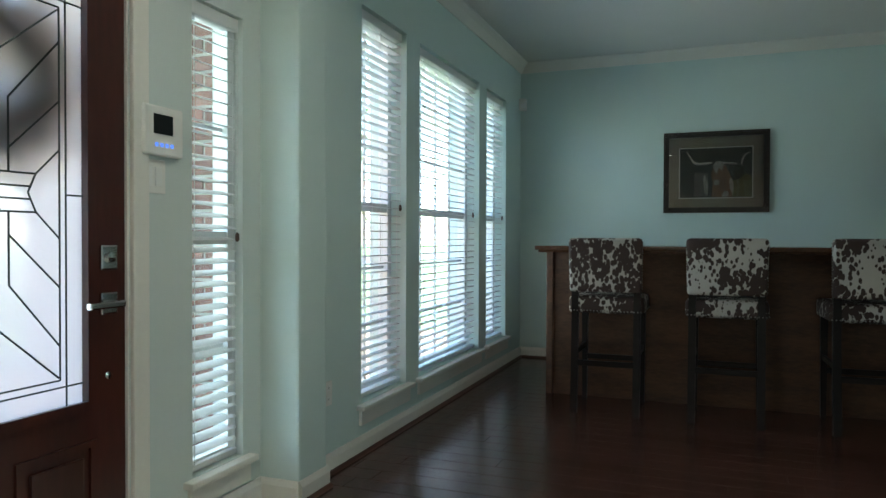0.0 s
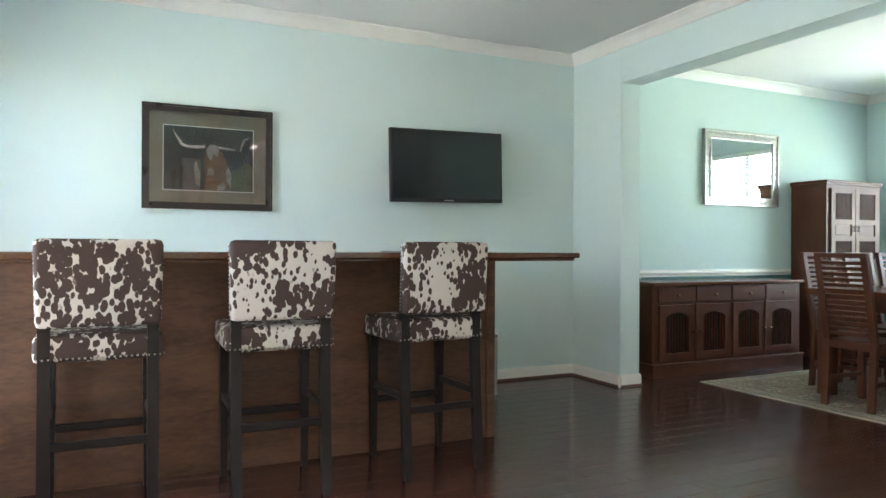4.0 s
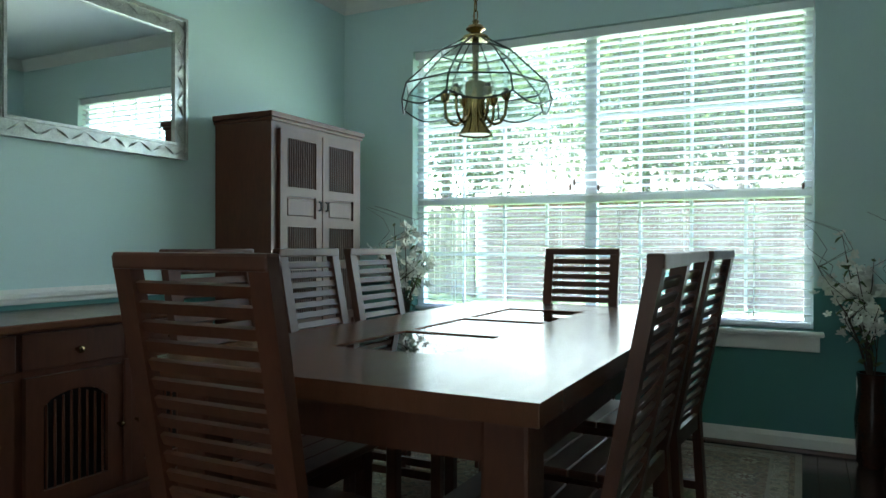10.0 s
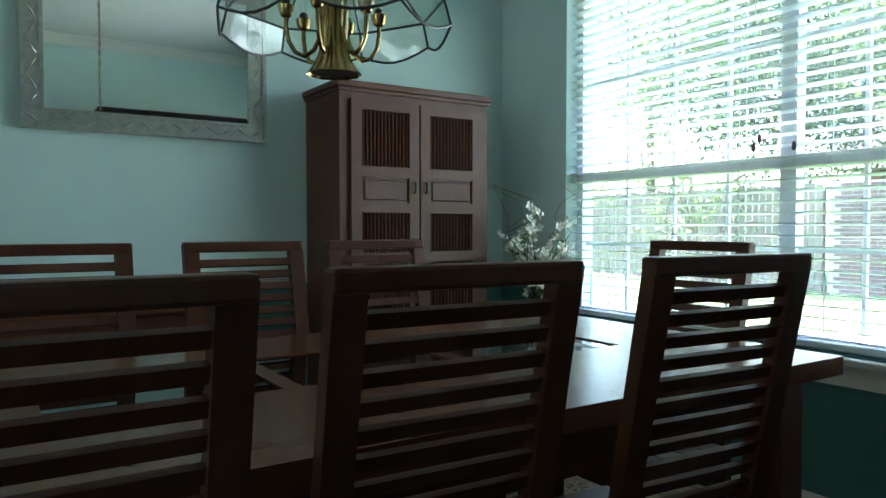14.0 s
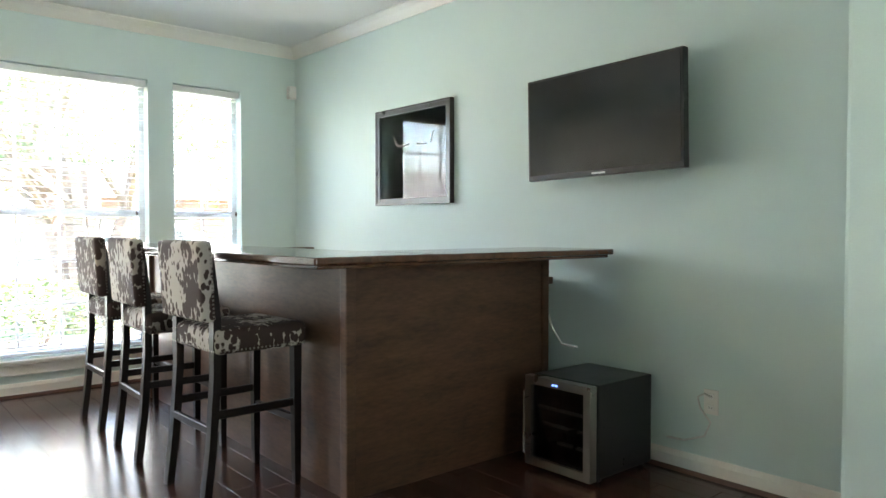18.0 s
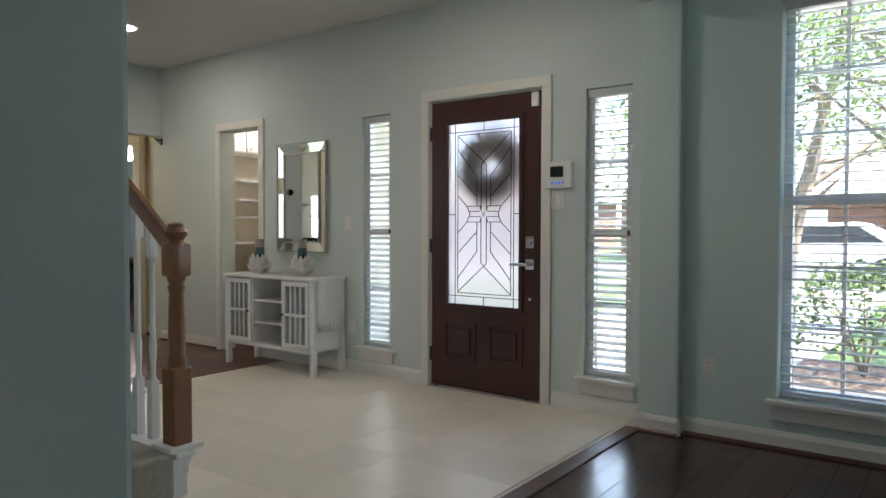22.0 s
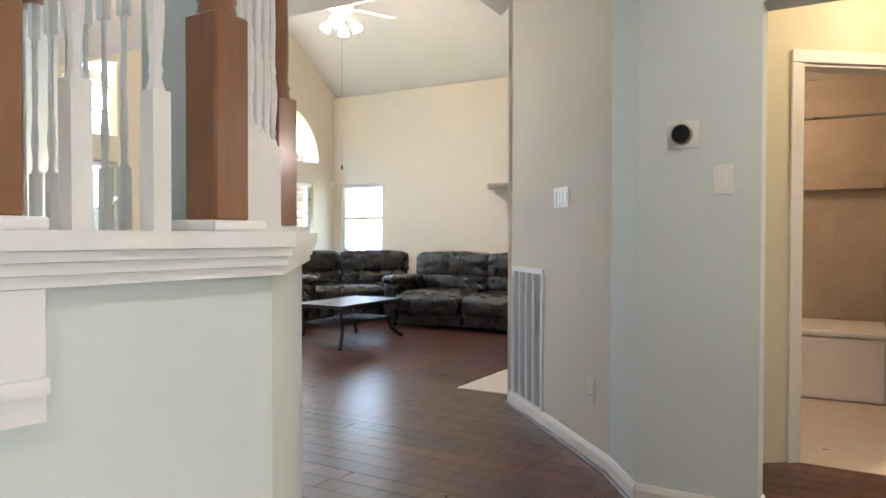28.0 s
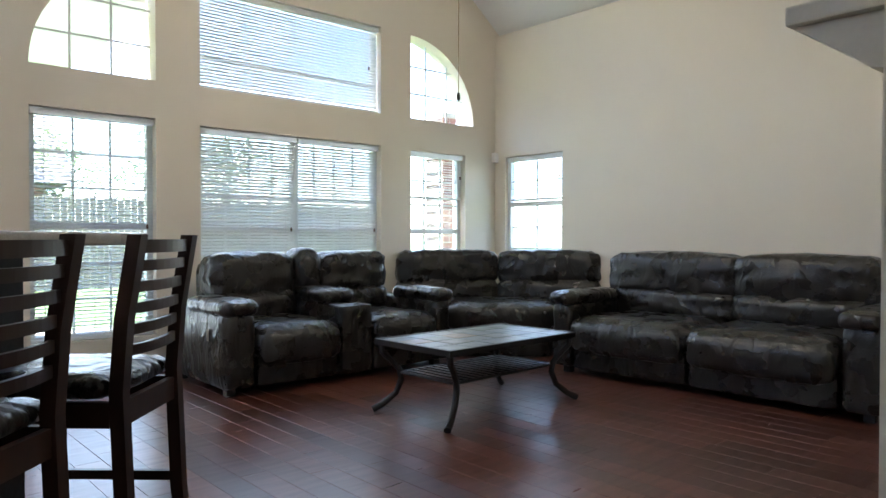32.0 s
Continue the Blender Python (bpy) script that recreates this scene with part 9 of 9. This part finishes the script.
def tree(x, y, h, r, seed, trunks=1, leaves=2600, size=0.16, label="leafy garden tree with a spreading crown", mat=0, low=0.35, name="tree"):
    rnd = random.Random(seed)
    t = thing(name, pose(x, y, GZ), label, "tree", "garden trees")
    wood = bmesh.new()
    tips = []
    for k in range(trunks):
        a = 2 * math.pi * k / trunks + rnd.uniform(-0.4, 0.4)
        lean_ = rnd.uniform(0.25, 0.5) if trunks > 1 else 0.06
        base = Vector((0.12 * math.cos(a), 0.12 * math.sin(a), -0.05)) * (1 if trunks > 1 else 0)
        pts = [base]
        for s in range(1, 7):
            f = s / 6
            pts.append(base + Vector((lean_ * r * f * math.cos(a) + rnd.uniform(-0.05, 0.05) * h * 0.12, lean_ * r * f * math.sin(a) + rnd.uniform(-0.05, 0.05) * h * 0.12, h * 0.72 * f)))
        tube(wood, pts, (0.045 if trunks > 1 else 0.035) * h ** 0.8, 7, [1.2, 0.9, 0.75, 0.6, 0.48, 0.34, 0.2])
        for s in range(9):
            i = rnd.randint(2, 5)
            p = pts[i].lerp(pts[i + 1], rnd.random())
            b = a + rnd.uniform(-1.8, 1.8) if trunks > 1 else rnd.uniform(0, 6.28)
            ln = r * rnd.uniform(0.4, 0.85)
            q = p + Vector((math.cos(b) * ln, math.sin(b) * ln, ln * rnd.uniform(0.25, 0.9)))
            m = p.lerp(q, 0.5) + Vector((0, 0, -0.04 * ln))
            tube(wood, [p, m, q], 0.016 * h ** 0.7, 5, [1, 0.7, 0.25])
            tips += [q, p.lerp(q, 0.75), p.lerp(q, 0.5)]
        tips.append(pts[-1])
    zlow = h * low
    tips = [p for p in tips if p.z > zlow * 0.9]
    crown_mesh = leaf_mesh(tips, leaves, size, r, zlow, rnd)
    crown_mesh.materials.append(M_LEAVES[mat])
    part("trunk", wood, M_BARK, t, smooth=True)
    crown = new("crown", crown_mesh)
    crown.parent = t
    tagged(crown, kind="stuff")
    return t


def shrub(x, y, w, h, seed, label="clipped green shrub in the flower bed", name="shrub", n=1500, size=0.06, mat=1):
    rnd = random.Random(seed)
    s = thing(name, pose(x, y, GZ + 0.03), label, "shrub", "garden shrubs")
    wood, bm = bmesh.new(), bmesh.new()
    for k in range(7):
        a = rnd.uniform(0, 6.28)
        tube(wood, [(0, 0, 0), (0.3 * w * math.cos(a) * 0.5, 0.3 * w * math.sin(a) * 0.5, h * 0.5), (0.4 * w * math.cos(a), 0.4 * w * math.sin(a), h * 0.8)], 0.012, 5, [1, 0.7, 0.3])
    for k in range(n):
        a, el = rnd.uniform(0, 6.28), rnd.uniform(-0.35, 1.57)
        f = 0.75 + 0.3 * rnd.random() + 0.12 * noise.noise(Vector((math.cos(a) * 2 + seed, math.sin(a) * 2, el * 2)))
        p = Vector((w * 0.5 * f * math.cos(a) * math.cos(el) ** 0.6 if math.cos(el) > 0 else 0, w * 0.5 * f * math.sin(a) * math.cos(el) ** 0.6 if math.cos(el) > 0 else 0, h * 0.45 + h * 0.52 * f * math.sin(el)))
        e = Euler((rnd.uniform(-1, 1), rnd.uniform(-1, 1), rnd.uniform(0, 6.28))).to_matrix()
        q = size * rnd.uniform(0.6, 1.3)
        vs = [bm.verts.new(p + e @ Vector(v)) for v in ((0, 0, 0), (q * 0.5, q * 0.35, 0), (q, 0, 0), (q * 0.5, -q * 0.35, 0))]
        bm.faces.new(vs)
    part("stem", wood, M_BARK, s)
    tagged(part("foliage", bm, M_LEAVES[mat], s), kind="stuff")
    return s


tree(4.9, 3.9, 5.2, 2.0, 3, 6, 13000, 0.056, "multi-trunked crape myrtle in the front bed", 1, 0.38)
tree(3.5, 6.8, 5.4, 2.0, 8, 4, 9000, 0.06, "multi-trunked crape myrtle on the front lawn", 0, 0.42)
tree(8.6, 5.5, 6.0, 2.6, 12, 3, 9000, 0.075, "leafy tree in the front garden", 0, 0.2)
tree(0.2, 10.0, 6.5, 2.8, 14, 3, 2800, 0.15, "multi-trunked tree near the street", 0, 0.4)
tree(7.5, 23.5, 9.0, 4.2, 21, 1, 2600, 0.3, "large tree across the street", 0, 0.3)
tree(-6.0, 25.0, 9.0, 4.2, 22, 1, 2600, 0.3, "large tree across the street", 1, 0.3)
tree(16.0, 22.0, 10.0, 5.0, 23, 1, 2600, 0.3, "large tree across the street", 1, 0.25)
shrub(2.45, 2.7, 1.25, 0.95, 1)
shrub(4.0, 2.3, 1.1, 0.75, 2)
shrub(5.4, 2.2, 1.1, 0.8, 5)
shrub(0.95, 2.35, 0.7, 0.6, 6)


def house(x, y, w, d, label, rz=0):
    hs = thing("house", pose(x, y, GZ, 0, 0, rz), label, "house", "houses across the street")
    bm = bmesh.new()
    slab(bm, -w / 2, w / 2, 0, d, 0, 2.9)
    part("wall", bm, M_BRICK, hs)
    bm = bmesh.new()
    e = 0.5
    a = [bm.verts.new(p) for p in ((-w / 2 - e, -e, 2.9), (w / 2 + e, -e, 2.9), (w / 2 + e, d + e, 2.9), (-w / 2 - e, d + e, 2.9))]
    r0, r1 = bm.verts.new((-w / 2 + d * 0.35, d / 2, 5.4)), bm.verts.new((w / 2 - d * 0.35, d / 2, 5.4))
    for f in ((a[0], a[1], r1, r0), (a[2], a[3], r0, r1), (a[1], a[2], r1), (a[3], a[0], r0), tuple(a[::-1])):
        bm.faces.new(f)
    part("roof", bm, M_ROOF, hs)
    bm = bmesh.new()
    slab(bm, -w / 2 - e, w / 2 + e, -e - 0.04, -e - 0.001, 2.72, 2.92)
    part("fascia", bm, M_WHITE, hs)
    for k in range(5):
        x0 = -w / 2 + w * (k + 0.5) / 5
        if k == 2:
            bm = bmesh.new()
            slab(bm, x0 - 0.5, x0 + 0.5, -0.03, -0.002, 0, 2.1)
            part("door", bm, M_WHITE, hs)
            continue
        bm = bmesh.new()
        slab(bm, x0 - 0.75, x0 + 0.75, -0.03, -0.002, 0.8, 2.2)
        wn_ = part("window", bm, M_WHITE, hs)
        for i in range(3):
            bm = bmesh.new()
            slab(bm, x0 - 0.70 + 0.475 * i, x0 - 0.25 + 0.475 * i, -0.04, -0.031, 0.86, 2.14)
            part("pane", bm, M_WINDARK, wn_)
    bm = bmesh.new()
    slab(bm, w * 0.2, w * 0.2 + 0.8, d * 0.5, d * 0.5 + 0.6, 3.5, 6.0)
    part("chimney", bm, M_BRICK, hs)
    return hs


house(-2.0, 29.0, 17, 9, "single-storey red brick house with a grey hip roof")
house(18.0, 29.0, 15, 9, "red brick house with a grey hip roof behind trees")
house(-22.0, 29.0, 15, 9, "red brick house with a grey hip roof far along the street")


def car(x, y, rz, label):
    c = thing("parked_car", pose(x, y, GZ + 0.012, 0, 0, rz), label, "car", "parked cars")
    bm = bmesh.new()
    prof = [(-2.2, 0.35), (-2.25, 0.7), (-2.0, 0.85), (-1.3, 0.92), (-0.6, 1.38), (0.9, 1.42), (1.6, 1.0), (2.15, 0.9), (2.25, 0.6), (2.2, 0.35)]
    prism(bm, prof, -0.85, 0.85, "y")
    bmesh.ops.bevel(bm, geom=bm.edges[:], offset=0.05, segments=2, affect="EDGES")
    part("body", bm, M_CARWHITE, c, smooth=True)
    for s in (-1, 1):
        bm = bmesh.new()
        prism(bm, [(-1.1, 0.93), (-0.55, 1.30), (0.85, 1.33), (1.35, 0.98)], s * 0.852, s * 0.858, "y")
        part("side_window", bm, M_WINDARK, c)
        for wx in (-1.4, 1.4):
            bm = bmesh.new()
            lathe(bm, [(0.20, -0.1), (0.33, -0.1), (0.33, 0.1), (0.20, 0.1)], 20)
            bm.transform(Matrix.Translation((wx, s * 0.80, 0.33)) @ Matrix.Rotation(radians(90), 4, "X"))
            w_ = part("wheel", bm, M_RUBBER, c)
            bm = bmesh.new()
            lathe(bm, [(0.02, -0.105), (0.2, -0.09), (0.2, 0.09), (0.02, 0.105)], 16)
            bm.transform(Matrix.Translation((wx, s * 0.80, 0.33)) @ Matrix.Rotation(radians(90), 4, "X"))
            part("rim", bm, M_STEEL, w_)
    bm = bmesh.new()
    for s in (-1, 1):
        slab(bm, 2.2, 2.262, s * 0.6 - 0.15, s * 0.6 + 0.15, 0.62, 0.76)
    part("headlights", bm, M_WHITE, c)
    return c


car(0.4, 14.3, 0, "white sedan parked at the kerb")
car(8.5, 14.3, 0, "white car parked along the street")

# back garden: plank fence, brick wall, trees, a green bin
fn = thing("garden_fence", pose(9.4, -19.4, GZ), "weathered grey-brown plank fence at the back of the garden", "fence")
bm = bmesh.new()
soft_slab(bm, 0, 0.135, 0, 0.02, 0.03, 2.02, 0.004, 1)
me = finish("plank", bm, M_FENCE)
for k in range(90):
    piece("plank", me, fn, 0.145 * k, 0, 0.02 * ((k * 7) % 3))
for k in range(6):
    bm = bmesh.new()
    slab(bm, 2.4 * k, 2.4 * k + 0.09, -0.11, -0.02, 0, 1.9)
    part("post", bm, M_FENCE, fn)
fn2 = thing("garden_fence", pose(-16.0, -19.4, GZ), "sunlit plank fence behind the family room", "fence")
for k in range(90):
    piece("plank", me, fn2, 0.145 * k, 0, 0.02 * ((k * 5) % 3))
bw = thing("brick_garden_wall", pose(-2.9, -19.6, GZ), "long red brick garden wall at the back of the lawn", "wall", kind="structure")
bm = bmesh.new()
slab(bm, 0, 12.2, 0.0, 0.2, 0, 2.05)
part("mortar", bm, M_MORTAR, bw)
bm = bmesh.new()
for j in range(27):
    for i in range(55):
        x = 0.218 * i + (0.109 if j % 2 else 0.0)
        slab(bm, x + 0.004, x + 0.212, 0.19, 0.206, 0.075 * j + 0.004, 0.075 * j + 0.069)
tagged(part("bricks", bm, M_OLDBRICK, bw), kind="stuff")
gb = thing("garbage_bin", pose(4.6, -18.6, GZ), "green plastic wheeled bin in front of the brick wall", "bin")
bm = bmesh.new()
soft_slab(bm, -0.45, 0.45, -0.3, 0.3, 0.05, 0.92, 0.04, 2)
part("body", bm, M_BIN, gb)
bm = bmesh.new()
soft_slab(bm, -0.48, 0.48, -0.34, 0.32, 0.921, 0.99, 0.03, 2)
part("lid", bm, M_BIN, gb)
bm = bmesh.new()
slab(bm, 0.18, 0.28, 0.301, 0.306, 0.5, 0.62)
part("sticker", bm, M_WHITE, gb)
for x, y, h, r, sd, m_ in ((6.2, -23.0, 9.5, 4.6, 31, 0), (1.2, -22.6, 9.0, 4.4, 32, 0), (-3.0, -29.5, 6.2, 3.6, 33, 1), (-8.5, -30.5, 5.6, 3.4, 34, 0), (-14.5, -30.0, 6.0, 3.6, 35, 1), (11.5, -22.4, 9.0, 4.4, 36, 1), (16.5, -23.0, 9.5, 4.6, 39, 0), (-27.5, -13.0, 6.2, 3.4, 37, 0), (-26.0, -5.0, 6.0, 3.2, 38, 1)):
    tree(x, y, h, r, sd, 1, 42000 if x > -2 and x < 14 else 9000, 0.13, "large leafy tree behind the garden fence", m_, 0.16)
tree(11.2, -18.2, 3.2, 1.2, 41, 3, 1100, 0.10, "young tree in front of the plank fence", 0, 0.3)
tree(3.8, -21.6, 8.0, 3.6, 44, 1, 26000, 0.12, "shade tree behind the brick garden wall", 1, 0.42)
box("neighbour_wall", -9.0, 13.0, -32.0, -28.5, GZ, 2.9, M_BRICK, "neighbouring brick house beyond the back fence", "house")
bm = bmesh.new()
prism(bm, [(-33.0, 2.78), (-27.5, 2.78), (-30.2, 5.4)], -9.6, 13.6, "x")
solid("neighbour_roof", bm, M_ROOF, "grey roof of the house beyond the back fence", "roof")

# ---- floor boards and tiles ----
def boards(floor_name, parent_label, x0, x1, y0, y1, bw_, mat, seed, limit=290):
    """Boards laid along y with staggered ends; those past the limit are joined."""
    rnd = random.Random(seed)
    fl = thing(floor_name, pose(0, 0, 0), parent_label, "floor", kind="structure")
    meshes = {}
    rest = bmesh.new()
    n = 0
    x = x0
    while x < x1 - 0.01:
        w = min(bw_, x1 - x)
        y = y0 - rnd.uniform(0, 1.0)
        while y < y1:
            ln = rnd.choice((0.75, 1.05, 1.35))
            a, b = max(y, y0), min(y + ln, y1)
            if b - a > 0.03:
                if n < limit:
                    key = (round(w, 3), round(b - a, 3))
                    if key not in meshes:
                        bm = bmesh.new()
                        soft_slab(bm, 0.0006, key[0] - 0.0006, 0.0006, key[1] - 0.0006, -0.0038, 0.0, 0.0012, 1)
                        meshes[key] = finish("floor_board", bm, mat)
                    piece("floor_board", meshes[key], fl, x, a, rnd.uniform(-0.0004, 0.0))
                    n += 1
                else:
                    slab(rest, x + 0.0008, x + w - 0.0008, a + 0.0008, b - 0.0008, -0.0038, 0.0)
            y += ln
        x += bw_
    if rest.verts:
        tagged(part("floor_boards_rest", rest, mat, fl), kind="stuff")
    else:
        rest.free()
    return fl


boards("floor_boards_bar", "dark glossy wood floor boards of the bar room", 1.62, 5.55, -5.0, -0.08, 0.127, M_FLOOR, 1)
boards("floor_boards_dining", "dark glossy wood floor boards of the dining room", 1.87, 5.62, -8.87, -5.0, 0.127, M_FLOOR, 2)
boards("floor_boards_family", "dark reddish wood floor boards of the family room", -9.12, -4.0, -8.25, -3.143, 0.127, M_REDFLOOR, 3)
boards("floor_boards_hall", "dark reddish wood floor boards of the hall", -5.2, -1.6, -4.6, 0.1, 0.127, M_REDFLOOR, 4, 280)
tl = thing("floor_tiles_foyer", pose(0, 0, 0), "pale cream stone floor tiles of the foyer", "floor", kind="structure")
bm = bmesh.new()
soft_slab(bm, 0.0006, 0.3444, 0.0006, 0.3444, -0.0038, 0.0, 0.0005, 1)
me = finish("tile", bm, M_TILE)
for i in range(10):
    for j in range(10):
        x, y = -1.585 + 0.345 * i, 0.03 - 0.345 * (j + 1)
        if x < 1.5 and y > -3.4:
            if x + 0.345 > 1.6:
                continue
            piece("tile", me, tl, x, y, 0)
box("threshold_strip", 1.555, 1.64, -3.3, -0.16, -0.003, 0.008, M_SHOE, "dark wood strip between tile and wood floors", "threshold", kind="structure", r=0.003)
